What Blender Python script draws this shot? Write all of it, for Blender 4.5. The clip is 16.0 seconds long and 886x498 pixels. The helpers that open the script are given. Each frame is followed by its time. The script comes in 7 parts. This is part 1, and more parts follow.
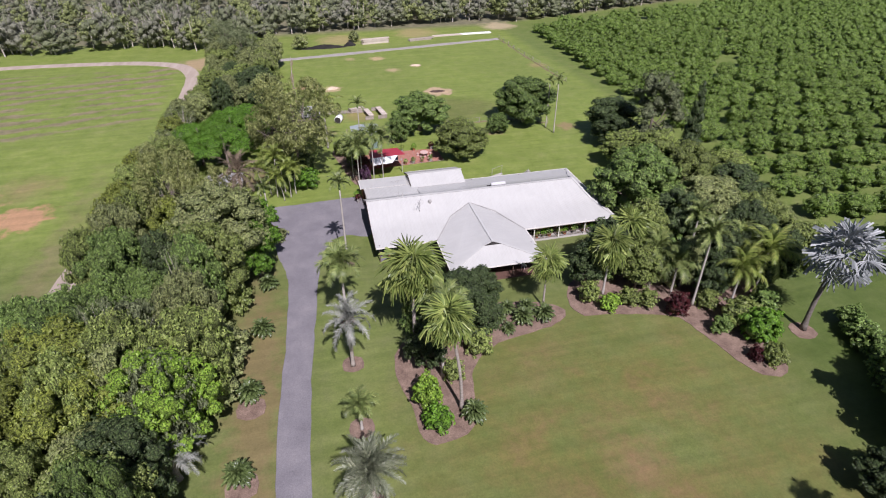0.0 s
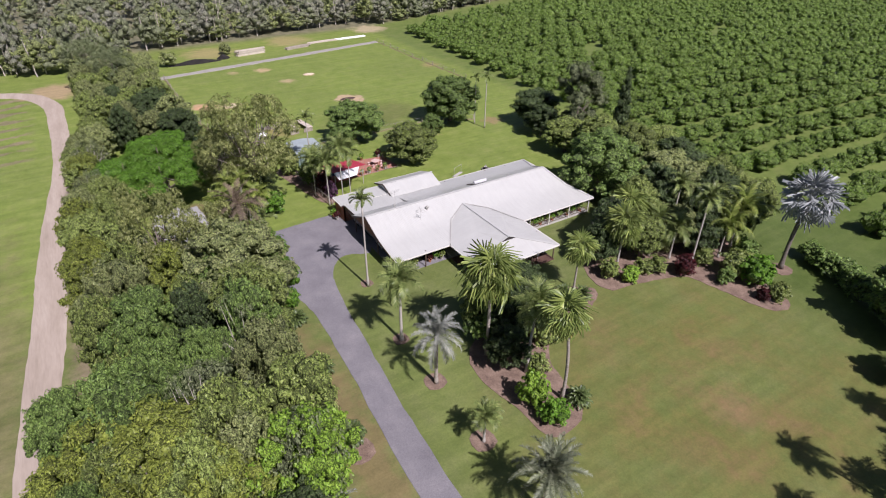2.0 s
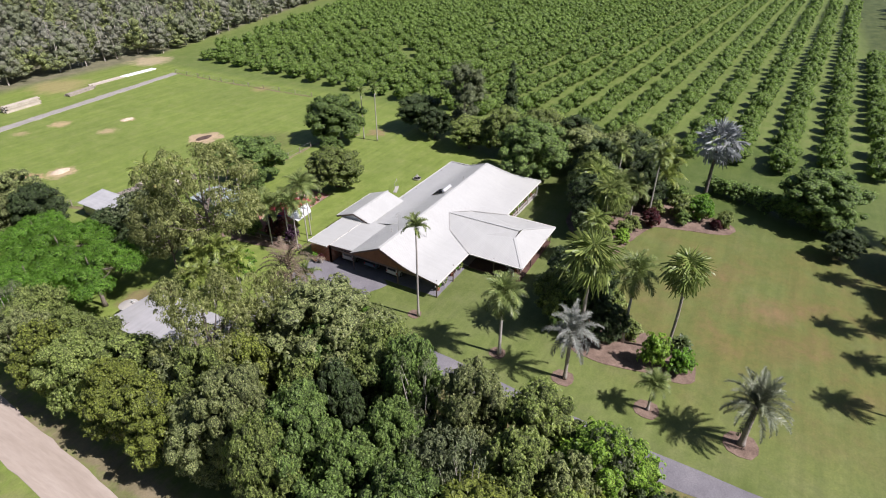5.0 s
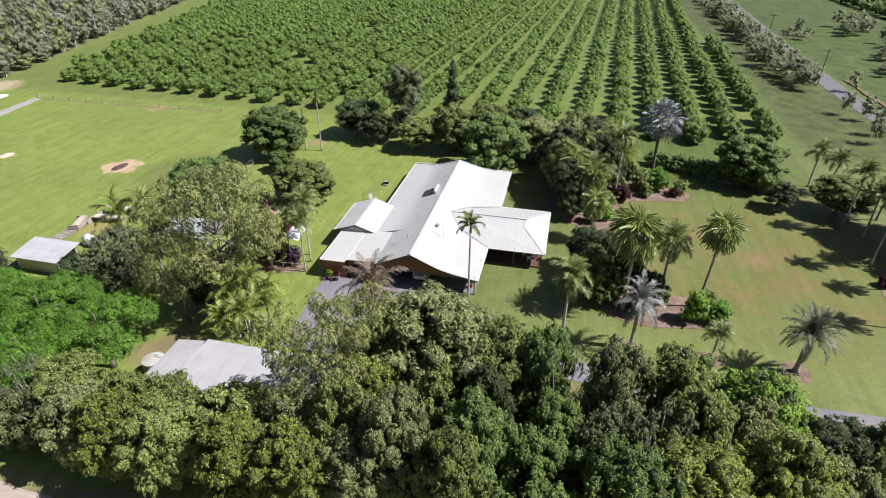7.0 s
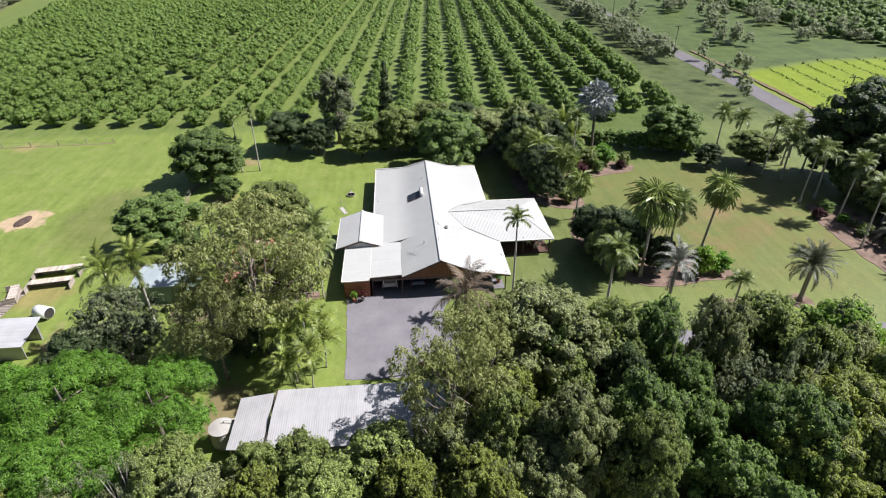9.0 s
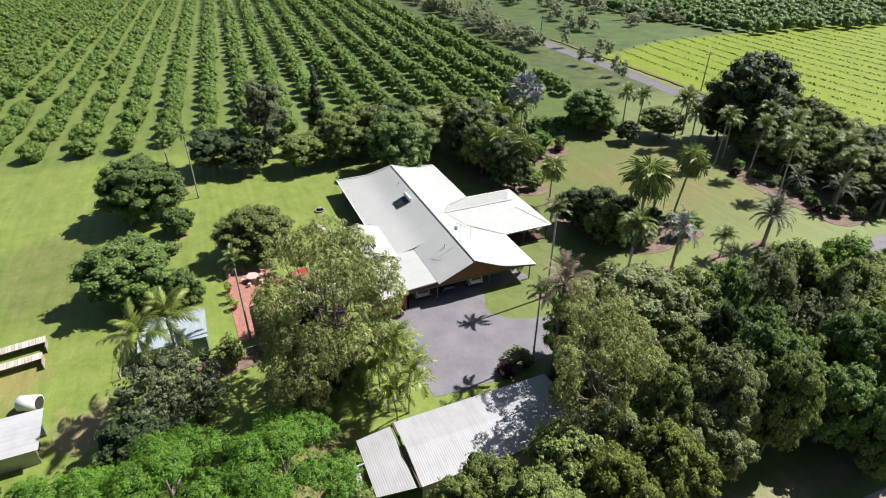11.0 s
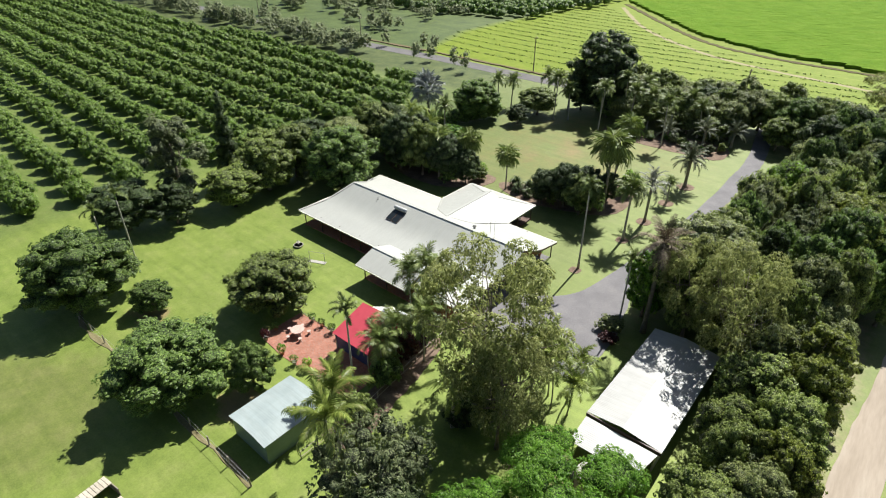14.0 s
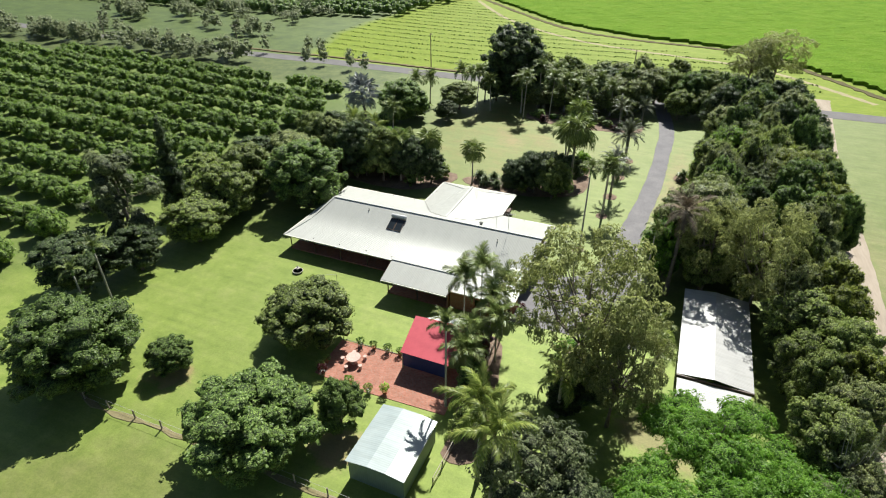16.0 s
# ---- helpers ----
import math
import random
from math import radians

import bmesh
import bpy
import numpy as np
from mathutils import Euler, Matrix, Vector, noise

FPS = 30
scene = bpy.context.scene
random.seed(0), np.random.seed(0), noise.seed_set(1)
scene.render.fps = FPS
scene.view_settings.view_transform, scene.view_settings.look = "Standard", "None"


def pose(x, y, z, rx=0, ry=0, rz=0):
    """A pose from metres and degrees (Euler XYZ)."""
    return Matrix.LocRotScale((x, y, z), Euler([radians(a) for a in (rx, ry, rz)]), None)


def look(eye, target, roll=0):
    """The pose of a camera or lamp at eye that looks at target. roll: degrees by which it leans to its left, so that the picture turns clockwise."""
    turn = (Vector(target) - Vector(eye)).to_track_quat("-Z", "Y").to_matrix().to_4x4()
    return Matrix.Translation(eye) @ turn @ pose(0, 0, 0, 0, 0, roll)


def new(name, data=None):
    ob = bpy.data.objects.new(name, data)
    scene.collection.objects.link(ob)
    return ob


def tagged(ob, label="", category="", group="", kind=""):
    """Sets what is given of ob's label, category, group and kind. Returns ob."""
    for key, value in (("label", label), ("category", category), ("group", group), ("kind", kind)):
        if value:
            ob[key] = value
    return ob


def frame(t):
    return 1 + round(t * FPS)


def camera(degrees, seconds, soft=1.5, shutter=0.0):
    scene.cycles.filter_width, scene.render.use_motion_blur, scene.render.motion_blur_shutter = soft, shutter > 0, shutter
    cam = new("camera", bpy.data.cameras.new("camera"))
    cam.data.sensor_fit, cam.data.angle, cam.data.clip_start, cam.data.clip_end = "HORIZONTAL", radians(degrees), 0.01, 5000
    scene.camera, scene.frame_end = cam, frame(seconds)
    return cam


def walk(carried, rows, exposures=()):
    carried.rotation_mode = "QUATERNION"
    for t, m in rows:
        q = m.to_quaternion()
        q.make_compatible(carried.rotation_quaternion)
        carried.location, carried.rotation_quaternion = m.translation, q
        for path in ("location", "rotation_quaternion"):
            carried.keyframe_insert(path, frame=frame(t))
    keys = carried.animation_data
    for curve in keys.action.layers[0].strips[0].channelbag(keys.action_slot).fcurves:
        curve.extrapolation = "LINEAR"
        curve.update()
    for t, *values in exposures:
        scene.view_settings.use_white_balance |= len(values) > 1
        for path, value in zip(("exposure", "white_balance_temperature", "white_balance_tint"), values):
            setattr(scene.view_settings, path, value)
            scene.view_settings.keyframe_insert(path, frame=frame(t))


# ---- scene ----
cam = camera(76.7, 16.0, soft=1.1)
PATH = [
    (0, (-6.161, -68.637, 40.439), (-5.761, -67.003, 39.357), -0.2),
    (0.5, (-11.148, -66.959, 40.387), (-10.622, -65.362, 39.304), -0.2),
    (1, (-16.107, -64.968, 40.402), (-15.451, -63.418, 39.322), 0.0),
    (1.5, (-20.979, -62.654, 40.458), (-20.198, -61.161, 39.379), 0.2),
    (2, (-25.749, -59.845, 40.525), (-24.844, -58.422, 39.449), 0.5),
    (2.5, (-30.198, -56.617, 40.558), (-29.177, -55.273, 39.486), 0.9),
    (3, (-34.286, -53.082, 40.555), (-33.155, -51.824, 39.488), 1.1),
    (3.5, (-38.067, -49.215, 40.529), (-36.837, -48.051, 39.466), 1.2),
    (4, (-41.408, -45.101, 40.494), (-40.089, -44.038, 39.433), 1.1),
    (4.2, (-42.544, -43.356, 40.474), (-41.186, -42.336, 39.418), 0.6),
    (6.3, (-52.324, -23.908, 39.713), (-50.704, -23.362, 38.674), 0.8),
    (6.5, (-53.025, -21.948, 39.694), (-51.389, -21.451, 38.657), 0.7),
    (7, (-54.348, -16.917, 39.638), (-52.676, -16.544, 38.605), 0.5),
    (7.5, (-55.118, -11.811, 39.592), (-53.423, -11.566, 38.559), 0.2),
    (8, (-55.332, -6.664, 39.584), (-53.625, -6.548, 38.548), 0.0),
    (8.5, (-55.195, -1.585, 39.589), (-53.486, -1.596, 38.551), -0.1),
    (9, (-54.723, 3.39, 39.576), (-53.019, 3.252, 38.538), -0.4),
    (9.2, (-54.335, 5.41, 39.588), (-52.637, 5.22, 38.547), -0.5),
    (11.3, (-47.405, 27.364, 39.874), (-45.873, 26.613, 38.831), 0.4),
    (11.5, (-46.534, 29.311, 39.877), (-45.024, 28.514, 38.837), 0.3),
    (12, (-43.898, 33.793, 39.897), (-42.453, 32.883, 38.857), 0.2),
    (12.5, (-40.895, 38.004, 39.935), (-39.524, 36.987, 38.893), 0.1),
    (13, (-37.533, 42.007, 39.953), (-36.243, 40.887, 38.912), 0.1),
    (13.5, (-33.793, 45.745, 39.99), (-32.593, 44.53, 38.948), 0.1),
    (14, (-29.764, 49.19, 40.062), (-28.662, 47.886, 39.019), 0.2),
    (14.5, (-25.506, 52.244, 40.115), (-24.507, 50.861, 39.072), 0.2),
    (15, (-21.2, 54.893, 40.118), (-20.306, 53.439, 39.075), 0.1),
    (15.5, (-16.932, 57.161, 40.171), (-16.146, 55.648, 39.126), -0.1),
    (16, (-12.549, 59.135, 40.257), (-11.877, 57.57, 39.209), -0.1),
]
walk(cam, [(t, look(eye, target, roll)) for t, eye, target, roll in PATH],
     [(0, 0.29, 5850, 26), (3.5, 0.34, 6000, 23), (6.5, 0.61, 5950, 18), (9, 0.75, 5950, 16), (12.5, 0.74, 6200, 9), (16, 0.7, 6300, 4)])

# world: clear late-morning sky, one sun high over the front lawn
SUN_FROM = Vector((0.06, -0.64, 0.76)).normalized()
world = bpy.data.worlds.new("sky")
scene.world = world
world.use_nodes = True
wn = world.node_tree.nodes
sky = wn.new("ShaderNodeTexSky")
sky.sky_type = "NISHITA"
sky.sun_disc = False
sky.sun_elevation = math.asin(SUN_FROM.z)
sky.sun_rotation = math.atan2(SUN_FROM.x, SUN_FROM.y)
sky.air_density, sky.dust_density, sky.ozone_density = 1.0, 1.2, 1.0
wn["Background"].inputs["Strength"].default_value = 0.038
world.node_tree.links.new(sky.outputs[0], wn["Background"].inputs["Color"])
sun = new("sun", bpy.data.lights.new("sun", "SUN"))
sun.data.energy, sun.data.angle, sun.data.color = 5.0, radians(0.55), (1.0, 0.95, 0.87)
sun.matrix_world = look(SUN_FROM * 200, (0, 0, 0))

# ---- materials ----
def node(nt, kind, **sets):
    n = nt.nodes.new(kind)
    for k, v in sets.items():
        n.inputs[k].default_value = v
    return n


def ramp(nt, fac, cols, at=None):
    r = nt.nodes.new("ShaderNodeValToRGB")
    e = r.color_ramp.elements
    while len(e) < len(cols):
        e.new(0.5)
    for i, c in enumerate(cols):
        e[i].position = at[i] if at else i / max(1, len(cols) - 1)
        e[i].color = (*c, 1)
    nt.links.new(fac, r.inputs[0])
    return r.outputs[0]


def blend(nt, fac, a, b, mode="MIX"):
    m = nt.nodes.new("ShaderNodeMix")
    m.data_type, m.blend_type = "RGBA", mode
    for sock, v in ((0, fac), (6, a), (7, b)):
        if isinstance(v, (int, float)):
            m.inputs[sock].default_value = v
        elif isinstance(v, tuple):
            m.inputs[sock].default_value = (*v, 1)
        else:
            nt.links.new(v, m.inputs[sock])
    return m.outputs[2]


def noise_out(nt, vec, scale, detail=4.0, rough=0.55, stretch=None):
    n = node(nt, "ShaderNodeTexNoise", Scale=scale, Detail=detail, Roughness=rough)
    if stretch:
        mp = nt.nodes.new("ShaderNodeMapping")
        mp.inputs["Scale"].default_value = stretch
        nt.links.new(vec, mp.inputs["Vector"])
        vec = mp.outputs[0]
    nt.links.new(vec, n.inputs["Vector"])
    return n.outputs["Fac"]


def calc(nt, op, a, b=0.0, clamp=False):
    m = nt.nodes.new("ShaderNodeMath")
    m.operation, m.use_clamp = op, clamp
    for i, v in enumerate((a, b)):
        if isinstance(v, (int, float)):
            m.inputs[i].default_value = v
        else:
            nt.links.new(v, m.inputs[i])
    return m.outputs[0]


def base(name, rough=0.8, metal=0.0, spec=0.3):
    m = bpy.data.materials.new(name)
    m.use_nodes = True
    p = m.node_tree.nodes["Principled BSDF"]
    p.inputs["Roughness"].default_value = rough
    p.inputs["Metallic"].default_value = metal
    p.inputs["Specular IOR Level"].default_value = spec
    return m, m.node_tree, p


def place(nt, world_space=True):
    if world_space:
        return nt.nodes.new("ShaderNodeNewGeometry").outputs["Position"]
    return nt.nodes.new("ShaderNodeTexCoord").outputs["Object"]


def bumped(nt, p, height, strength=0.4, dist=0.02):
    b = node(nt, "ShaderNodeBump", Strength=strength, Distance=dist)
    nt.links.new(height, b.inputs["Height"])
    nt.links.new(b.outputs[0], p.inputs["Normal"])


def surface(name, cols, big=0.3, fine=8.0, rough=0.8, metal=0.0, spec=0.3, bump=0.3, dist=0.02, grain=0.5, own=0.0, local=False, stretch=None):
    """Mottled surface: large stains from cols, fine grain over them, and a little relief."""
    m, nt, p = base(name, rough, metal, spec)
    v = place(nt, not local)
    col = ramp(nt, noise_out(nt, v, big, 5, 0.6, stretch), cols, [0.25 + 0.5 * i / max(1, len(cols) - 1) for i in range(len(cols))])
    f = noise_out(nt, v, fine, 5, 0.65, stretch)
    col = blend(nt, grain, col, ramp(nt, f, [(0.45, 0.45, 0.45), (1.0, 1.0, 1.0), (1.5, 1.5, 1.5)], [0.25, 0.5, 0.75]), "MULTIPLY")
    if own:
        rnd = nt.nodes.new("ShaderNodeObjectInfo").outputs["Random"]
        h = nt.nodes.new("ShaderNodeHueSaturation")
        nt.links.new(calc(nt, "MULTIPLY_ADD", rnd, own), h.inputs["Value"])
        h.inputs["Value"].links[0].from_node.inputs[2].default_value = 1 - own / 2
        nt.links.new(col, h.inputs["Color"])
        col = h.outputs[0]
    nt.links.new(col, p.inputs["Base Color"])
    if bump:
        bumped(nt, p, f, bump, dist)
    return m


MASS = {}


def leaf_mass(name, cols, own, size=7.5, gap_shade=0.12):
    """Leaves packed close: a cell for each leaf with its own tone, shade painted dark between them and a rough relief.
    """
    m, nt, p = base(name, 0.5, 0, 0.3)
    v = nt.nodes.new("ShaderNodeTexCoord").outputs["Object"]
    wob = nt.nodes.new("ShaderNodeTexNoise")
    wob.inputs["Scale"].default_value = size * 0.8
    nt.links.new(v, wob.inputs["Vector"])
    off = nt.nodes.new("ShaderNodeVectorMath")
    off.operation = "MULTIPLY_ADD"
    nt.links.new(wob.outputs["Color"], off.inputs[0])
    off.inputs[1].default_value = (0.35, 0.35, 0.35)
    nt.links.new(v, off.inputs[2])
    cell = node(nt, "ShaderNodeTexVoronoi", Scale=size, Randomness=1.0)
    nt.links.new(off.outputs[0], cell.inputs["Vector"])
    one = nt.nodes.new("ShaderNodeSeparateColor")
    nt.links.new(cell.outputs["Color"], one.inputs[0])
    col = ramp(nt, one.outputs[0], cols)
    # shade between leaves is put into the colour: light cell centres, dark edges
    col = blend(nt, 0.9, col, ramp(nt, cell.outputs["Distance"], [(1.25, 1.25, 1.12), (0.7, 0.72, 0.67), (gap_shade, gap_shade, gap_shade)], [0.08, 0.4, 0.7]), "MULTIPLY")
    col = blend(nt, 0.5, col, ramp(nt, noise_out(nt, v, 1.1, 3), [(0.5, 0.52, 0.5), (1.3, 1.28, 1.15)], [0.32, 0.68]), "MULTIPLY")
    rnd = nt.nodes.new("ShaderNodeObjectInfo").outputs["Random"]
    h = nt.nodes.new("ShaderNodeHueSaturation")
    mul = nt.nodes.new("ShaderNodeMath")
    mul.operation = "MULTIPLY_ADD"
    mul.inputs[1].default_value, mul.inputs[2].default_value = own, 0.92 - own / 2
    nt.links.new(rnd, mul.inputs[0])
    nt.links.new(mul.outputs[0], h.inputs["Value"])
    nt.links.new(col, h.inputs["Color"])
    nt.links.new(h.outputs[0], p.inputs["Base Color"])
    height = calc(nt, "SUBTRACT", calc(nt, "MULTIPLY", noise_out(nt, v, size * 2.2, 4, 0.7), 0.5), cell.outputs["Distance"])
    bumped(nt, p, height, 1.0, 0.9 / size)
    return m


def leafy(name, cols, rough=0.45, trans=0.46, own=0.5, spec=0.4, gap_shade=0.12):
    """Foliage: each leaf takes its own tone, each plant its own brightness, and light comes through."""
    m, nt, p = base(name, rough, 0, spec)
    MASS[name] = leaf_mass(name + "_mass", cols, own, gap_shade=gap_shade)
    isl = nt.nodes.new("ShaderNodeNewGeometry").outputs["Random Per Island"]
    col = ramp(nt, isl, cols)
    v = place(nt)
    col = blend(nt, 0.5, col, ramp(nt, noise_out(nt, v, 0.7, 3), [(0.5, 0.52, 0.5), (1.35, 1.32, 1.2)], [0.3, 0.7]), "MULTIPLY")
    rnd = nt.nodes.new("ShaderNodeObjectInfo").outputs["Random"]
    h = nt.nodes.new("ShaderNodeHueSaturation")
    mul = nt.nodes.new("ShaderNodeMath")
    mul.operation = "MULTIPLY_ADD"
    mul.inputs[1].default_value, mul.inputs[2].default_value = own, 1 - own / 2
    nt.links.new(rnd, mul.inputs[0])
    nt.links.new(mul.outputs[0], h.inputs["Value"])
    nt.links.new(col, h.inputs["Color"])
    nt.links.new(h.outputs[0], p.inputs["Base Color"])
    t = nt.nodes.new("ShaderNodeBsdfTranslucent")
    nt.links.new(h.outputs[0], t.inputs["Color"])
    mix = nt.nodes.new("ShaderNodeMixShader")
    mix.inputs[0].default_value = trans
    nt.links.new(p.outputs[0], mix.inputs[1])
    nt.links.new(t.outputs[0], mix.inputs[2])
    nt.links.new(mix.outputs[0], nt.nodes["Material Output"].inputs[0])
    return m


def grass_ground():
    """Mown couch grass: greener in the paddocks, dry and brown in the front lawn, with bare earth where it is worn."""
    m, nt, p = base("grass", 0.58, 0, 0.6)
    p.inputs["Specular Tint"].default_value = (0.85, 1.0, 0.45, 1)
    v = place(nt)
    sep = nt.nodes.new("ShaderNodeSeparateXYZ")
    nt.links.new(v, sep.inputs[0])
    big = noise_out(nt, v, 0.045, 5, 0.6)
    mid = noise_out(nt, v, 0.35, 6, 0.65)
    tiny = noise_out(nt, v, 5.0, 6, 0.75)
    green = ramp(nt, mid, [(0.105, 0.132, 0.037), (0.13, 0.157, 0.05), (0.16, 0.177, 0.068)], [0.3, 0.5, 0.72])
    lush = ramp(nt, mid, [(0.15, 0.205, 0.039), (0.19, 0.245, 0.052), (0.228, 0.265, 0.074)], [0.3, 0.5, 0.72])
    dry = ramp(nt, noise_out(nt, v, 0.22, 7, 0.68), [(0.108, 0.132, 0.032), (0.145, 0.135, 0.042), (0.19, 0.13, 0.064)], [0.3, 0.52, 0.75])
    # lush in the back and beyond the road
    back = calc(nt, "MULTIPLY", calc(nt, "ADD", sep.outputs["Y"], 6.0), 0.06, True)
    lusher = calc(nt, "MULTIPLY", calc(nt, "ADD", calc(nt, "MULTIPLY", big, 0.9), 0.35), back, True)
    col = blend(nt, lusher, green, lush)
    beyond = calc(nt, "MULTIPLY", calc(nt, "SUBTRACT", -88.0, sep.outputs["Y"]), 0.3, True)
    east = calc(nt, "MULTIPLY", calc(nt, "SUBTRACT", calc(nt, "ADD", 101.0, calc(nt, "MINIMUM", calc(nt, "MULTIPLY", calc(nt, "SUBTRACT", -88.0, sep.outputs["Y"]), 0.35), 13.0)), calc(nt, "ADD", sep.outputs["X"], calc(nt, "MULTIPLY", big, 6.0))), 0.2, True)
    rough_grass = ramp(nt, noise_out(nt, v, 0.16, 6, 0.7), [(0.035, 0.055, 0.015), (0.065, 0.095, 0.024), (0.1, 0.135, 0.038)], [0.32, 0.5, 0.7])
    col = blend(nt, calc(nt, "MULTIPLY", beyond, calc(nt, "SUBTRACT", 1.0, east)), col, rough_grass)
    beyond = calc(nt, "MULTIPLY", beyond, east)
    col = blend(nt, beyond, col, ramp(nt, mid, [(0.155, 0.215, 0.022), (0.188, 0.243, 0.03), (0.225, 0.262, 0.046)], [0.3, 0.5, 0.72]))

    # leaf litter under the bushland, and lighter mown strips in the orchard
    side = calc(nt, "MULTIPLY", calc(nt, "MAXIMUM", calc(nt, "SUBTRACT", sep.outputs["X"], 65.0), 0.0), 0.3)
    bushy = calc(nt, "MULTIPLY", calc(nt, "SUBTRACT", calc(nt, "SUBTRACT", sep.outputs["Y"], side), 128.0), 0.15, True)
    col = blend(nt, bushy, col, ramp(nt, mid, [(0.11, 0.11, 0.065), (0.17, 0.16, 0.1), (0.25, 0.22, 0.15)], [0.3, 0.5, 0.72]))
    rows = calc(nt, "MULTIPLY", calc(nt, "SUBTRACT", sep.outputs["X"], 60.0), 0.3, True)
    rows = calc(nt, "MULTIPLY", rows, calc(nt, "MULTIPLY", calc(nt, "ADD", sep.outputs["Y"], 66.0), 0.3, True))
    rows = calc(nt, "MULTIPLY", rows, calc(nt, "SUBTRACT", 1.0, bushy))
    col = blend(nt, rows, col, ramp(nt, mid, [(0.105, 0.145, 0.036), (0.135, 0.178, 0.047), (0.17, 0.19, 0.066)], [0.3, 0.5, 0.72]))

    def spot(x, y, r, soft, amount=1.0, squash=1.0):
        d = nt.nodes.new("ShaderNodeVectorMath")
        d.operation = "SUBTRACT"
        nt.links.new(v, d.inputs[0])
        d.inputs[1].default_value = (x, y, 0)
        q = nt.nodes.new("ShaderNodeVectorMath")
        q.operation = "MULTIPLY"
        q.inputs[1].default_value = (1, squash, 0)
        nt.links.new(d.outputs[0], q.inputs[0])
        ln = nt.nodes.new("ShaderNodeVectorMath")
        ln.operation = "LENGTH"
        nt.links.new(q.outputs[0], ln.inputs[0])
        jit = calc(nt, "MULTIPLY", calc(nt, "SUBTRACT", noise_out(nt, v, 1.6 / max(1, r), 6, 0.7), 0.5), 2.2 * min(r, 6))
        dd = calc(nt, "ADD", ln.outputs["Value"], jit)
        return calc(nt, "MULTIPLY", calc(nt, "DIVIDE", calc(nt, "SUBTRACT", r, dd), soft, True), amount)

    # ploughed strips in the fallow field west of the dirt road
    skew = calc(nt, "SUBTRACT", sep.outputs["Y"], calc(nt, "MULTIPLY", sep.outputs["X"], 0.26))
    skew = calc(nt, "ADD", skew, calc(nt, "MULTIPLY", big, 9.0))
    wv = calc(nt, "ADD", calc(nt, "SINE", calc(nt, "MULTIPLY", skew, 1.25)), calc(nt, "MULTIPLY", calc(nt, "SUBTRACT", noise_out(nt, v, 0.06, 4, 0.6), 0.52), 7.0))
    fallow = calc(nt, "MULTIPLY", calc(nt, "ADD", wv, calc(nt, "MULTIPLY", calc(nt, "SUBTRACT", mid, 0.5), 2.4)), 2.0, True)
    fallow = calc(nt, "MULTIPLY", fallow, calc(nt, "MULTIPLY", calc(nt, "SUBTRACT", -37.0, sep.outputs["X"]), 0.4, True))
    fallow = calc(nt, "MULTIPLY", fallow, calc(nt, "MULTIPLY", calc(nt, "SUBTRACT", skew, 66.0), 0.15, True))
    fallow = calc(nt, "MULTIPLY", fallow, calc(nt, "MULTIPLY", calc(nt, "SUBTRACT", 99.0, sep.outputs["Y"]), 0.5, True))
    col = blend(nt, calc(nt, "MULTIPLY", fallow, 0.75), col, ramp(nt, mid, [(0.17, 0.135, 0.09), (0.27, 0.2, 0.15)], [0.35, 0.65]))
    lawn = calc(nt, "MULTIPLY", spot(18, -46, 28, 16, 1.0), ramp(nt, noise_out(nt, v, 0.11, 5, 0.65), [(0.35, 0.35, 0.35), (1, 1, 1)], [0.38, 0.6]))
    col = blend(nt, spot(-5, -28, 4.6, 2.5, 0.55, 0.16), col, ramp(nt, mid, [(0.14, 0.18, 0.048), (0.185, 0.215, 0.068)], [0.35, 0.65]))
    col = blend(nt, lawn, col, dry)
    lawn2 = spot(10, -30, 8, 6, 0.4)
    col = blend(nt, lawn2, col, dry)
    # darker green towards the orchard, with the trees' shade put into the grass colour
    col = blend(nt, spot(56, -40, 24, 9, 0.75), col, ramp(nt, mid, [(0.06, 0.095, 0.02), (0.085, 0.12, 0.03)], [0.35, 0.65]))
    strip_mask = calc(nt, "MULTIPLY", calc(nt, "MULTIPLY", calc(nt, "SUBTRACT", sep.outputs["X"], 54.0), 0.12, True), calc(nt, "MULTIPLY", calc(nt, "SUBTRACT", -60.0, sep.outputs["Y"]), 0.18, True))
    strip_mask = calc(nt, "MULTIPLY", strip_mask, calc(nt, "ADD", sep.outputs["Y"], 88.0, True))
    col = blend(nt, calc(nt, "MULTIPLY", strip_mask, 0.9), col, ramp(nt, noise_out(nt, v, 0.25, 6, 0.7), [(0.03, 0.045, 0.014), (0.065, 0.085, 0.028), (0.12, 0.135, 0.05)], [0.35, 0.5, 0.68]))
    col = blend(nt, spot(24, 47, 12, 5, 0.6, 1.3), col, ramp(nt, mid, [(0.105, 0.12, 0.035), (0.15, 0.145, 0.06)], [0.35, 0.65]))
    col = blend(nt, spot(-41.2, -8, 3.2, 2.6, 0.65, 0.07), col, ramp(nt, mid, [(0.15, 0.14, 0.06), (0.22, 0.18, 0.1)], [0.35, 0.65]))
    col = blend(nt, spot(-33.9, 2, 1.9, 1.4, 0.85, 0.045), col, ramp(nt, mid, [(0.16, 0.125, 0.08), (0.25, 0.195, 0.135)], [0.35, 0.65]))
    verge = spot(-14.6, -28, 3.6, 2.5, 0.7, 0.13)
    col = blend(nt, verge, col, (0.2, 0.14, 0.075))
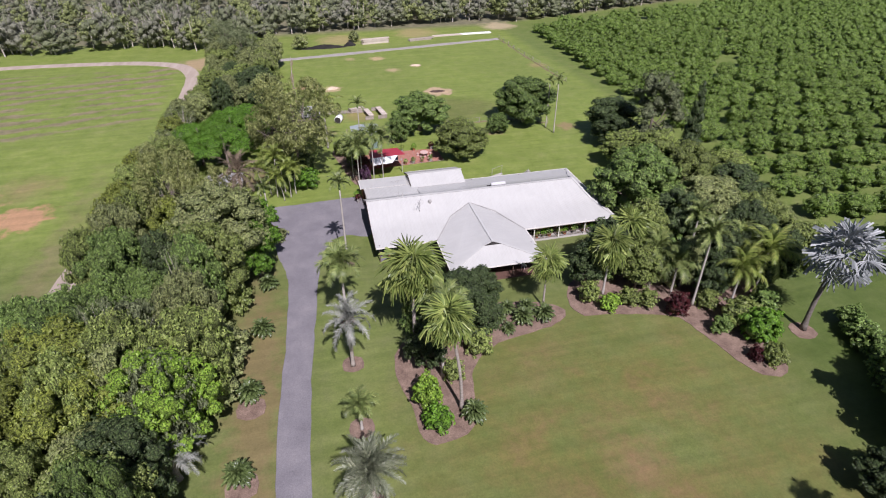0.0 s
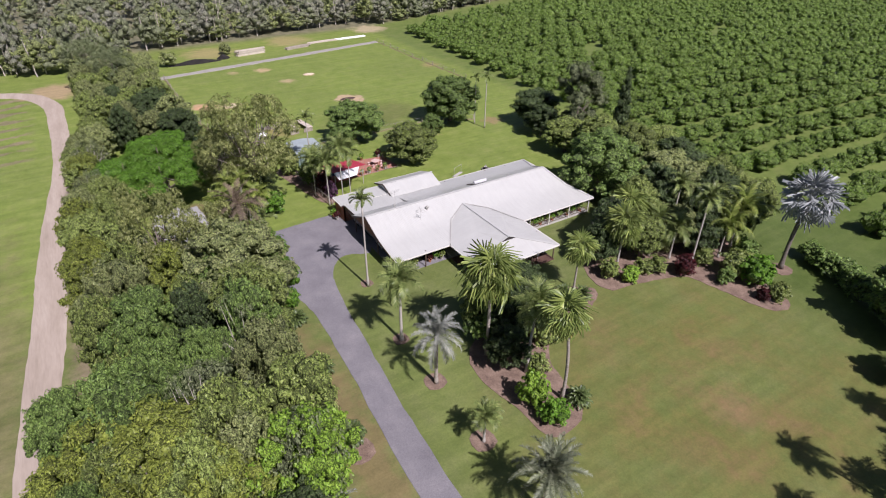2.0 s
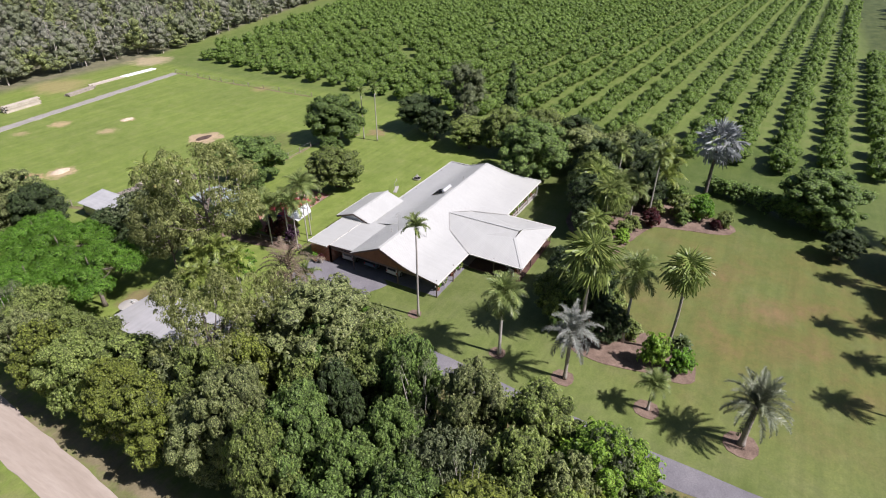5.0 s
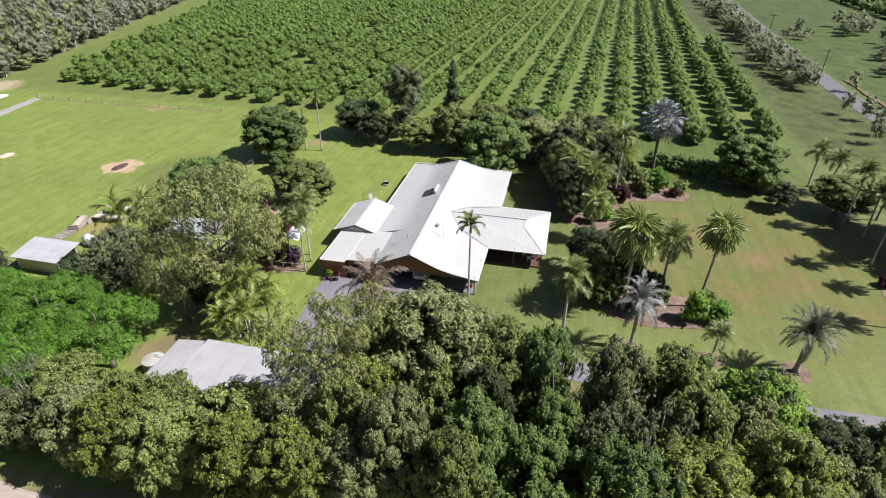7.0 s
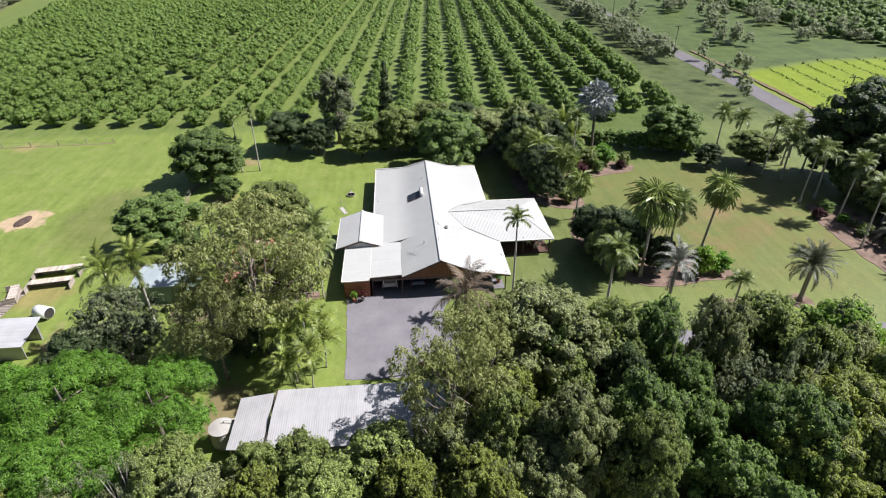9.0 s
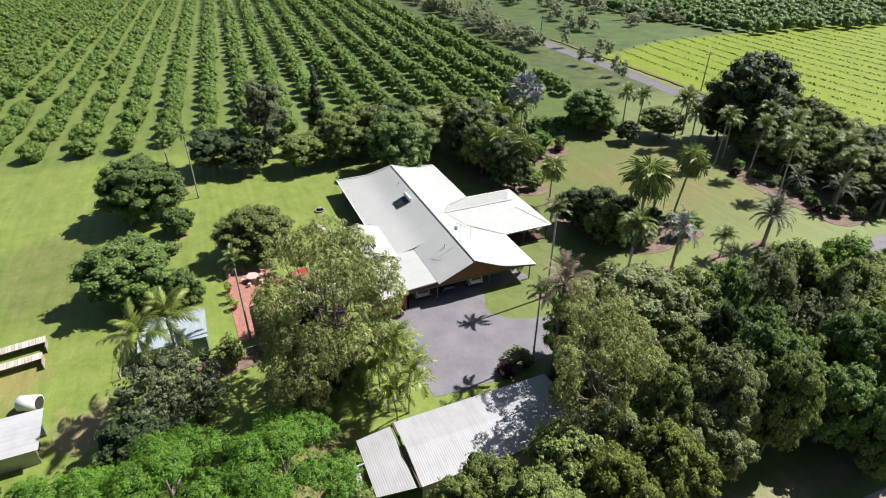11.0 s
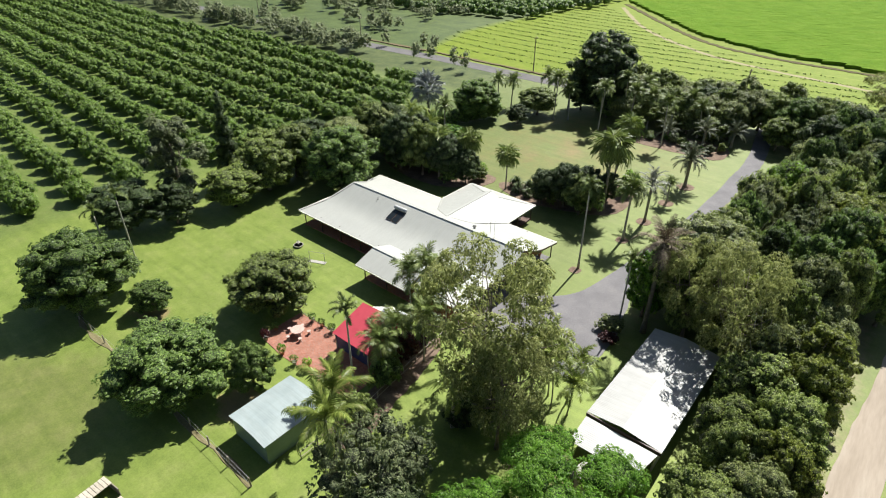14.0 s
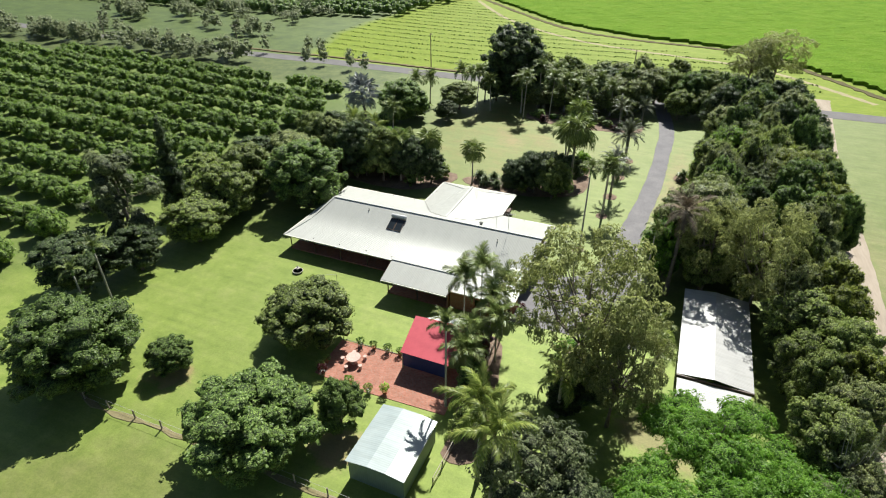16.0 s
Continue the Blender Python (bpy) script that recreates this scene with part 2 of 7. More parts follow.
    for x, y, r, s, a, c in ((17.0, -44, 3.4, 3.4, 0.7, (0.25, 0.14, 0.085)), (9.5, -45, 3.0, 4.0, 0.4, (0.22, 0.13, 0.075)), (12, -33, 3, 4, 0.4, (0.22, 0.15, 0.08)), (23, -38, 3, 4, 0.35, (0.22, 0.15, 0.08)),
                             (24.5, 59.8, 3.4, 0.8, 0.95, (0.46, 0.34, 0.22)), (-5.5, 70.5, 3.2, 1.2, 0.9, (0.47, 0.32, 0.19)), (-0.6, 68, 3.0, 1.4, 0.85, (0.46, 0.34, 0.21)),
                             (14.5, 94, 2.6, 1.5, 0.8, (0.47, 0.34, 0.2)), (7.0, 95, 2.0, 1.5, 0.6, (0.45, 0.33, 0.2)), (16.9, 81, 2.3, 1.5, 0.8, (0.45, 0.34, 0.2)), (23.7, 84, 1.8, 0.9, 0.9, (0.48, 0.36, 0.22)),
                             (56, 76, 3, 2, 0.5, (0.4, 0.26, 0.15)), (62, 128, 7, 3, 0.8, (0.45, 0.36, 0.24)), (6, 120, 9, 5, 0.5, (0.42, 0.3, 0.17)), (32, 124, 9, 5, 0.5, (0.42, 0.3, 0.17)),
                             (4, 47.5, 4.5, 3, 0.6, (0.3, 0.22, 0.1)), (-5, 40, 3.5, 2.0, 0.8, (0.33, 0.24, 0.15)), (-17, 21, 4, 2, 0.7, (0.2, 0.13, 0.09)), (9, 33, 2.6, 1.2, 0.9, (0.3, 0.22, 0.13)),
                             (-49, 15, 4.5, 1.5, 0.9, (0.42, 0.24, 0.14)), (-58, 22, 5, 2, 0.7, (0.4, 0.24, 0.14)), (-52, 26, 6, 5, 0.5, (0.3, 0.2, 0.12)), (29, 32, 2.5, 1.2, 0.7, (0.3, 0.2, 0.12)), (44, 31, 2.5, 1.2, 0.7, (0.3, 0.2, 0.12)),
                             (-33, 100, 8, 4, 0.8, (0.4, 0.28, 0.18))):
        col = blend(nt, spot(x, y, r, s, a), col, c)
    spec = calc(nt, "MULTIPLY_ADD", beyond, -0.37)
    spec.node.inputs[2].default_value = 0.45
    nt.links.new(spec, p.inputs["Specular IOR Level"])
    blot = noise_out(nt, v, 1.3, 7, 0.72)
    col = blend(nt, 0.45, col, ramp(nt, blot, [(0.68, 0.7, 0.66), (1, 1, 1), (1.32, 1.28, 1.2)], [0.3, 0.5, 0.7]), "MULTIPLY")
    mow = noise_out(nt, v, 0.5, 4, 0.6, (0.12, 1.6, 1))
    col = blend(nt, 0.5, col, ramp(nt, mow, [(0.8, 0.82, 0.8), (1.2, 1.18, 1.15)], [0.36, 0.64]), "MULTIPLY")
    col = blend(nt, 0.4, col, ramp(nt, tiny, [(0.5, 0.5, 0.5), (1, 1, 1), (1.45, 1.45, 1.4)], [0.28, 0.5, 0.72]), "MULTIPLY")
    nt.links.new(col, p.inputs["Base Color"])
    bumped(nt, p, tiny, 0.4, 0.06)
    return m


def corrugated(name, cols, pitch, across, rough=0.38, metal=0.0, spec=0.5, stain=0.35, relief=0.45):
    """Painted corrugated sheet; across: the world direction that runs over the ribs."""
    m, nt, p = base(name, rough, metal, spec)
    v = place(nt)
    w = nt.nodes.new("ShaderNodeTexWave")
    w.wave_type, w.bands_direction, w.wave_profile = "BANDS", across, "SIN"
    w.inputs["Scale"].default_value = 2 * math.pi / pitch / 20 * 1.0
    w.inputs["Distortion"].default_value = 0
    nt.links.new(v, w.inputs["Vector"])
    col = ramp(nt, noise_out(nt, v, 0.5, 6, 0.65), cols, [0.3, 0.7])
    streak = noise_out(nt, v, 1.0, 5, 0.7, (3.0, 0.25, 1) if across == "X" else (0.25, 3.0, 1))
    col = blend(nt, stain, col, ramp(nt, streak, [(0.72, 0.7, 0.66), (1.05, 1.05, 1.05)], [0.35, 0.6]), "MULTIPLY")
    # sheet laps
    lap = nt.nodes.new("ShaderNodeTexWave")
    lap.wave_type, lap.bands_direction, lap.wave_profile = "BANDS", across, "SAW"
    lap.inputs["Scale"].default_value = 2 * math.pi / 0.82 / 20
    nt.links.new(v, lap.inputs["Vector"])
    col = blend(nt, 0.25, col, ramp(nt, lap.outputs["Fac"], [(0.8, 0.8, 0.8), (1, 1, 1), (1, 1, 1)], [0.0, 0.06, 1.0]), "MULTIPLY")
    nt.links.new(col, p.inputs["Base Color"])
    bumped(nt, p, w.outputs["Fac"], relief, pitch * 0.17)
    return m


GRASS = grass_ground()
ASPHALT = surface("worn_bitumen", [(0.15, 0.14, 0.15), (0.19, 0.18, 0.19), (0.235, 0.22, 0.225)], 0.35, 9, 0.85, bump=0.25, grain=0.45)
ROADTAR = surface("road_bitumen", [(0.13, 0.12, 0.125), (0.18, 0.17, 0.17)], 0.3, 6, 0.85)
DIRT = surface("pale_dirt", [(0.31, 0.255, 0.2), (0.38, 0.315, 0.255), (0.44, 0.375, 0.31)], 0.4, 3, 0.95, bump=0.12, dist=0.03, grain=0.2, stretch=(1.6, 0.18, 1))
MULCH = surface("bark_mulch", [(0.12, 0.08, 0.06), (0.2, 0.14, 0.105), (0.28, 0.2, 0.15)], 0.8, 9, 0.95, bump=0.7, dist=0.05, grain=0.8)
ROOF_X = corrugated("cream_roof_sheet_a", [(0.455, 0.455, 0.428), (0.495, 0.495, 0.463)], 0.19, "X", stain=0.16)
ROOF_Y = corrugated("cream_roof_sheet_b", [(0.455, 0.455, 0.428), (0.495, 0.495, 0.463)], 0.19, "Y", stain=0.16)
ROOF_CAP = surface("roof_capping", [(0.455, 0.455, 0.428), (0.495, 0.495, 0.463)], 0.7, 12, 0.4, bump=0.05, grain=0.12)
CREAM = surface("cream_paint", [(0.62, 0.6, 0.54), (0.7, 0.68, 0.62)], 0.7, 12, 0.5, bump=0.05, grain=0.15)
WHITE = surface("white_paint", [(0.72, 0.72, 0.7), (0.8, 0.8, 0.78)], 0.7, 12, 0.45, bump=0.05, grain=0.12)
GUTTER = surface("brown_gutter", [(0.1, 0.07, 0.055), (0.13, 0.09, 0.07)], 1.0, 15, 0.45, bump=0.05, grain=0.2)
TIMBER = surface("stained_timber", [(0.16, 0.065, 0.025), (0.25, 0.11, 0.045)], 1.4, 14, 0.55, grain=0.4)
OLDWOOD = surface("weathered_timber", [(0.26, 0.22, 0.18), (0.4, 0.35, 0.3)], 1.2, 10, 0.9, grain=0.6, own=0.4)
CONCRETE = surface("concrete", [(0.33, 0.31, 0.28), (0.44, 0.42, 0.38)], 0.6, 10, 0.9, grain=0.4)
# near-black colour that puts the shade of hollows and rooms into a surface
DARK = surface("interior_shade", [(0.03, 0.027, 0.025), (0.05, 0.045, 0.04)], 1, 10, 0.8, bump=0.05)
BARK = surface("grey_bark", [(0.12, 0.095, 0.075), (0.2, 0.165, 0.135), (0.3, 0.26, 0.22)], 1.5, 10, 0.95, bump=0.7, dist=0.04, grain=0.7, local=True)
PALEBARK = surface("pale_bark", [(0.3, 0.26, 0.21), (0.42, 0.38, 0.33), (0.5, 0.47, 0.42)], 1.2, 8, 0.9, bump=0.4, grain=0.5, local=True)
PALMBARK = surface("palm_bark", [(0.2, 0.17, 0.14), (0.33, 0.29, 0.25), (0.42, 0.38, 0.33)], 1.5, 9, 0.9, bump=0.6, dist=0.03, grain=0.6, local=True, stretch=(1, 1, 5))
DARKPALM = surface("dark_palm_bark", [(0.09, 0.075, 0.065), (0.15, 0.13, 0.11), (0.22, 0.19, 0.165)], 1.5, 9, 0.9, bump=0.6, dist=0.03, grain=0.6, local=True, stretch=(1, 1, 5))
RINGBARK = surface("ringed_palm_bark", [(0.34, 0.31, 0.27), (0.46, 0.43, 0.38)], 1.5, 7, 0.85, bump=0.5, grain=0.5, local=True, stretch=(0.6, 0.6, 6))
SHAFT = surface("palm_crownshaft", [(0.12, 0.2, 0.06), (0.2, 0.28, 0.09)], 2, 12, 0.5, grain=0.3, local=True)
LEAF_MANGO = leafy("mango_leaf", [(0.119, 0.191, 0.05), (0.211, 0.321, 0.081), (0.344, 0.462, 0.136)])
LEAF_MID = leafy("broad_leaf", [(0.166, 0.224, 0.058), (0.283, 0.36, 0.096), (0.449, 0.517, 0.167)])
LEAF_OLIVE = leafy("olive_leaf", [(0.199, 0.239, 0.087), (0.318, 0.374, 0.143), (0.479, 0.507, 0.22)])
LEAF_BRIGHT = leafy("bright_leaf", [(0.103, 0.224, 0.021), (0.162, 0.329, 0.031), (0.235, 0.420, 0.052)], own=0.2)
LEAF_YELLOW = leafy("yellow_green_leaf", [(0.18, 0.318, 0.036), (0.286, 0.469, 0.054), (0.407, 0.581, 0.091)], own=0.2)
LEAF_GREY = leafy("grey_green_leaf", [(0.13, 0.165, 0.078), (0.21, 0.25, 0.125), (0.31, 0.345, 0.185)], 0.6)
LEAF_GUM = leafy("gum_leaf", [(0.2, 0.228, 0.08), (0.33, 0.365, 0.13), (0.48, 0.505, 0.2)], 0.5, 0.5)
LEAF_LIME = leafy("lime_leaf", [(0.153, 0.187, 0.036), (0.255, 0.31, 0.056), (0.388, 0.433, 0.095)])
LEAF_DARK = leafy("dark_leaf", [(0.057, 0.091, 0.034), (0.101, 0.152, 0.055), (0.173, 0.224, 0.091)])
LEAF_RED = leafy("red_leaf", [(0.053, 0.012, 0.018), (0.095, 0.020, 0.025), (0.137, 0.040, 0.037)])
LEAF_ORCH = leafy("orchard_leaf", [(0.135, 0.234, 0.042), (0.228, 0.351, 0.065), (0.327, 0.443, 0.106)], rough=0.4, trans=0.58, own=0.12, spec=0.6, gap_shade=0.15)
LEAF_FERN = leafy("feathery_leaf", [(0.121, 0.274, 0.032), (0.206, 0.393, 0.049), (0.292, 0.495, 0.082)], trans=0.6, own=0.2)
LEAF_BUSH = leafy("bushland_leaf", [(0.204, 0.233, 0.133), (0.299, 0.332, 0.191), (0.439, 0.466, 0.299)], 0.65, gap_shade=0.45)
FROND = leafy("palm_frond", [(0.117, 0.166, 0.048), (0.193, 0.248, 0.076), (0.304, 0.345, 0.117)], 0.4, 0.25)
FROND_FAN = leafy("fan_frond", [(0.144, 0.202, 0.051), (0.238, 0.304, 0.077), (0.37, 0.426, 0.123)], 0.4, 0.3)
FROND_GREY = leafy("grey_frond", [(0.188, 0.207, 0.175), (0.263, 0.273, 0.24), (0.338, 0.339, 0.306)], 0.45, 0.15)
FROND_BLUE = leafy("silver_blue_frond", [(0.238, 0.259, 0.266), (0.324, 0.346, 0.353), (0.418, 0.432, 0.432)], 0.45, 0.1)
FROND_DEAD = leafy("dry_frond", [(0.128, 0.094, 0.064), (0.188, 0.143, 0.098), (0.247, 0.195, 0.135)], 0.7, 0.1)
FROND_DARK = leafy("cycad_frond", [(0.055, 0.085, 0.028), (0.095, 0.135, 0.042), (0.15, 0.19, 0.066)], 0.35, 0.15)
LEAF_PALE = leafy("silvery_leaf", [(0.26, 0.27, 0.2), (0.37, 0.375, 0.29), (0.5, 0.49, 0.39)], 0.65, gap_shade=0.5)
LEAF_SCRUB = leafy("scrub_leaf", [(0.268, 0.31, 0.172), (0.372, 0.42, 0.242), (0.506, 0.532, 0.328)], 0.65, gap_shade=0.45)
FROND_GOLD = leafy("golden_frond", [(0.14, 0.2, 0.04), (0.23, 0.29, 0.06), (0.34, 0.37, 0.1)], 0.4, 0.3)
LEAF_PURPLE = leafy("purple_bract", [(0.096, 0.036, 0.09), (0.156, 0.066, 0.144), (0.18, 0.12, 0.156)], own=0.2)
FROND_YELLOW = leafy("yellowing_frond", [(0.24, 0.2, 0.05), (0.36, 0.31, 0.075), (0.44, 0.36, 0.12)], 0.5, 0.3)
CROP = surface("cane_seedling", [(0.08, 0.13, 0.025), (0.13, 0.19, 0.04)], 0.6, 5, 0.85, bump=0.3)

# ---- building blocks ----
from mathutils.geometry import tessellate_polygon


def mesh_of(name, verts, faces, material, smooth=False):
    me = bpy.data.meshes.new(name)
    me.from_pydata([tuple(v) for v in verts], [], [tuple(f) for f in faces])
    me.materials.append(material)
    if smooth:
        me.polygons.foreach_set("use_smooth", [True] * len(me.polygons))
    me.update()
    return me


def mesh_fast(name, verts, quads, material):
    me = bpy.data.meshes.new(name)
    n, k = len(verts), len(quads)
    me.vertices.add(n)
    me.vertices.foreach_set("co", np.asarray(verts, dtype=np.float32).ravel())
    me.loops.add(k * 4)
    me.loops.foreach_set("vertex_index", np.asarray(quads, dtype=np.int32).ravel())
    me.polygons.add(k)
    me.polygons.foreach_set("loop_start", np.arange(0, 4 * k, 4, dtype=np.int32))
    me.materials.append(material)
    me.update(calc_edges=True)
    return me


def child(name, data, parent, label="", m=None):
    ob = new(name, data)
    ob.parent = parent
    if m is not None:
        ob.matrix_basis = m
    if label:
        tagged(ob, label=label)
    return ob


def part(name, bm, material, parent, label="", smooth=False):
    me = bpy.data.meshes.new(name)
    bm.to_mesh(me)
    bm.free()
    me.materials.append(material)
    if smooth:
        me.polygons.foreach_set("use_smooth", [True] * len(me.polygons))
    return child(name, me, parent, label)


def box(bm, lo, hi, bevel=0.0):
    """A box between two corners, added to bm."""
    r = bmesh.ops.create_cube(bm, size=1)
    vs = r["verts"]
    for v in vs:
        v.co = Vector([(lo[i] + hi[i]) / 2 + v.co[i] * (hi[i] - lo[i]) for i in range(3)])
    if bevel:
        es = list({e for v in vs for e in v.link_edges})
        bmesh.ops.bevel(bm, geom=es, offset=bevel, segments=1, affect="EDGES")
    return bm


def boxes(*spans, bevel=0.0):
    bm = bmesh.new()
    for lo, hi in spans:
        box(bm, lo, hi, bevel)
    return bm


def tube(bm, path, radii, sides=7):
    """A tapered tube along a path of points."""
    path = [Vector(p) for p in path]
    rings = []
    for i, p in enumerate(path):
        d = (path[min(i + 1, len(path) - 1)] - path[max(i - 1, 0)]).normalized()
        a = d.orthogonal().normalized()
        b = d.cross(a)
        rings.append([bm.verts.new(p + radii[i] * (math.cos(2 * math.pi * k / sides) * a + math.sin(2 * math.pi * k / sides) * b)) for k in range(sides)])
    for r0, r1 in zip(rings, rings[1:]):
        off = min(range(sides), key=lambda o: sum((r0[k].co - r1[(k + o) % sides].co).length for k in range(sides)))
        for k in range(sides):
            bm.faces.new((r0[k], r0[(k + 1) % sides], r1[(k + 1 + off) % sides], r1[(k + off) % sides]))
    bm.faces.new(list(reversed(rings[0])))
    bm.faces.new(rings[-1])
    return bm


def slab(bm, pts, down=0.05):
    """A flat or sloping plate whose top runs through pts, given counter-clockwise from above."""
    top = [bm.verts.new(p) for p in pts]
    low = [bm.verts.new((p[0], p[1], p[2] - down)) for p in pts]
    bm.faces.new(top)
    bm.faces.new(list(reversed(low)))
    n = len(pts)
    for i in range(n):
        bm.faces.new((top[i], low[i], low[(i + 1) % n], top[(i + 1) % n]))
    return bm


def sheet(name, outline, z, material, label, category, rough_edge=0.15, thick=0.05, kind="structure"):
    """Ground cover with an uneven edge: outline in plan, resampled and jittered."""
    rng = random.Random(hash(name) % 1000 if False else len(name) * 7 + len(outline))
    pts = []
    n = len(outline)
    for i in range(n):
        p, q, r, s = (Vector(outline[(i + k) % n]) for k in (-1, 0, 1, 2))
        steps = max(1, int((r - q).length / 0.8))
        for k in range(steps):
            t = k / steps
            c = 0.5 * ((2 * q) + (r - p) * t + (2 * p - 5 * q + 4 * r - s) * t * t + (3 * q - p - 3 * r + s) * t ** 3) if rough_edge else q.lerp(r, t)
            pts.append((c.x + rng.uniform(-1, 1) * rough_edge, c.y + rng.uniform(-1, 1) * rough_edge, z))
    n = len(pts)
    F = [tuple(t) for t in tessellate_polygon([[Vector(p) for p in pts]])]
    up = [t if (Vector(pts[t[1]]) - Vector(pts[t[0]])).cross(Vector(pts[t[2]]) - Vector(pts[t[0]])).z > 0 else t[::-1] for t in F]
    V = pts + [(x, y, z - thick) for x, y, _ in pts]
    up += [(i, n + i, n + (i + 1) % n, (i + 1) % n) for i in range(n)]
    return tagged(new(name, mesh_of(name, V, up, material)), label, category, kind=kind)


def strip(name, line, widths, z, material, label, category, wobble=0.12, thick=0.05):
    """A road along a line, with ragged edges."""
    rng = random.Random(len(line) * 13)
    pts = []
    for i in range(len(line) - 1):
        p, q, r, s = (Vector(line[max(0, min(len(line) - 1, i + k))]) for k in (-1, 0, 1, 2))
        steps = max(1, int((r - q).length / 1.5))
        for k in range(steps + (i == len(line) - 2)):
            t = k / steps
            c = 0.5 * ((2 * q) + (r - p) * t + (2 * p - 5 * q + 4 * r - s) * t * t + (3 * q - p - 3 * r + s) * t ** 3)
            pts.append((c, widths[i] * (1 - t) + widths[i + 1] * t))
    V, F = [], []
    for i, (c, w) in enumerate(pts):
        d = (pts[min(i + 1, len(pts) - 1)][0] - pts[max(i - 1, 0)][0]).normalized()
        a = Vector((-d.y, d.x))
        l, r = c + a * (w / 2 + rng.uniform(-1, 1) * wobble), c - a * (w / 2 + rng.uniform(-1, 1) * wobble)
        V += [(l.x, l.y, z), (r.x, r.y, z), (l.x + a.x * 0.05, l.y + a.y * 0.05, z - thick), (r.x - a.x * 0.05, r.y - a.y * 0.05, z - thick)]
        if i:
            o = 4 * i
            F += [(o - 4, o - 3, o + 1, o), (o - 2, o - 4, o, o + 2), (o - 3, o - 1, o + 3, o + 1)]
    return tagged(new(name, mesh_of(name, V, F, material)), label, category, kind="structure")


def leaves(rng, pos, nrm, length, width, droop=0.25, spread=0.7):
    """Leaf blades at pos whose faces turn roughly along nrm; returns vertices and quads."""
    n = len(pos)
    nn = nrm + rng.normal(0, spread, (n, 3))
    nn /= np.linalg.norm(nn, axis=1)[:, None] + 1e-9
    t = rng.normal(0, 1, (n, 3))
    t[:, 2] -= droop * 2
    t -= (t * nn).sum(1)[:, None] * nn
    t /= np.linalg.norm(t, axis=1)[:, None] + 1e-9
    b = np.cross(nn, t)
    s = rng.uniform(0.7, 1.3, (n, 1))
    L, W = length * s, width * s
    V = np.empty((n, 4, 3))
    V[:, 0] = pos - t * L * 0.5
    V[:, 1] = pos + b * W * 0.5 - nn * W * 0.12
    V[:, 2] = pos + t * L * 0.5 - nn * L * 0.1
    V[:, 3] = pos - b * W * 0.5 - nn * W * 0.12
    return V.reshape(-1, 3), np.arange(4 * n).reshape(n, 4)


def lobe_cloud(rng, lobes, count, under=0.35):
    """Points over the joined surface of many ball-like lobes (x, y, z, radius, flatness)."""
    lobes = np.asarray(lobes)
    area = lobes[:, 3] ** 2
    k = rng.choice(len(lobes), size=int(count * 9), p=area / area.sum())
    d = rng.normal(0, 1, (len(k), 3))
    d /= np.linalg.norm(d, axis=1)[:, None]
    keep = (d[:, 2] > -0.25) | (rng.random(len(k)) < under)
    k, d = k[keep], d[keep]
    r = lobes[k, 3] * (1 + rng.normal(0, 0.07, len(k))) * rng.choice([1.0, 0.86, 1.1], len(k), p=[0.7, 0.2, 0.1])
    sq = np.stack([np.ones(len(k)), np.ones(len(k)), lobes[k, 4]], 1)
    p = lobes[k, :3] + d * r[:, None] * sq
    inside = np.zeros(len(p), bool)
    for j in range(len(lobes)):
        q = (p - lobes[j, :3]) / np.array([1, 1, lobes[j, 4]])
        inside |= (np.linalg.norm(q, axis=1) < lobes[j, 3] * 0.86) & (k != j)
    p, d = p[~inside], d[~inside]
    return p[:count], d[:count]


def tufts(rng, p, d, per, rad, length, width, droop):
    """Rosettes of leaves about each point p, turned outward along d."""
    n = len(p) * per
    c = np.repeat(p, per, 0)
    o = np.repeat(d, per, 0) * 0.6 + np.array([0, 0, 0.4])
    v = rng.normal(0, 1, (n, 3)) * 0.55 + o
    v /= np.linalg.norm(v, axis=1)[:, None] + 1e-9
    r = rad * np.repeat(rng.uniform(0.45, 1.5, len(p)), per)[:, None]
    pos = c + v * r * rng.uniform(0.7, 1.1, (n, 1)) - np.repeat(d, per, 0) * r * 0.4
    nn = np.array([0, 0, 0.35]) + v * 0.85 + rng.normal(0, 0.3, (n, 3))
    nn /= np.linalg.norm(nn, axis=1)[:, None] + 1e-9
    t = v + np.array([0, 0, -droop])
    t -= (t * nn).sum(1)[:, None] * nn
    t /= np.linalg.norm(t, axis=1)[:, None] + 1e-9
    b = np.cross(nn, t)
    s = rng.uniform(0.75, 1.25, (n, 1))
    L, W = length * s, width * s
    V = np.empty((n, 4, 3))
    V[:, 0] = pos - t * L * 0.5
    V[:, 1] = pos + b * W * 0.5 + nn * W * 0.1
    V[:, 2] = pos + t * L * 0.5 - nn * L * (0.1 + 0.3 * droop)
    V[:, 3] = pos - b * W * 0.5 + nn * W * 0.1
    return V.reshape(-1, 3), np.arange(4 * n).reshape(n, 4)


def crown_lobes(rng, r, zc, height, n, lump=0.42, dome=0.5):
    """Lobes spread over an ellipsoid crown of radius r, centred at zc."""
    out = [(0, 0, zc, r * 0.55, 0.9)]
    for i in range(n):
        a = i * 2.39996 + rng.uniform(-0.4, 0.4)
        u = 1 - 1.8 * (i + 0.5) / n
        w = math.sqrt(max(0.05, 1 - u * u)) * rng.uniform(0.62, 1.1)
        s = r * lump * rng.uniform(0.6, 1.35)
        u *= rng.uniform(0.82, 1.08)
        out.append((math.cos(a) * w * (r - s * 0.75), math.sin(a) * w * (r - s * 0.75), zc + u * (height / 2 - s * dome), s, rng.uniform(0.7, 0.95)))
    return out


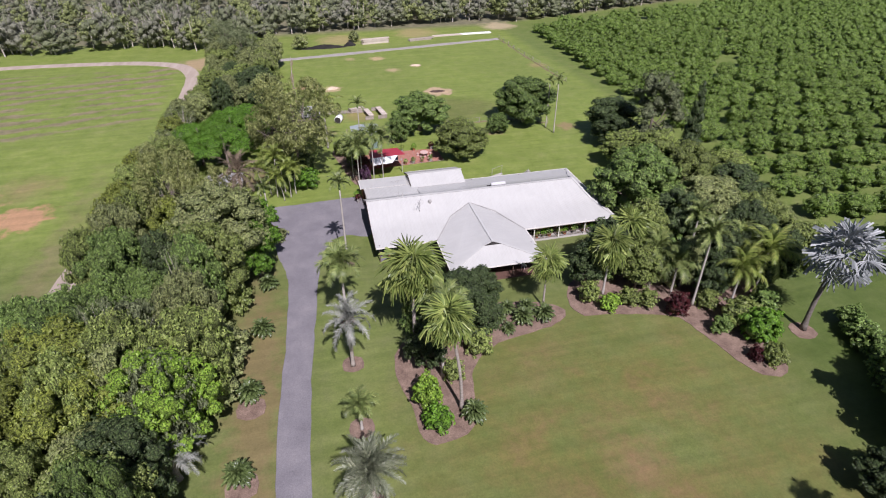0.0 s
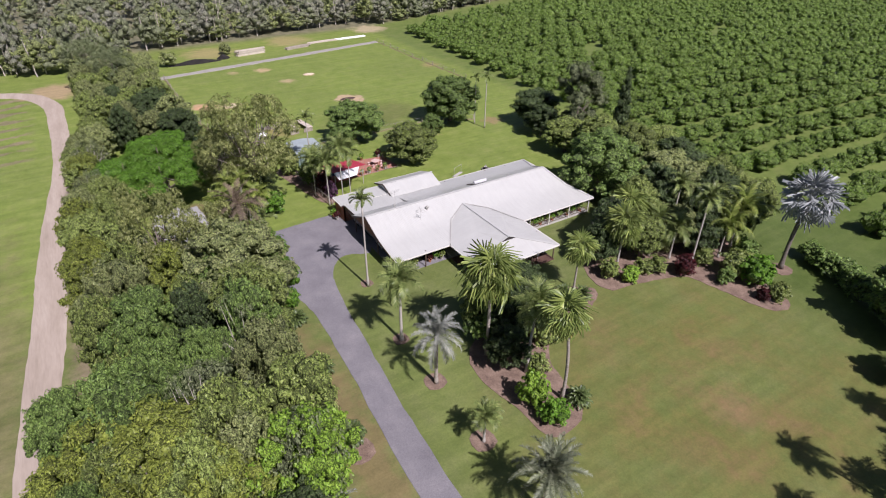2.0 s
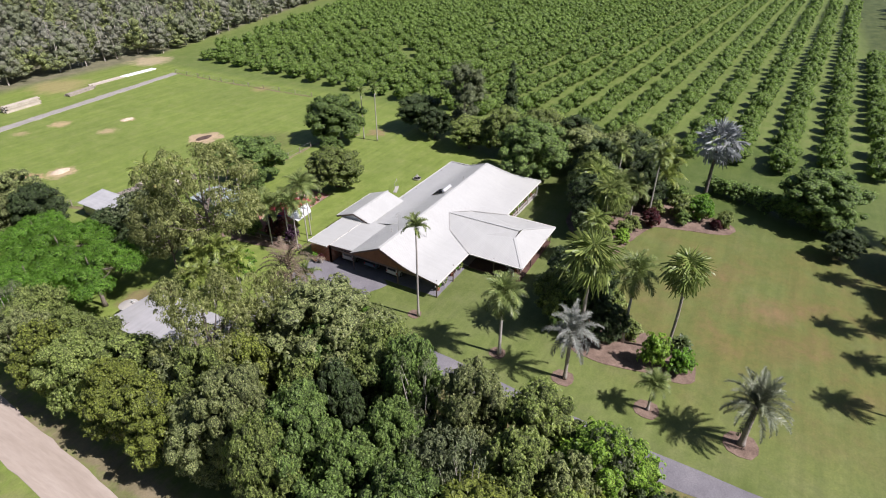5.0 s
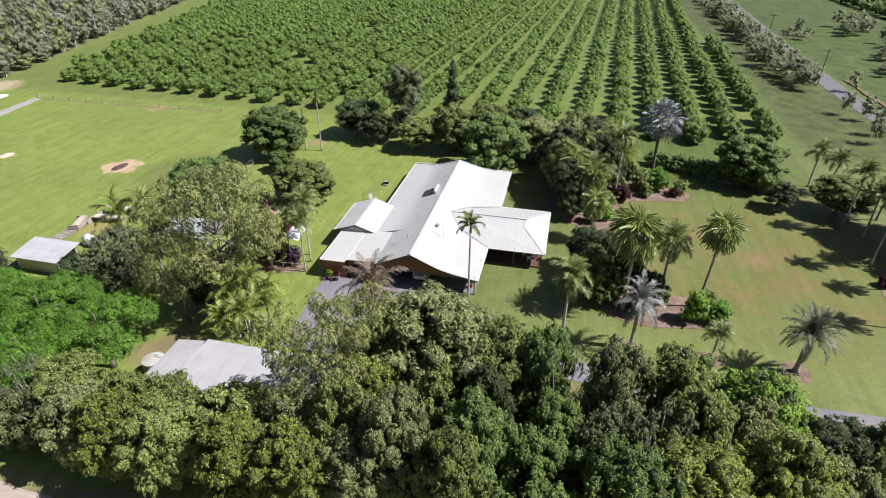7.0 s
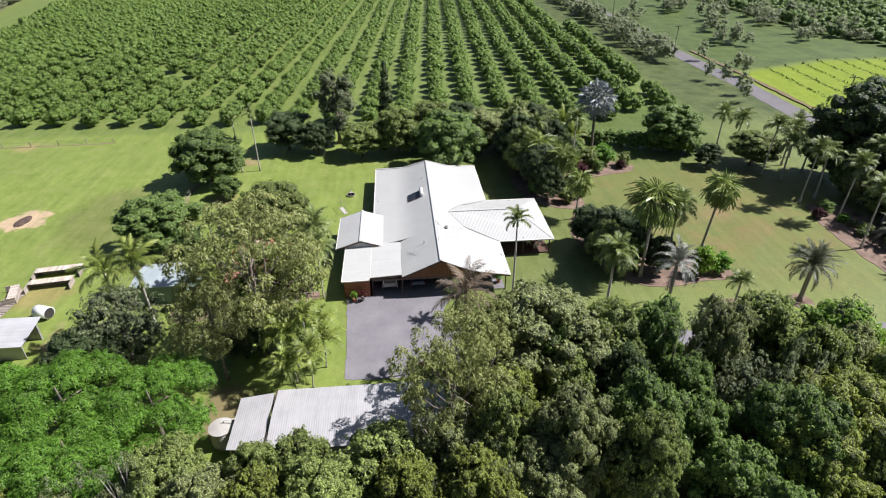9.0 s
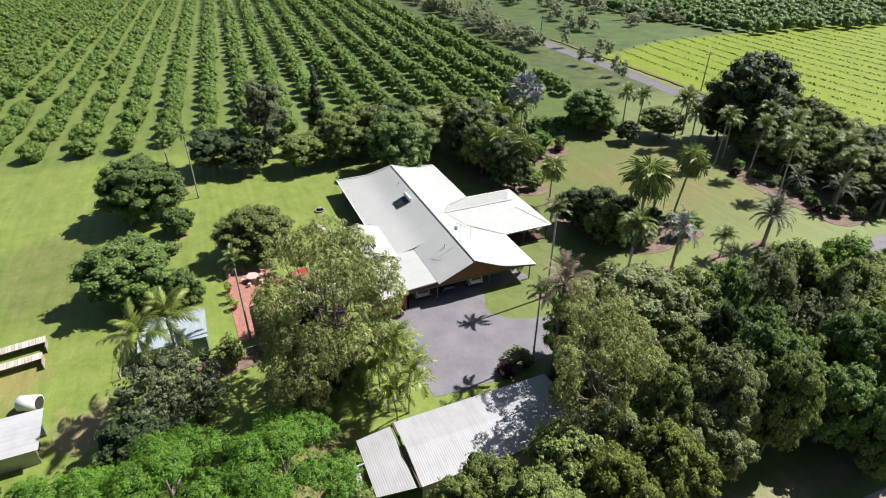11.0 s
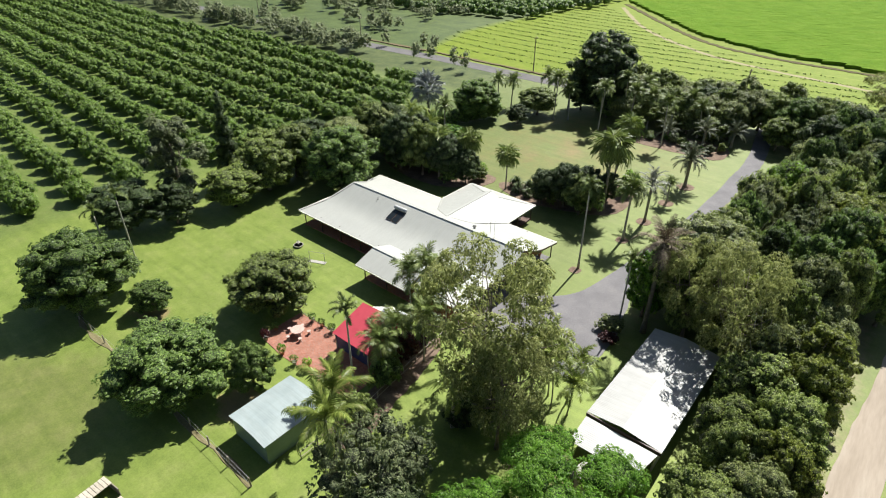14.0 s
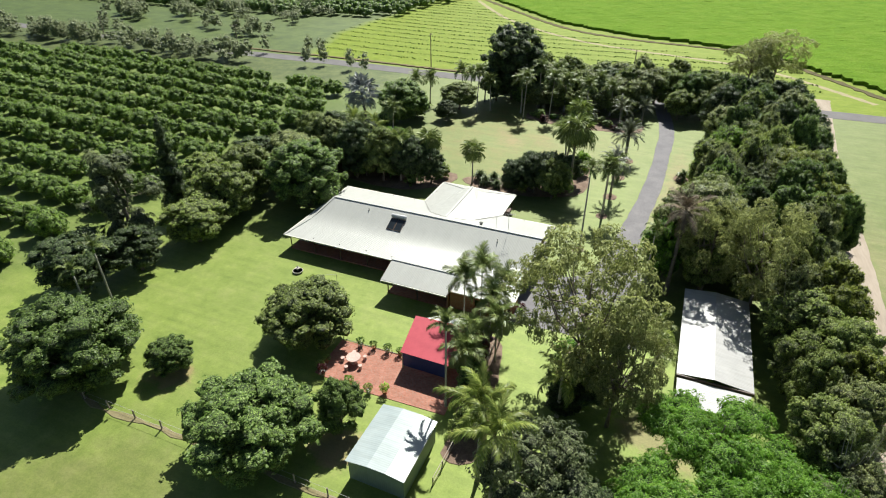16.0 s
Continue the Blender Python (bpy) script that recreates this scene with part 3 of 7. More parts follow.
def core_mesh(name, lobes, material, shrink=0.84, sub=2):
    """The packed foliage inside a crown: each lobe a knobbly, uneven clump."""
    bm = bmesh.new()
    for x, y, z, r, f in lobes:
        g = bmesh.ops.create_icosphere(bm, subdivisions=sub, radius=r * shrink)
        c = Vector((x, y, z))
        for v in g["verts"]:
            d = v.co.normalized()
            k = 0.96 + 0.34 * noise.noise(d * 1.6 + c * 1.3) + 0.28 * noise.noise(d * 4.1 + c)
            v.co = Vector((x + v.co.x * k, y + v.co.y * k, z + v.co.z * f * k))
    me = bpy.data.meshes.new(name)
    bm.to_mesh(me)
    bm.free()
    me.materials.append(material)
    me.polygons.foreach_set("use_smooth", [True] * len(me.polygons))
    return me


def wood_mesh(rng, name, lobes, top, r0, material, limbs=7, lean=0.25, fork=0.35):
    bm = bmesh.new()
    lx, ly = rng.uniform(-lean, lean), rng.uniform(-lean, lean)
    path = [(lx * t * (1 + 0.6 * math.sin(3 * t)), ly * t, top * t) for t in (0, 0.12, 0.35, 0.6, 0.85, 1.0)]
    tube(bm, path, [r0 * 1.5, r0 * 1.05, r0 * 0.85, r0 * 0.65, r0 * 0.4, r0 * 0.15], 8)
    pick = sorted(range(1, len(lobes)), key=lambda i: rng.random())[:limbs]
    for i in pick:
        x, y, z = lobes[i][:3]
        h = top * rng.uniform(fork, 0.8)
        s = Vector((lx * h / top, ly * h / top, h))
        e = Vector((x, y, z))
        mid = s.lerp(e, 0.5) + Vector((rng.uniform(-0.4, 0.4), rng.uniform(-0.4, 0.4), -0.1 * (e - s).length))
        tube(bm, [s, s.lerp(mid, 0.6), mid, e], [r0 * 0.45, r0 * 0.36, r0 * 0.27, r0 * 0.08], 5)
    me = bpy.data.meshes.new(name)
    bm.to_mesh(me)
    bm.free()
    me.materials.append(material)
    me.polygons.foreach_set("use_smooth", [True] * len(me.polygons))
    return me


class Kind:
    """One sort of tree or shrub: its meshes, made once, and a way to plant it."""

    def __init__(self, seed=None, r=1.0, height=1.0, clear=0.0, leaf=None, wood=None, n=18, count=4500, size=(0.42, 0.2), lump=0.42, droop=0.25, under=0.35, r0=0.22, limbs=7, core=True, spread=0.7, lobes=None, shrink=0.9, per=10, rad=0.38, sub=2):
        if seed is None:
            return
        rng = np.random.default_rng(seed)
        pr = random.Random(seed)
        self.r, self.h = r, height
        self.lobes = lobes(pr) if lobes else crown_lobes(pr, r, (height + clear) / 2, height - clear, n, lump)
        p, d = lobe_cloud(rng, self.lobes, max(8, count // per), under)
        if per > 1:
            V, Q = tufts(rng, p, d, per, rad, size[0], size[1], droop)
        else:
            V, Q = leaves(rng, p, d, size[0], size[1], droop, spread)
        self.crown = mesh_fast("crown", V, Q, leaf)
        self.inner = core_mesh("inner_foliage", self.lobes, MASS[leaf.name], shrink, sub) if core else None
        self.wood = wood_mesh(pr, "trunk", self.lobes, (height + clear) / 2 + 0.15 * height, r0, wood, limbs) if r0 else None

    def other(self, leaf):
        k = Kind()
        k.r, k.h, k.wood, k.lobes = self.r, self.h, self.wood, self.lobes
        k.crown = self.crown.copy()
        k.crown.materials[0] = leaf
        k.inner = None
        if self.inner:
            k.inner = self.inner.copy()
            k.inner.materials[0] = MASS[leaf.name]
        return k

    def plant(self, name, x, y, h, r, turn, label, category="tree", group=""):
        top = new(name)
        top.matrix_basis = pose(x, y, 0, 0, 0, turn) @ Matrix.Diagonal((r / self.r, r / self.r, h / self.h, 1))
        crown = child("crown", self.crown, top)
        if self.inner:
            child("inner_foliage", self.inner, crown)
        if self.wood:
            child("trunk", self.wood, top)
        return tagged(top, label, category, group)


# ---- palms ----
def feather(name, length, leaflets, leaf_len, width, arch, material, vee=0.5, droop=0.35, hang=0.0):
    """A feather frond that grows along +x from its base and arches over; arch: how far it bends, in radians."""
    V, Q = [], []
    steps = 12
    spine = []
    p, a = Vector((0, 0, 0)), arch * 0.35
    for i in range(steps + 1):
        spine.append((p.copy(), a))
        p += Vector((math.cos(a), 0, math.sin(a))) * (length / steps)
        a -= arch * 1.35 / steps * (0.5 + i / steps)
    w = 0.05
    for i, (q, ang) in enumerate(spine):
        t = 1 - 0.85 * i / steps
        V += [(q.x, -w * t, q.z), (q.x, w * t, q.z), (q.x, 0, q.z - 1.2 * w * t)]
        if i:
            o = 3 * i
            Q += [(o - 3, o - 2, o + 1, o), (o - 2, o - 1, o + 2, o + 1), (o - 1, o - 3, o, o + 2)]
    jit = random.Random(leaflets * 31 + int(arch * 100))
    for i in range(leaflets):
        t = 0.14 + 0.86 * (i + 0.5) / leaflets
        k = min(steps - 1, int(t * steps))
        f = t * steps - k
        q = spine[k][0].lerp(spine[k + 1][0], f)
        ang = spine[k][1]
        along = Vector((math.cos(ang), 0, math.sin(ang)))
        up = Vector((-math.sin(ang), 0, math.cos(ang)))
        L = leaf_len * (math.sin(math.pi * min(1, 0.18 + 0.82 * t)) ** 0.6 + 0.12)
        for s in (-1, 1):
            lift, fall, L2 = vee * jit.uniform(0.1, 1.7), droop * jit.uniform(0.3, 1.7), L * jit.uniform(0.75, 1.12)
            out = (Vector((0, s, 0)) * (1 - 0.35 * t) + along * (0.5 + 0.5 * t + jit.uniform(-0.15, 0.15)) + up * lift).normalized()
            m = q + out * L2 * 0.5 + Vector((0, 0, -0.05 - hang * 0.25)) * L2
            e = q + out * L2 * (1 - 0.3 * hang) + Vector((0, 0, -fall - 0.6 * hang)) * L2
            o = len(V)
            V += [tuple(q - along * width * 0.4), tuple(q + along * width * 0.4), tuple(m + along * width * 0.6), tuple(m - along * width * 0.6), tuple(e + along * width * 0.12), tuple(e - along * width * 0.12)]
            Q += [(o, o + 1, o + 2, o + 3), (o + 3, o + 2, o + 4, o + 5)]
    return mesh_fast(name, V, Q, material)


def fan(name, stalk, radius, blades, sweep, droop, material):
    """A fan frond along +x: a stalk and a pleated blade whose tips hang."""
    V, Q = [], []
    w = 0.03
    V += [(0, -w, 0), (0, w, 0), (stalk, w, 0.05 * stalk), (stalk, -w, 0.05 * stalk)]
    Q += [(0, 1, 2, 3)]
    c = Vector((stalk, 0, 0.05 * stalk))
    jit = random.Random(blades * 17 + int(droop * 100))
    base_droop = droop
    for i in range(blades):
        a0 = -sweep + 2 * sweep * i / blades
        a1 = -sweep + 2 * sweep * (i + 1) / blades
        am = (a0 + a1) / 2
        R = radius * (0.8 + 0.2 * math.cos(am * 0.7)) * jit.uniform(0.78, 1.12)
        droop = base_droop * jit.uniform(0.4, 1.6) + 0.05
        for (b0, z0), (b1, z1) in (((a0, -0.02), (am, 0.045)), ((am, 0.045), (a1, -0.02))):
            o = len(V)
            for f, tip in ((0.06, 1.0), (0.5, 0.8), (1.0, 0.1)):
                for b, z in ((b0, z0), (b1, z1)):
                    bb = am + (b - am) * tip
                    V.append((c.x + math.cos(bb) * R * f * (1 - 0.12 * droop * f), math.sin(bb) * R * f, c.z + z * f * 4 * radius * 0.5 - droop * R * f ** 3 * 0.75 - 0.12 * abs(math.sin(am)) * R * f))
            Q += [(o, o + 1, o + 3, o + 2), (o + 2, o + 3, o + 5, o + 4)]
    return mesh_fast(name, V, Q, material)


def palm_trunk(name, h, r0, r1, bend, material, flare=1.5, sides=9):
    bm = bmesh.new()
    n = 14
    path, rad = [], []
    for i in range(n + 1):
        t = i / n
        path.append((bend * t * t, 0.15 * bend * math.sin(3 * t), h * t))
        rad.append((r0 * (flare - (flare - 1) * min(1, t * 6)) * (1 - t) + r1 * t) * (1 + 0.05 * (i % 2)))
    tube(bm, path, rad, sides)
    me = bpy.data.meshes.new(name)
    bm.to_mesh(me)
    bm.free()
    me.materials.append(material)
    me.polygons.foreach_set("use_smooth", [True] * len(me.polygons))
    return me


def palm(name, x, y, h, r, frond_meshes, label, count=13, trunk=(0.2, 0.14), bark=None, lo=-30, hi=75, size=1.0, bend=0.0, turn=0.0, shaft=0.0, skirt=None, seed=1, group="palms of the garden", z=0.0):
    """A palm: its trunk, its crownshaft where it has one, and each frond on its own."""
    rng = random.Random(seed * 77 + int(x * 10))
    top = tagged(new(name), label, "palm", group)
    top.matrix_basis = pose(x, y, z, 0, 0, turn)
    child("trunk", palm_trunk("trunk", h, trunk[0] * 0.8, trunk[1] * 0.8, bend, bark or RINGBARK), top)
    c = Vector((bend, 0.15 * bend * math.sin(3), h))
    if shaft:
        bm = tube(bmesh.new(), [c, c + Vector((0, 0, shaft * 0.5)), c + Vector((0, 0, shaft))], [trunk[1] * 1.25, trunk[1] * 1.1, trunk[1] * 0.6], 8)
        part("crownshaft", bm, SHAFT, top, "smooth green crownshaft", True)
        c = c + Vector((0, 0, shaft * 0.9))
    for i in range(count):
        t = (i + 0.5) / count
        tilt = hi + (lo - hi) * t + rng.uniform(-7, 7)
        me = frond_meshes[i % len(frond_meshes)]
        s = size * rng.uniform(0.85, 1.1)
        child("frond", me, top, m=pose(c.x, c.y, c.z, 0, 0, i * 137.5 + rng.uniform(-14, 14)) @ pose(0, 0, 0, 0, -tilt, 0) @ pose(0, 0, 0, rng.uniform(-22, 22)) @ Matrix.Scale(s, 4))
    if skirt:
        for i in range(5):
            child("frond", skirt, top, "dry hanging frond", pose(c.x, c.y, c.z - 0.15, 0, 0, i * 77 + rng.uniform(0, 30)) @ pose(0, 0, 0, 0, 62 + rng.uniform(-8, 12), 0) @ Matrix.Scale(size * 0.9, 4))
    return top

# ---- ground, roads, beds ----
def ground_sheet():
    n, half = 40, 1500.0
    V = [(-half + 2 * half * i / n, -half + 2 * half * j / n, 0.0) for j in range(n + 1) for i in range(n + 1)]
    F = [(j * (n + 1) + i, j * (n + 1) + i + 1, (j + 1) * (n + 1) + i + 1, (j + 1) * (n + 1) + i) for j in range(n) for i in range(n)]
    return tagged(new("ground", mesh_of("ground", V, F, GRASS)), "mown green grass with dry brown and bare patches", "ground", kind="structure")


ground_sheet()
strip("driveway", [(-8, -84), (-9.5, -74), (-11.2, -62), (-11.4, -48), (-11.2, -34), (-10.2, -20), (-9.6, -11), (-9.3, -5)], [3.2, 3.0, 2.9, 2.75, 2.75, 2.9, 3.6, 5.0], 0.035, ASPHALT, "long worn grey bitumen driveway between lawn and trees", "driveway", 0.1)
sheet("forecourt", [(-12.4, -5), (-11.6, -8.0), (-11.3, -10.2), (-8.0, -10.0), (-7.7, -8.4), (-6.2, -3.2), (-3.6, -0.8), (0.2, -1.2), (0.25, 10.3), (0.1, 10.4), (-3, 10.3), (-7.4, 10.1), (-11, 9.9), (-13.5, 9.8), (-13.7, 9.4), (-13.8, 2), (-12.8, -3)], 0.03, ASPHALT, "wide grey bitumen forecourt before the carport", "forecourt", 0.08)
strip("dirt_road", [(-43, -100), (-39.8, -60), (-38.6, -25), (-37.9, -10), (-36.9, 3), (-36.3, 14), (-35.2, 30), (-33.4, 52), (-33.5, 76), (-34.5, 90), (-41, 101), (-60, 107), (-100, 108), (-200, 100)], [5, 4.0, 3.3, 3.2, 3.4, 3.5, 3.4, 3.2, 3.2, 3.6, 4, 3.6, 3.6, 3.6], 0.03, DIRT, "pale dusty dirt road beside the tree belt", "road", 0.1)
strip("farm_track", [(-14, 98.5), (5, 101.2), (30, 105), (56, 109)], [2.6, 2.8, 2.6, 2.4], 0.03, surface("grey_gravel", [(0.27, 0.25, 0.22), (0.36, 0.34, 0.3)], 0.4, 5, 0.95), "grey gravel track across the back paddock", "track", 0.2)
strip("country_road", [(-200, -90), (-60, -88), (0, -87), (52, -85.5), (84, -86.5), (120, -86), (180, -88), (330, -95)], [5.5] * 8, 0.035, ROADTAR, "narrow grey country road past the orchard", "road", 0.15)
for k, (pts, nm) in enumerate((([(0.2, -37.6), (4.3, -36.9), (5.6, -33.5), (6.4, -30.0), (8.6, -27.6), (11.3, -26.6), (17.9, -25.2), (18.7, -22.6), (13, -20.4), (5.5, -21.8), (0.2, -24.4), (-1.2, -28), (-0.6, -33)], "front"),
                               ([(20.4, -24.3), (24, -25.4), (27.6, -26.4), (31, -27.8), (31.9, -31), (33.0, -35.7), (34.6, -38.0), (37.2, -37.4), (38.4, -33), (41.5, -28), (44, -21), (38, -16.5), (28, -15.5), (21.4, -19.5)], "east"))):
    sheet("garden_bed", pts, 0.045, MULCH, "curved garden bed of pink-brown bark mulch", "garden bed", 0.12)
for x, y, r in ((-5.2, -26.3, 1.15), (-5.3, -34.5, 1.2), (-5.4, -42.6, 1.5), (-5.1, -19.1, 0.9), (-3.8, -8.0, 0.8), (42.7, -33.0, 1.4), (-15.4, -38, 1.4), (-15, -29.8, 1.4)):
    sheet("mulch_ring", [(x + r * math.cos(a * math.pi / 5), y + r * math.sin(a * math.pi / 5)) for a in range(10)], 0.04, MULCH, "round ring of bark mulch about a palm", "mulch ring", 0.08)
sheet("garden_bed", [(-2.6, 30), (0.0, 30.4), (0.4, 27), (1.2, 21), (1.6, 14), (-0.5, 15), (-2.2, 24), (-3.0, 28)], 0.045, MULCH, "narrow garden bed of dark mulch beside the sheds", "garden bed", 0.12)
sheet("garden_bed", [(-5, -57.5), (2, -57), (8, -56.8), (15, -58), (18.5, -60), (17, -64.5), (6, -66), (-4, -66), (-6.5, -62)], 0.045, MULCH, "curved garden bed of mulch before the boundary trees", "garden bed", 0.2)
strip("earth_bank", [(125, -91.5), (84, -91.8), (48, -90.5), (20, -91)], [1.2, 1.3, 1.2, 1.0], 0.25, surface("bare_earth", [(0.13, 0.1, 0.055), (0.21, 0.155, 0.09)], 0.5, 4, 0.95), "brown earth bank beside the country road", "bank", 0.3, 0.3)
strip("field_track", [(89, -222), (60, -178), (30, -150), (8, -139), (-30, -127), (-55, -100)], [1.8] * 6, 0.02, surface("pale_track", [(0.3, 0.26, 0.15), (0.38, 0.33, 0.2)], 0.5, 4, 0.95), "pale wheel track through the green field", "track", 0.3, 0.03)

# ---- the house ----
EAVE, BREAK, RIDGE = 2.37, 3.12, 4.86


def brickwork(name, a, b, mortar, axis):
    m, nt, p = base(name, 0.9, 0, 0.2)
    v = place(nt)
    mp = nt.nodes.new("ShaderNodeMapping")
    mp.inputs["Rotation"].default_value = {"X": (radians(90), 0, 0), "Y": (radians(90), 0, radians(90)), "Z": (0, 0, 0)}[axis]
    nt.links.new(v, mp.inputs["Vector"])
    t = nt.nodes.new("ShaderNodeTexBrick")
    for k, val in (("Scale", 1.0), ("Mortar Size", 0.01), ("Brick Width", 0.24), ("Row Height", 0.086 if axis != "Z" else 0.12)):
        t.inputs[k].default_value = val
    for k, c in (("Color1", a), ("Color2", b), ("Mortar", mortar)):
        t.inputs[k].default_value = (*c, 1)
    nt.links.new((v if axis == "Z" else mp.outputs[0]), t.inputs["Vector"])
    col = blend(nt, 0.5, t.outputs["Color"], ramp(nt, noise_out(nt, v, 1.2, 6, 0.7), [(0.6, 0.58, 0.55), (1.3, 1.3, 1.3)], [0.3, 0.7]), "MULTIPLY")
    nt.links.new(col, p.inputs["Base Color"])
    bumped(nt, p, t.outputs["Fac"], -0.3, 0.01)
    return m


BRICK_X = brickwork("red_brickwork_a", (0.29, 0.11, 0.06), (0.36, 0.15, 0.085), (0.36, 0.3, 0.25), "X")
BRICK_Y = brickwork("red_brickwork_b", (0.29, 0.11, 0.06), (0.36, 0.15, 0.085), (0.36, 0.3, 0.25), "Y")
PAVING = brickwork("red_paving", (0.33, 0.13, 0.09), (0.42, 0.19, 0.14), (0.3, 0.22, 0.18), "Z")
GLASS, _nt, _p = base("window_glass", 0.05, 0, 0.5)
_p.inputs["Base Color"].default_value = (0.02, 0.025, 0.03, 1)

house = tagged(new("house"), "long low brick farmhouse with cream corrugated iron roof and verandahs", "house")


def roof_plane(pts, material, name="roof_sheet", down=0.045):
    bm = slab(bmesh.new(), pts, down)
    bmesh.ops.recalc_face_normals(bm, faces=bm.faces[:])
    return part(name, bm, material, house)


def bar(name, a, b, w, h, material, parent=None, label=""):
    """A straight board or rail from a to b, w wide and h deep, hung below its line."""
    a, b = Vector(a), Vector(b)
    d = (b - a).normalized()
    s = d.cross(Vector((0, 0, 1)))
    s = s.normalized() * (w / 2) if s.length > 1e-4 else Vector((w / 2, 0, 0))
    u = s.cross(d).normalized() * h
    if u.z > 0:
        u = -u
    bm = bmesh.new()
    vs = [bm.verts.new(q) for q in (a - s, a + s, a + s + u, a - s + u, b - s, b + s, b + s + u, b - s + u)]
    for f in ((0, 1, 2, 3), (7, 6, 5, 4), (0, 4, 5, 1), (1, 5, 6, 2), (2, 6, 7, 3), (3, 7, 4, 0)):
        bm.faces.new([vs[i] for i in f])
    bmesh.ops.recalc_face_normals(bm, faces=bm.faces[:])
    return part(name, bm, material, parent or house, label)


X0, X1, XR, XB = -0.25, 33.0, 29.9, 31.35
YF, YB, YR, BF, BB = -9.0, 7.4, -0.8, -4.7, 3.1
# bell-cast slopes: steep at the ridge, easing out over the verandahs
SWEEP = ((0.0, RIDGE, XR), (1.3, 4.28, 30.38), (2.6, 3.70, 30.87), (3.25, 3.432, 31.11), (3.9, 3.208, 31.35), (4.55, 3.029, 31.6), (5.2, 2.893, 31.85), (6.6, 2.649, 32.39), (8.2, EAVE, X1))


def roof_sweep(x0, side, material):
    """One curved slope from the ridge to its eave, as a thin bent sheet that ends on the hip."""
    bm = bmesh.new()
    rows = []
    for d, z, x1 in SWEEP:
        y = YR + side * d
        rows.append([bm.verts.new(q) for q in ((x0, y, z), (x1, y, z), (x1, y, z - 0.045), (x0, y, z - 0.045))])
    for p, q in zip(rows, rows[1:]):
        for k in range(4):
            bm.faces.new((p[k], p[(k + 1) % 4], q[(k + 1) % 4], q[k]))
    bm.faces.new(rows[0])
    bm.faces.new(rows[-1][::-1])
    bmesh.ops.recalc_face_normals(bm, faces=bm.faces[:])
    sharp = [e for e in bm.edges if len(e.link_faces) == 2 and e.calc_face_angle() > 0.6]
    bmesh.ops.split_edges(bm, edges=sharp)
    return part("roof_sheet", bm, material, house, "", True)


roof_sweep(X0, -1, ROOF_X)
roof_sweep(8.0, 1, ROOF_X)
roof_plane([(X0, YR, RIDGE), (8.0, YR, RIDGE), (8.0, 3.8, 2.82), (X0, 3.8, 2.82)][::-1], ROOF_X)
roof_plane([(X1, YF, EAVE), (X1, YB, EAVE), (XB, BB, BREAK), (XB, BF, BREAK)], ROOF_Y)
roof_plane([(XB, BF, BREAK), (XB, BB, BREAK), (XR, YR, RIDGE)], ROOF_Y)
# lean-to over the carport and the flat roof of the store
roof_plane([(0.3, 3.7, 2.8), (8.3, 3.7, 2.8), (8.3, 7.45, 2.6), (0.3, 7.45, 2.6)][::-1], ROOF_X)
roof_plane([(-0.1, 7.6, 2.62), (7.5, 7.6, 2.62), (7.5, 10.8, 2.52), (-0.1, 10.8, 2.52)][::-1], ROOF_X)
# back annex, a low gable
roof_plane([(7.3, 8.9, 3.6), (15.7, 8.9, 3.6), (15.7, 12.0, 2.55), (7.3, 12.0, 2.55)][::-1], ROOF_X)
roof_plane([(7.3, 6.1, 2.66), (15.7, 6.1, 2.66), (15.7, 8.9, 3.6), (7.3, 8.9, 3.6)], ROOF_X)
# front wing: hipped, with a gablet
WX0, WX1, WXM, WY, WZ = 7.7, 19.65, 13.7, -16.3, 3.95
roof_plane([(WX0, WY, EAVE), (WXM - 1.3, -13.3, 3.42), (WXM, -13.3, WZ), (WXM, -2.84, WZ), (WX0, -2.84, EAVE)][::-1], ROOF_Y)
roof_plane([(WX1, WY, EAVE), (WXM + 1.3, -13.3, 3.42), (WXM, -13.3, WZ), (WXM, -2.84, WZ), (WX1, -2.84, EAVE)], ROOF_Y)
roof_plane([(WX0, WY, EAVE), (WX1, WY, EAVE), (WXM + 1.3, -13.3, 3.42), (WXM - 1.3, -13.3, 3.42)], ROOF_X)
gv = bmesh.new()
vs = [gv.verts.new(q) for q in ((WXM - 1.1, -13.27, 3.45), (WXM + 1.1, -13.27, 3.45), (WXM, -13.27, 3.86), (WXM - 1.1, -13.2, 3.45), (WXM + 1.1, -13.2, 3.45), (WXM, -13.2, 3.86))]
for f in ((0, 1, 2), (5, 4, 3), (0, 3, 4, 1), (1, 4, 5, 2), (2, 5, 3, 0)):
    gv.faces.new([vs[i] for i in f])
part("gablet_vent", gv, DARK, house, "dark louvred gablet vent")
# ridge caps, valleys, barges, gutters
for a, b in (((X0, YR, RIDGE + 0.05), (XR, YR, RIDGE + 0.05)), ((7.2, 8.9, 3.65), (15.8, 8.9, 3.65)), ((WXM, -13.4, WZ + 0.05), (WXM, -2.9, WZ + 0.04)),
             ((XR, YR, RIDGE + 0.04), (XB, BF, BREAK + 0.1)), ((XR, YR, RIDGE + 0.04), (XB, BB, BREAK + 0.1)), ((XB, BF, BREAK + 0.1), (X1, YF, EAVE + 0.05)), ((XB, BB, BREAK + 0.1), (X1, YB, EAVE + 0.05)),
             ((WXM - 1.3, -13.3, 3.47), (WX0, WY, EAVE + 0.04)), ((WXM + 1.3, -13.3, 3.47), (WX1, WY, EAVE + 0.04))):
    bar("ridge_cap", a, b, 0.3, 0.04, ROOF_CAP)
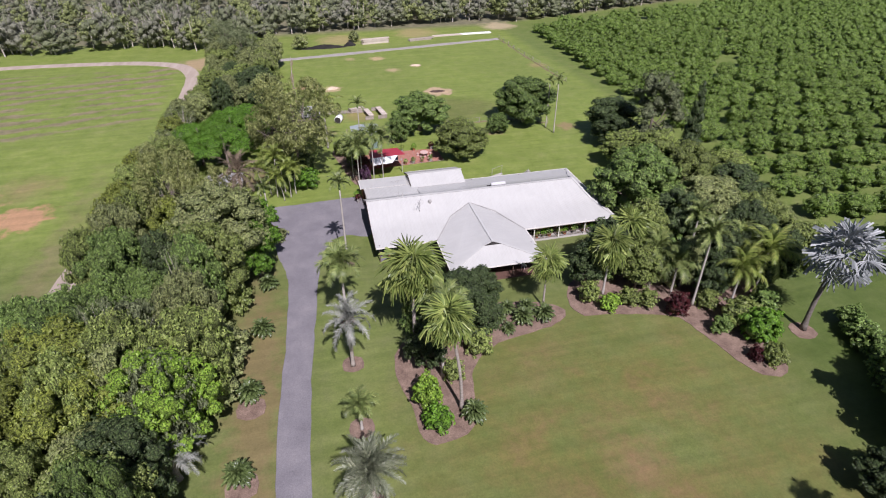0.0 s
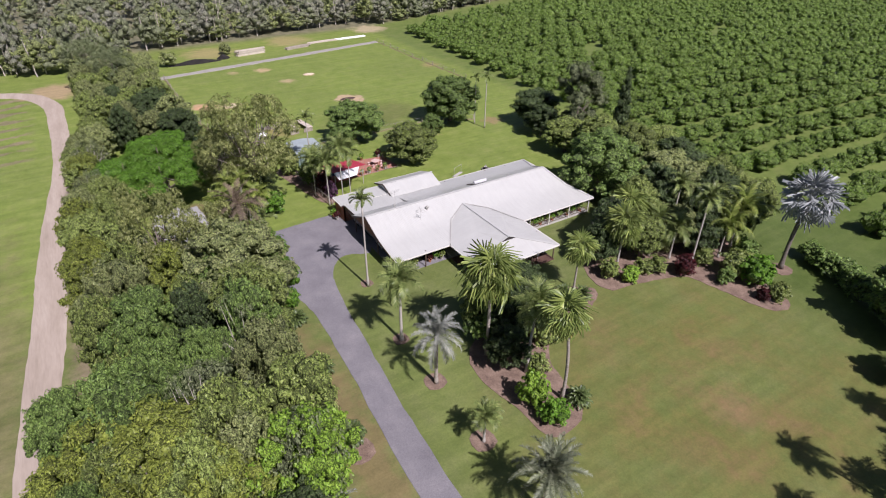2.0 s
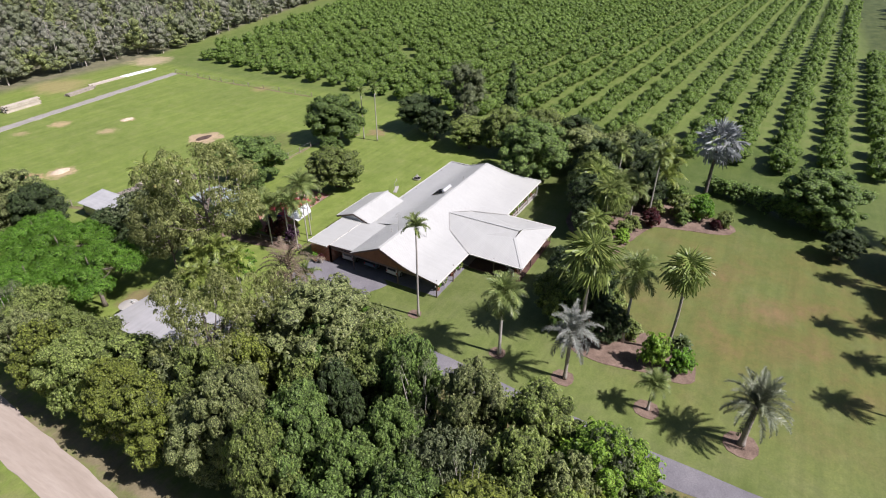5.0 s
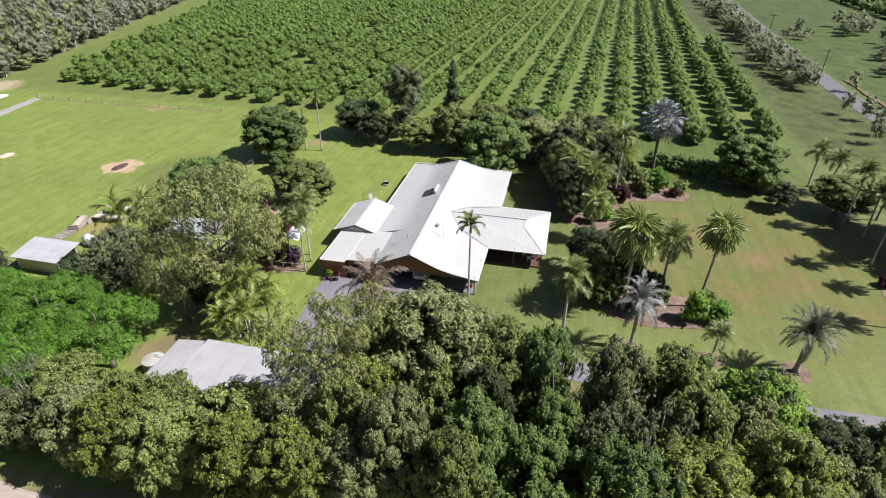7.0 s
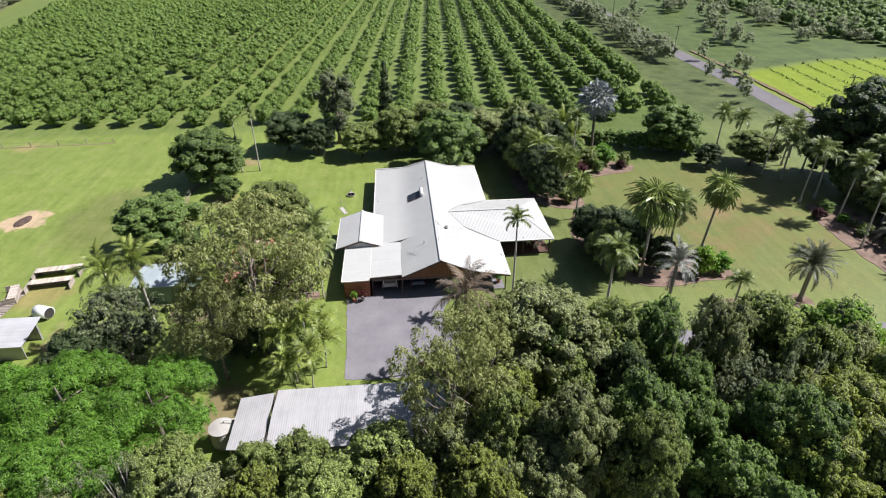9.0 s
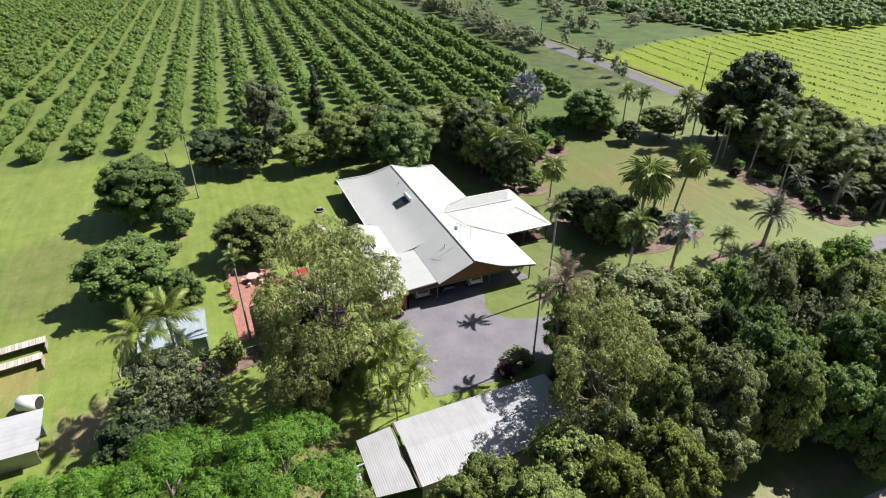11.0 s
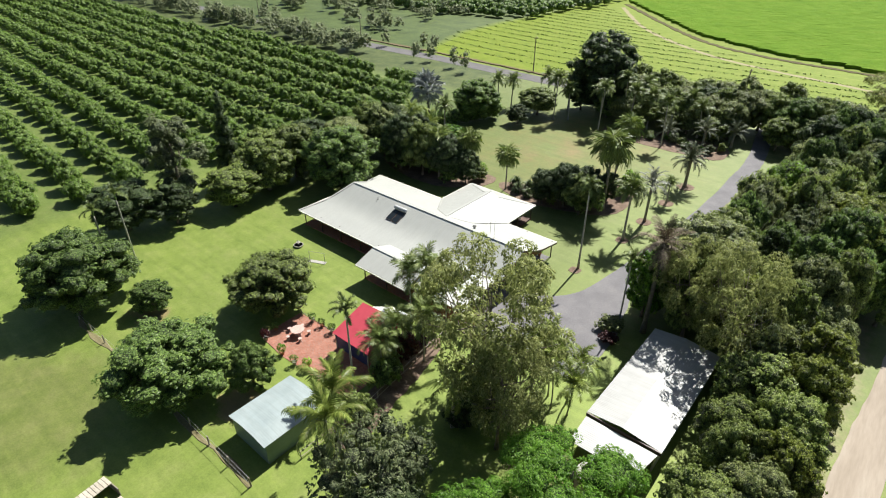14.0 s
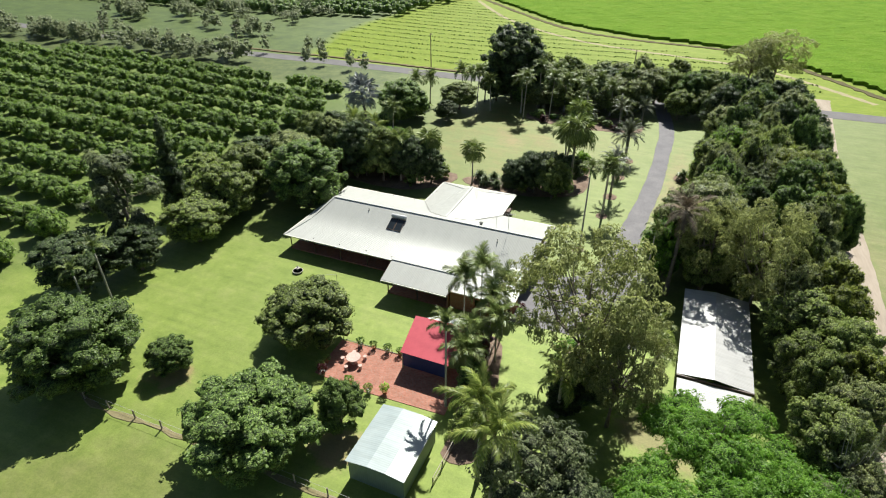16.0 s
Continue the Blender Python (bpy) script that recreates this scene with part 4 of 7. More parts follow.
LEAD = surface("valley_iron", [(0.3, 0.29, 0.27), (0.4, 0.39, 0.36)], 1, 10, 0.5, bump=0.05)
for a, b in (((WX0, -9.0, EAVE + 0.05), (10.55, -4.7, 3.25)), ((10.55, -4.7, 3.25), (WXM, -2.84, WZ + 0.02)), ((WX1, -9.0, EAVE + 0.05), (16.8, -4.7, 3.25)), ((16.8, -4.7, 3.25), (WXM, -2.84, WZ + 0.02))):
    bar("valley_gutter", a, b, 0.16, 0.03, LEAD)
for a, b in (((X0, YF - 0.06, EAVE), (WX0, YF - 0.06, EAVE)), ((WX1, YF - 0.06, EAVE), (X1, YF - 0.06, EAVE)), ((X1 + 0.06, YF, EAVE), (X1 + 0.06, YB, EAVE)), ((15.8, YB + 0.06, EAVE), (X1, YB + 0.06, EAVE)),
             ((WX0 - 0.06, WY, EAVE), (WX0 - 0.06, -9, EAVE)), ((WX1 + 0.06, WY, EAVE), (WX1 + 0.06, -9, EAVE)), ((WX0, WY - 0.06, EAVE), (WX1, WY - 0.06, EAVE)), ((7.3, 12.06, 2.52), (15.7, 12.06, 2.52)),
             ((-0.1, 10.86, 2.5), (7.5, 10.86, 2.5)), ((0.3, 7.52, 2.57), (8.0, 7.52, 2.57)), ((-0.16, 7.6, 2.6), (-0.16, 10.8, 2.52))):
    bar("gutter", a, b, 0.13, 0.13, CREAM)
for a, b in (((X0, YR, RIDGE), (X0, BF, BREAK)), ((X0, BF, BREAK), (X0, YF, EAVE)), ((X0, YR, RIDGE), (X0, 3.8, 2.82)), ((0.25, 3.8, 2.78), (0.25, 7.45, 2.6)), ((7.25, 8.9, 3.6), (7.25, 12, 2.55)), ((7.25, 8.9, 3.6), (7.25, 6.6, 2.84)), ((15.75, 8.9, 3.6), (15.75, 12, 2.55))):
    bar("barge_board", (a[0] - 0.02, a[1], a[2] - 0.01), (b[0] - 0.02, b[1], b[2] - 0.01), 0.05, 0.2, GUTTER)
# gable of the carport, lined with stained boards
for i in range(26):
    y0 = -8.3 + i * 0.47
    y1 = y0 + 0.45
    def under(y):
        if y < BF:
            return EAVE + (BREAK - EAVE) * (y - YF) / (BF - YF)
        return RIDGE - abs(y - YR) * (RIDGE - BREAK) / 3.9
    zt0, zt1 = under(y0) - 0.12, under(y1) - 0.12
    if min(zt0, zt1) < 2.42:
        continue
    bm = bmesh.new()
    vs = [bm.verts.new(q) for q in ((0.3, y0, 2.3), (0.3, y1, 2.3), (0.3, y1, zt1), (0.3, y0, zt0), (0.36, y0, 2.3), (0.36, y1, 2.3), (0.36, y1, zt1), (0.36, y0, zt0))]
    for f in ((3, 2, 1, 0), (4, 5, 6, 7), (0, 1, 5, 4), (1, 2, 6, 5), (2, 3, 7, 6), (3, 0, 4, 7)):
        bm.faces.new([vs[k] for k in f])
    part("board", bm, TIMBER, house)
bar("beam", (0.33, -8.8, 2.32), (0.33, 7.4, 2.32), 0.12, 0.25, GUTTER)
g2 = bmesh.new()
vs = [g2.verts.new(q) for q in ((7.45, 6.9, 2.45), (7.45, 11.8, 2.45), (7.45, 8.9, 3.5), (7.55, 6.9, 2.45), (7.55, 11.8, 2.45), (7.55, 8.9, 3.5))]
for f in ((2, 1, 0), (3, 4, 5), (0, 1, 4, 3), (1, 2, 5, 4), (2, 0, 3, 5)):
    g2.faces.new([vs[i] for i in f])
part("gable_lining", g2, surface("grey_fibro", [(0.42, 0.44, 0.46), (0.5, 0.52, 0.54)], 0.8, 10, 0.7, bump=0.05), house, "grey fibro gable lining")


def wall_run(a, b, z0, z1, thick, openings=(), material=None):
    """A wall in plan from a to b with openings (from, to, sill, head), cut right through."""
    a, b = Vector(a), Vector(b)
    L = (b - a).length
    d = (b - a) / L
    nrm = Vector((-d.y, d.x)) * thick
    us = sorted({0.0, L, *(o[0] for o in openings), *(o[1] for o in openings)})
    zs = sorted({z0, z1, *(min(max(z, z0), z1) for o in openings for z in o[2:4])})
    def solid(i, k):
        if not (0 <= i < len(us) - 1 and 0 <= k < len(zs) - 1):
            return False
        u, z = (us[i] + us[i + 1]) / 2, (zs[k] + zs[k + 1]) / 2
        return not any(f < u < t and lo < z < hi for f, t, lo, hi in openings)
    bm = bmesh.new()
    made = {}
    def corner(i, k, side):
        if (i, k, side) not in made:
            q = a + d * us[i]
            made[i, k, side] = bm.verts.new((q.x + nrm.x * side, q.y + nrm.y * side, zs[k]))
        return made[i, k, side]
    for i in range(len(us) - 1):
        for k in range(len(zs) - 1):
            if not solid(i, k):
                continue
            for side in (0, 1):
                bm.faces.new([corner(i, k, side), corner(i + 1, k, side), corner(i + 1, k + 1, side), corner(i, k + 1, side)])
            for di, dk, e in ((-1, 0, ((i, k), (i, k + 1))), (1, 0, ((i + 1, k), (i + 1, k + 1))), (0, -1, ((i, k), (i + 1, k))), (0, 1, ((i, k + 1), (i + 1, k + 1)))):
                if not solid(i + di, k + dk):
                    bm.faces.new([corner(*e[0], 0), corner(*e[1], 0), corner(*e[1], 1), corner(*e[0], 1)])
    bmesh.ops.recalc_face_normals(bm, faces=bm.faces[:])
    return part("wall", bm, material or (BRICK_X if abs(d.x) > abs(d.y) else BRICK_Y), house)


def glazed(a, b, f, t, s, h, door=False):
    """A window or glazed door set in a wall run."""
    a, b = Vector(a), Vector(b)
    d = (b - a).normalized()
    n = Vector((-d.y, d.x))
    def pt(u, v, z):
        q = a + d * u + n * v
        return (q.x, q.y, z)
    def block(bm, u0, u1, v0, v1, z0, z1):
        vs = [bm.verts.new(c) for c in (pt(u0, v0, z0), pt(u1, v0, z0), pt(u1, v1, z0), pt(u0, v1, z0), pt(u0, v0, z1), pt(u1, v0, z1), pt(u1, v1, z1), pt(u0, v1, z1))]
        for g in ((0, 1, 5, 4), (1, 2, 6, 5), (2, 3, 7, 6), (3, 0, 4, 7), (4, 5, 6, 7), (3, 2, 1, 0)):
            bm.faces.new([vs[i] for i in g])
        return bm
    bm = bmesh.new()
    w = 0.06
    for u0, u1, z0, z1 in ((f, f + w, s, h), (t - w, t, s, h), (f + w, t - w, s, s + w), (f + w, t - w, h - w, h), ((f + t) / 2 - w / 2, (f + t) / 2 + w / 2, s + w, h - w)):
        block(bm, u0, u1, 0.03, 0.12, z0, z1)
    bmesh.ops.recalc_face_normals(bm, faces=bm.faces[:])
    win = part("door" if door else "window", bm, CREAM, house, "glazed sliding door" if door else "")
    for u0, u1 in ((f + w, (f + t) / 2 - w / 2), ((f + t) / 2 + w / 2, t - w)):
        g = block(bmesh.new(), u0, u1, 0.07, 0.08, s + w, h - w)
        bmesh.ops.recalc_face_normals(g, faces=g.faces[:])
        part("pane", g, GLASS, win)


FRONT = [(1.0, 3.2, 0.9, 2.1), (12.4, 14.4, 0.15, 2.15), (16, 18, 0.9, 2.1), (19.5, 21.7, 0.9, 2.1)]
BACK = [(1.0, 3.0, 0.15, 2.15), (5, 7, 0.9, 2.1), (8.6, 10.8, 0.9, 2.1), (12.5, 14.6, 0.15, 2.15)]
wall_run((8.2, -6.3), (31.0, -6.3), 0, 2.75, 0.23, FRONT)
wall_run((31.0, 4.9), (15.7, 4.9), 0, 2.75, 0.23, BACK)
wall_run((31.0, -6.3), (31.0, 4.9), 0, 2.75, 0.23, [(2, 4, 0.9, 2.1), (7, 9, 0.9, 2.1)])
wall_run((8.2, 7.4), (8.2, -6.3), 0, 2.6, 0.23, [(3.0, 3.9, 0.12, 2.1)])
for o in FRONT:
    glazed((8.2, -6.3), (31.0, -6.3), *o, door=o[2] < 0.5)
for o in BACK:
    glazed((31.0, 4.9), (15.7, 4.9), *o, door=o[2] < 0.5)
for o in ((2, 4, 0.9, 2.1), (7, 9, 0.9, 2.1)):
    glazed((31.0, -6.3), (31.0, 4.9), *o)
# store with the brick end, and the annex
wall_run((0.15, 10.7), (0.15, 7.4), 0, 2.45, 0.23)
wall_run((7.4, 10.7), (0.15, 10.7), 0, 2.42, 0.23, [(3, 4.2, 1.0, 2.0)])
wall_run((0.15, 7.4), (8.2, 7.4), 0, 2.45, 0.23)
wall_run((7.5, 11.0), (7.5, 7.4), 0, 2.5, 0.2)
# floors
# the wing's tiles carry the deep shade under its roof in their colour
for lo, hi, mat in (((0.35, -8.6, 0.0), (8.2, 7.4, 0.05), ASPHALT), ((8.2, -8.8, 0.0), (32.6, -6.3, 0.16), CONCRETE), ((15.7, 4.9, 0.0), (32.6, 7.0, 0.14), PAVING), ((31.0, -6.3, 0.0), (32.6, 4.9, 0.15), CONCRETE), ((8.0, -16.0, 0.0), (19.4, -8.8, 0.14), surface("shade_darkened_tiles", [(0.09, 0.05, 0.04), (0.14, 0.08, 0.06)], 0.6, 8, 0.6)), ((7.5, 7.4, 0), (15.5, 11.0, 0.13), PAVING), ((8.43, -6.07, 0), (30.77, 4.67, 0.14), DARK)):
    part("floor_slab", boxes((lo, hi), bevel=0.01), mat, house)
# posts
POSTS = [(0.25, -8.6), (4.2, -8.7), (32.5, -8.7), (28.6, -8.7), (24.8, -8.7), (21.2, -8.7), (32.5, 6.8), (28.6, 6.9), (24.6, 6.9), (20.6, 6.9), (16.9, 6.9), (32.5, -3.2), (32.5, 1.8), (8.1, -15.9), (12, -15.9), (15.6, -15.9), (19.2, -15.9), (19.2, -12.4), (8.1, -12.4), (15.4, 10.9), (11.5, 10.95), (0.3, 3.8), (0.3, -3.0)]
for x, y in POSTS:
    part("post", boxes(((x - 0.06, y - 0.06, 0), (x + 0.06, y + 0.06, 2.5 if abs(y) > 6 else 2.6)), bevel=0.008), CREAM if y < -8 and x > 20 else GUTTER, house)
# timber rail of the front verandah
for x0, x1 in ((21.2, 24.8), (24.8, 28.6), (28.6, 32.5)):
    bar("rail", (x0, -8.7, 0.95), (x1, -8.7, 0.95), 0.08, 0.06, GUTTER)
    bar("rail", (x0, -8.7, 0.45), (x1, -8.7, 0.45), 0.05, 0.05, GUTTER)


# outdoor furniture in the shade of the wing
def outdoor_chair(x, y, turn):
    top = tagged(new("outdoor_chair"), "white plastic chair on the shaded verandah", "chair", "verandah chairs")
    top.matrix_basis = pose(x, y, 0.14, 0, 0, turn)
    part("seat", boxes(((-0.24, -0.24, 0.42), (0.24, 0.24, 0.46)), bevel=0.015), WHITE, top)
    part("backrest", boxes(((-0.24, 0.2, 0.46), (0.24, 0.25, 0.88)), bevel=0.015), WHITE, top)
    for u in (-0.2, 0.2):
        for w in (-0.2, 0.2):
            part("leg", boxes(((u - 0.025, w - 0.025, 0), (u + 0.025, w + 0.025, 0.42))), WHITE, top)


def outdoor_table(x, y):
    top = tagged(new("outdoor_table"), "long red-brown timber table on the shaded verandah", "table")
    top.matrix_basis = pose(x, y, 0.14)
    part("tabletop", boxes(((-1.0, -0.5, 0.7), (1.0, 0.5, 0.75)), bevel=0.012), TIMBER, top)
    for u in (-0.9, 0.9):
        for w in (-0.42, 0.42):
            part("leg", boxes(((u - 0.04, w - 0.04, 0), (u + 0.04, w + 0.04, 0.7))), TIMBER, top)


outdoor_table(10.6, -14.4)
for x, y, a in ((10.1, -15.2, 180), (11.1, -15.2, 175), (10.1, -13.6, 0), (11.2, -13.6, 8), (9.2, -14.4, 90), (17.6, -14.6, 120), (18.4, -13.4, 80)):
    outdoor_chair(x, y, a)


# things on the roof
def solar_heater(x, y):
    """Two dark collector panels with the storage tank at their top."""
    top = tagged(new("solar_water_heater"), "rooftop solar water heater with two dark panels and white tank", "water heater")
    sl = math.degrees(math.atan2(RIDGE - BREAK, 3.9))
    top.matrix_basis = pose(x, y, RIDGE - (y - YR) * (RIDGE - BREAK) / 3.9 + 0.03, 0, 0, 0) @ pose(0, 0, 0, -sl, 0, 0)
    for i in (0, 1):
        pn = part("panel", boxes(((-1.05 + i * 1.07, -0.55, 0.03), (-0.03 + i * 1.07, 1.35, 0.11)), bevel=0.01), GUTTER, top)
        part("collector_glass", boxes(((-1.0 + i * 1.07, -0.5, 0.112), (-0.08 + i * 1.07, 1.3, 0.118))), GLASS, pn, "dark collector glass")
    bm = tube(bmesh.new(), [(-1.1, -0.85, 0.28), (-1.04, -0.85, 0.28), (1.04, -0.85, 0.28), (1.1, -0.85, 0.28)], [0.16, 0.26, 0.26, 0.16], 16)
    part("tank", bm, surface("grey_tank", [(0.5, 0.5, 0.5), (0.6, 0.6, 0.6)], 1, 10, 0.4, bump=0.03), top, "white storage tank", True)
    part("bracket", boxes(((-0.8, -0.95, 0.0), (-0.7, -0.7, 0.1)), ((0.7, -0.95, 0.0), (0.8, -0.7, 0.1))), GUTTER, top)
    return top


def on_front(y):
    return RIDGE - abs(y - YR) * (RIDGE - BREAK) / 3.9


solar_heater(19.0, 1.2)


def spinner(x, y):
    z = on_front(y)
    top = tagged(new("roof_ventilator"), "grey spinning roof ventilator on the iron roof", "ventilator")
    top.matrix_basis = pose(x, y, z - 0.02)
    part("neck", tube(bmesh.new(), [(0, 0, -0.15), (0, 0, 0.22)], [0.16, 0.16], 12), LEAD, top)
    bm = bmesh.new()
    for i in range(16):
        a = i * math.pi / 8
        tube(bm, [(0.12 * math.cos(a), 0.12 * math.sin(a), 0.2), (0.24 * math.cos(a + 0.3), 0.24 * math.sin(a + 0.3), 0.36), (0.1 * math.cos(a + 0.6), 0.1 * math.sin(a + 0.6), 0.5)], [0.03, 0.045, 0.02], 4)
    part("vanes", bm, LEAD, top)
    part("cap", tube(bmesh.new(), [(0, 0, 0.48), (0, 0, 0.54)], [0.14, 0.05], 12), LEAD, top)


spinner(8.3, -2.2)


def aerial(x, y, z, h, turn):
    top = tagged(new("television_aerial"), "thin metal television aerial on the ridge", "aerial")
    top.matrix_basis = pose(x, y, z, 0, 0, turn)
    part("mast", tube(bmesh.new(), [(0, 0, -0.1), (0, 0, h)], [0.025, 0.02], 6), LEAD, top)
    part("boom", tube(bmesh.new(), [(-0.8, 0, h - 0.1), (0.8, 0, h - 0.1)], [0.018, 0.018], 5), LEAD, top)
    for i in range(7):
        w = 0.55 - 0.05 * i
        part("rod", tube(bmesh.new(), [(-0.75 + 0.25 * i, -w, h - 0.1), (-0.75 + 0.25 * i, w, h - 0.1)], [0.01, 0.01], 4), LEAD, top)


aerial(4.2, -0.8, RIDGE, 2.6, 20)
aerial(6.6, -3.4, on_front(-3.4), 1.6, 70)


def pipe(x, y, z, h):
    top = tagged(new("vent_pipe"), "short grey vent pipe through the roof", "vent pipe")
    part("pipe", tube(bmesh.new(), [(x, y, z - 0.1), (x, y, z + h)], [0.05, 0.05], 8), LEAD, top)
    part("collar", tube(bmesh.new(), [(x, y, z), (x, y, z + 0.08)], [0.12, 0.06], 8), LEAD, top)


pipe(5.0, 0.9, on_front(0.9), 0.5)
pipe(23.8, 0.2, on_front(0.2), 0.35)

# ---- sheds, patio, cars, fences ----
TIN = corrugated("galvanised_sheet", [(0.4, 0.4, 0.4), (0.5, 0.495, 0.49)], 0.15, "X", 0.4, 0.0)
TIN_Y = corrugated("galvanised_sheet_b", [(0.36, 0.355, 0.355), (0.44, 0.43, 0.425)], 0.19, "Y", 0.45, 0.0, stain=0.35, relief=0.28)
GREENTIN = corrugated("pale_green_sheet", [(0.3, 0.35, 0.36), (0.38, 0.43, 0.435)], 0.19, "Y", 0.4, relief=0.12)
GREENWALL = corrugated("green_wall_sheet", [(0.16, 0.22, 0.2), (0.2, 0.27, 0.245)], 0.19, "X", 0.5)
REDSHEET = surface("red_shade_cloth", [(0.36, 0.032, 0.055), (0.44, 0.05, 0.075)], 0.8, 10, 0.6, bump=0.1, grain=0.25)
BLUE = surface("blue_tarpaulin", [(0.02, 0.03, 0.12), (0.03, 0.045, 0.16)], 1, 10, 0.5, bump=0.1)


def shed(name, label, x0, x1, y0, y1, roofs, roof_mat, wall_mat, height, openings=(), frame_mat=None):
    """A farm shed: wall sheets on each side (but the open ones), corner posts, roof planes given as corner lists."""
    top = tagged(new(name), label, "shed")
    for side, lo, hi in (("south", (x0, y0, 0), (x0 + 0.05, y1, height)), ("north", (x1 - 0.05, y0, 0), (x1, y1, height)), ("front", (x0 + 0.05, y0, 0), (x1 - 0.05, y0 + 0.05, height)), ("back", (x0 + 0.05, y1 - 0.05, 0), (x1 - 0.05, y1, height))):
        if side not in openings:
            part("wall", boxes((lo, hi)), wall_mat, top)
    for x in (x0 + 0.1, x1 - 0.1):
        for y in (y0 + 0.1, y1 - 0.1):
            part("post", boxes(((x - 0.05, y - 0.05, 0), (x + 0.05, y + 0.05, height))), frame_mat or LEAD, top)
    for pts in roofs:
        bm = slab(bmesh.new(), pts, 0.04)
        bmesh.ops.recalc_face_normals(bm, faces=bm.faces[:])
        part("roof_sheet", bm, roof_mat, top)
    return top


# machinery shed by the belt: low gable and a lean-to at its end
ms = shed("machinery_shed", "long galvanised machinery shed with open sides under trees", -23.6, -17.9, 0.8, 15.0,
          [[(-24.0, 0.5, 2.9), (-20.6, 0.5, 3.3), (-20.6, 15.2, 3.3), (-24.0, 15.2, 2.9)], [(-20.6, 0.5, 3.3), (-17.4, 0.5, 2.95), (-17.4, 15.2, 2.95), (-20.6, 15.2, 3.3)], [(-23.8, 15.5, 2.75), (-17.5, 15.5, 2.75), (-17.6, 18.5, 2.45), (-23.2, 18.5, 2.45)]],
          TIN_Y, TIN, 2.85, ("north", "back"))
for x in (-23.0, -17.9):
    part("post", boxes(((x - 0.05, 18.2, 0), (x + 0.05, 18.3, 2.45))), LEAD, ms)
part("beam", boxes(((-24.0, 15.24, 2.6), (-17.4, 15.36, 2.95))), GUTTER, ms)
for y in (4.3, 7.9, 11.5):
    part("post", boxes(((-17.8, y, 0), (-17.7, y + 0.1, 2.9))), LEAD, ms)
# rainwater tank at the end of the lean-to
tank = tagged(new("water_tank"), "round pale rainwater tank beside the machinery shed", "water tank")
tank.matrix_basis = pose(-20.2, 19.75, 0)
ring = []
for i in range(9):
    ring += [((0, 0, 0.05 + 0.2 * i), 1.0), ((0, 0, 0.15 + 0.2 * i), 1.03)]
part("tank_wall", tube(bmesh.new(), [q for q, r in ring], [r for q, r in ring], 28), CONCRETE, tank)
part("tank_lid", tube(bmesh.new(), [(0, 0, 1.8), (0, 0, 1.86), (0, 0, 1.98), (0, 0, 2.02)], [1.05, 1.05, 0.5, 0.2], 28), CONCRETE, tank, "shallow domed lid")
part("inlet_pipe", tube(bmesh.new(), [(0.3, -0.2, 2.0), (0.3, -0.2, 2.3), (0.3, -1.3, 2.36)], [0.05, 0.05, 0.05], 8), WHITE, tank, "white inlet pipe")
# small tin shed in the paddock
shed("tin_shed", "small grey corrugated tin shed in the paddock", -7.6, -4.4, 42.8, 49.0, [[(-8.1, 42.4, 2.05), (-3.9, 42.4, 2.65), (-3.9, 49.3, 2.65), (-8.1, 49.3, 2.05)]], TIN, TIN, 2.05, ("front",))
# green garden shed with a low curved roof
gx, gy, gz = [1.0, 2.6, 4.3, 6.3], (28.8, 35.3), [2.35, 2.58, 2.58, 2.3]
shed("garden_shed", "pale green metal garden shed with low-pitched roof", 1.15, 6.15, 29.0, 35.1, [[(a, gy[0], za), (b, gy[0], zb), (b, gy[1], zb), (a, gy[1], za)] for a, b, za, zb in zip(gx, gx[1:], gz, gz[1:])], GREENTIN, GREENWALL, 2.3, ())


def gazebo():
    """Shade structure with a ridged red roof over a blue-sided bay."""
    top = tagged(new("shade_gazebo"), "patio shelter with ridged red fabric roof and blue screen", "gazebo")
    for x in (3.1, 7.9):
        for y in (17.6, 21.9):
            part("post", boxes(((x - 0.05, y - 0.05, 0), (x + 0.05, y + 0.05, 2.55))), LEAD, top)
    for pts in ([(2.7, 17.0, 3.3), (8.5, 17.4, 3.3), (7.9, 22.3, 2.5), (2.6, 22.3, 2.5)], ):
        bm = slab(bmesh.new(), pts, 0.03)
        bmesh.ops.recalc_face_normals(bm, faces=bm.faces[:])
        part("red_roof", bm, REDSHEET, top, "red fabric roof slope")
    bm = slab(bmesh.new(), [(2.9, 15.2, 2.8), (6.0, 15.5, 2.85), (7.2, 17.29, 3.29), (2.7, 16.98, 3.29)], 0.03)
    bmesh.ops.recalc_face_normals(bm, faces=bm.faces[:])
    part("white_roof", bm, WHITE, top, "white roof slope")
    part("screen", boxes(((3.1, 21.86, 0.4), (7.9, 21.9, 2.3))), BLUE, top, "dark blue hanging screen")
    for y in (17.1, 21.9):
        part("rail", boxes(((3.1, y - 0.04, 2.42), (7.9, y + 0.04, 2.5))), LEAD, top)


gazebo()
sheet("patio", [(15.9, 20.6), (15.8, 26.0), (11.5, 26.4), (6.8, 26.2), (1.6, 26.0), (1.8, 20.0), (8.0, 20.2)], 0.05, PAVING, "red brick paved patio beside the lawn", "patio", 0.0)


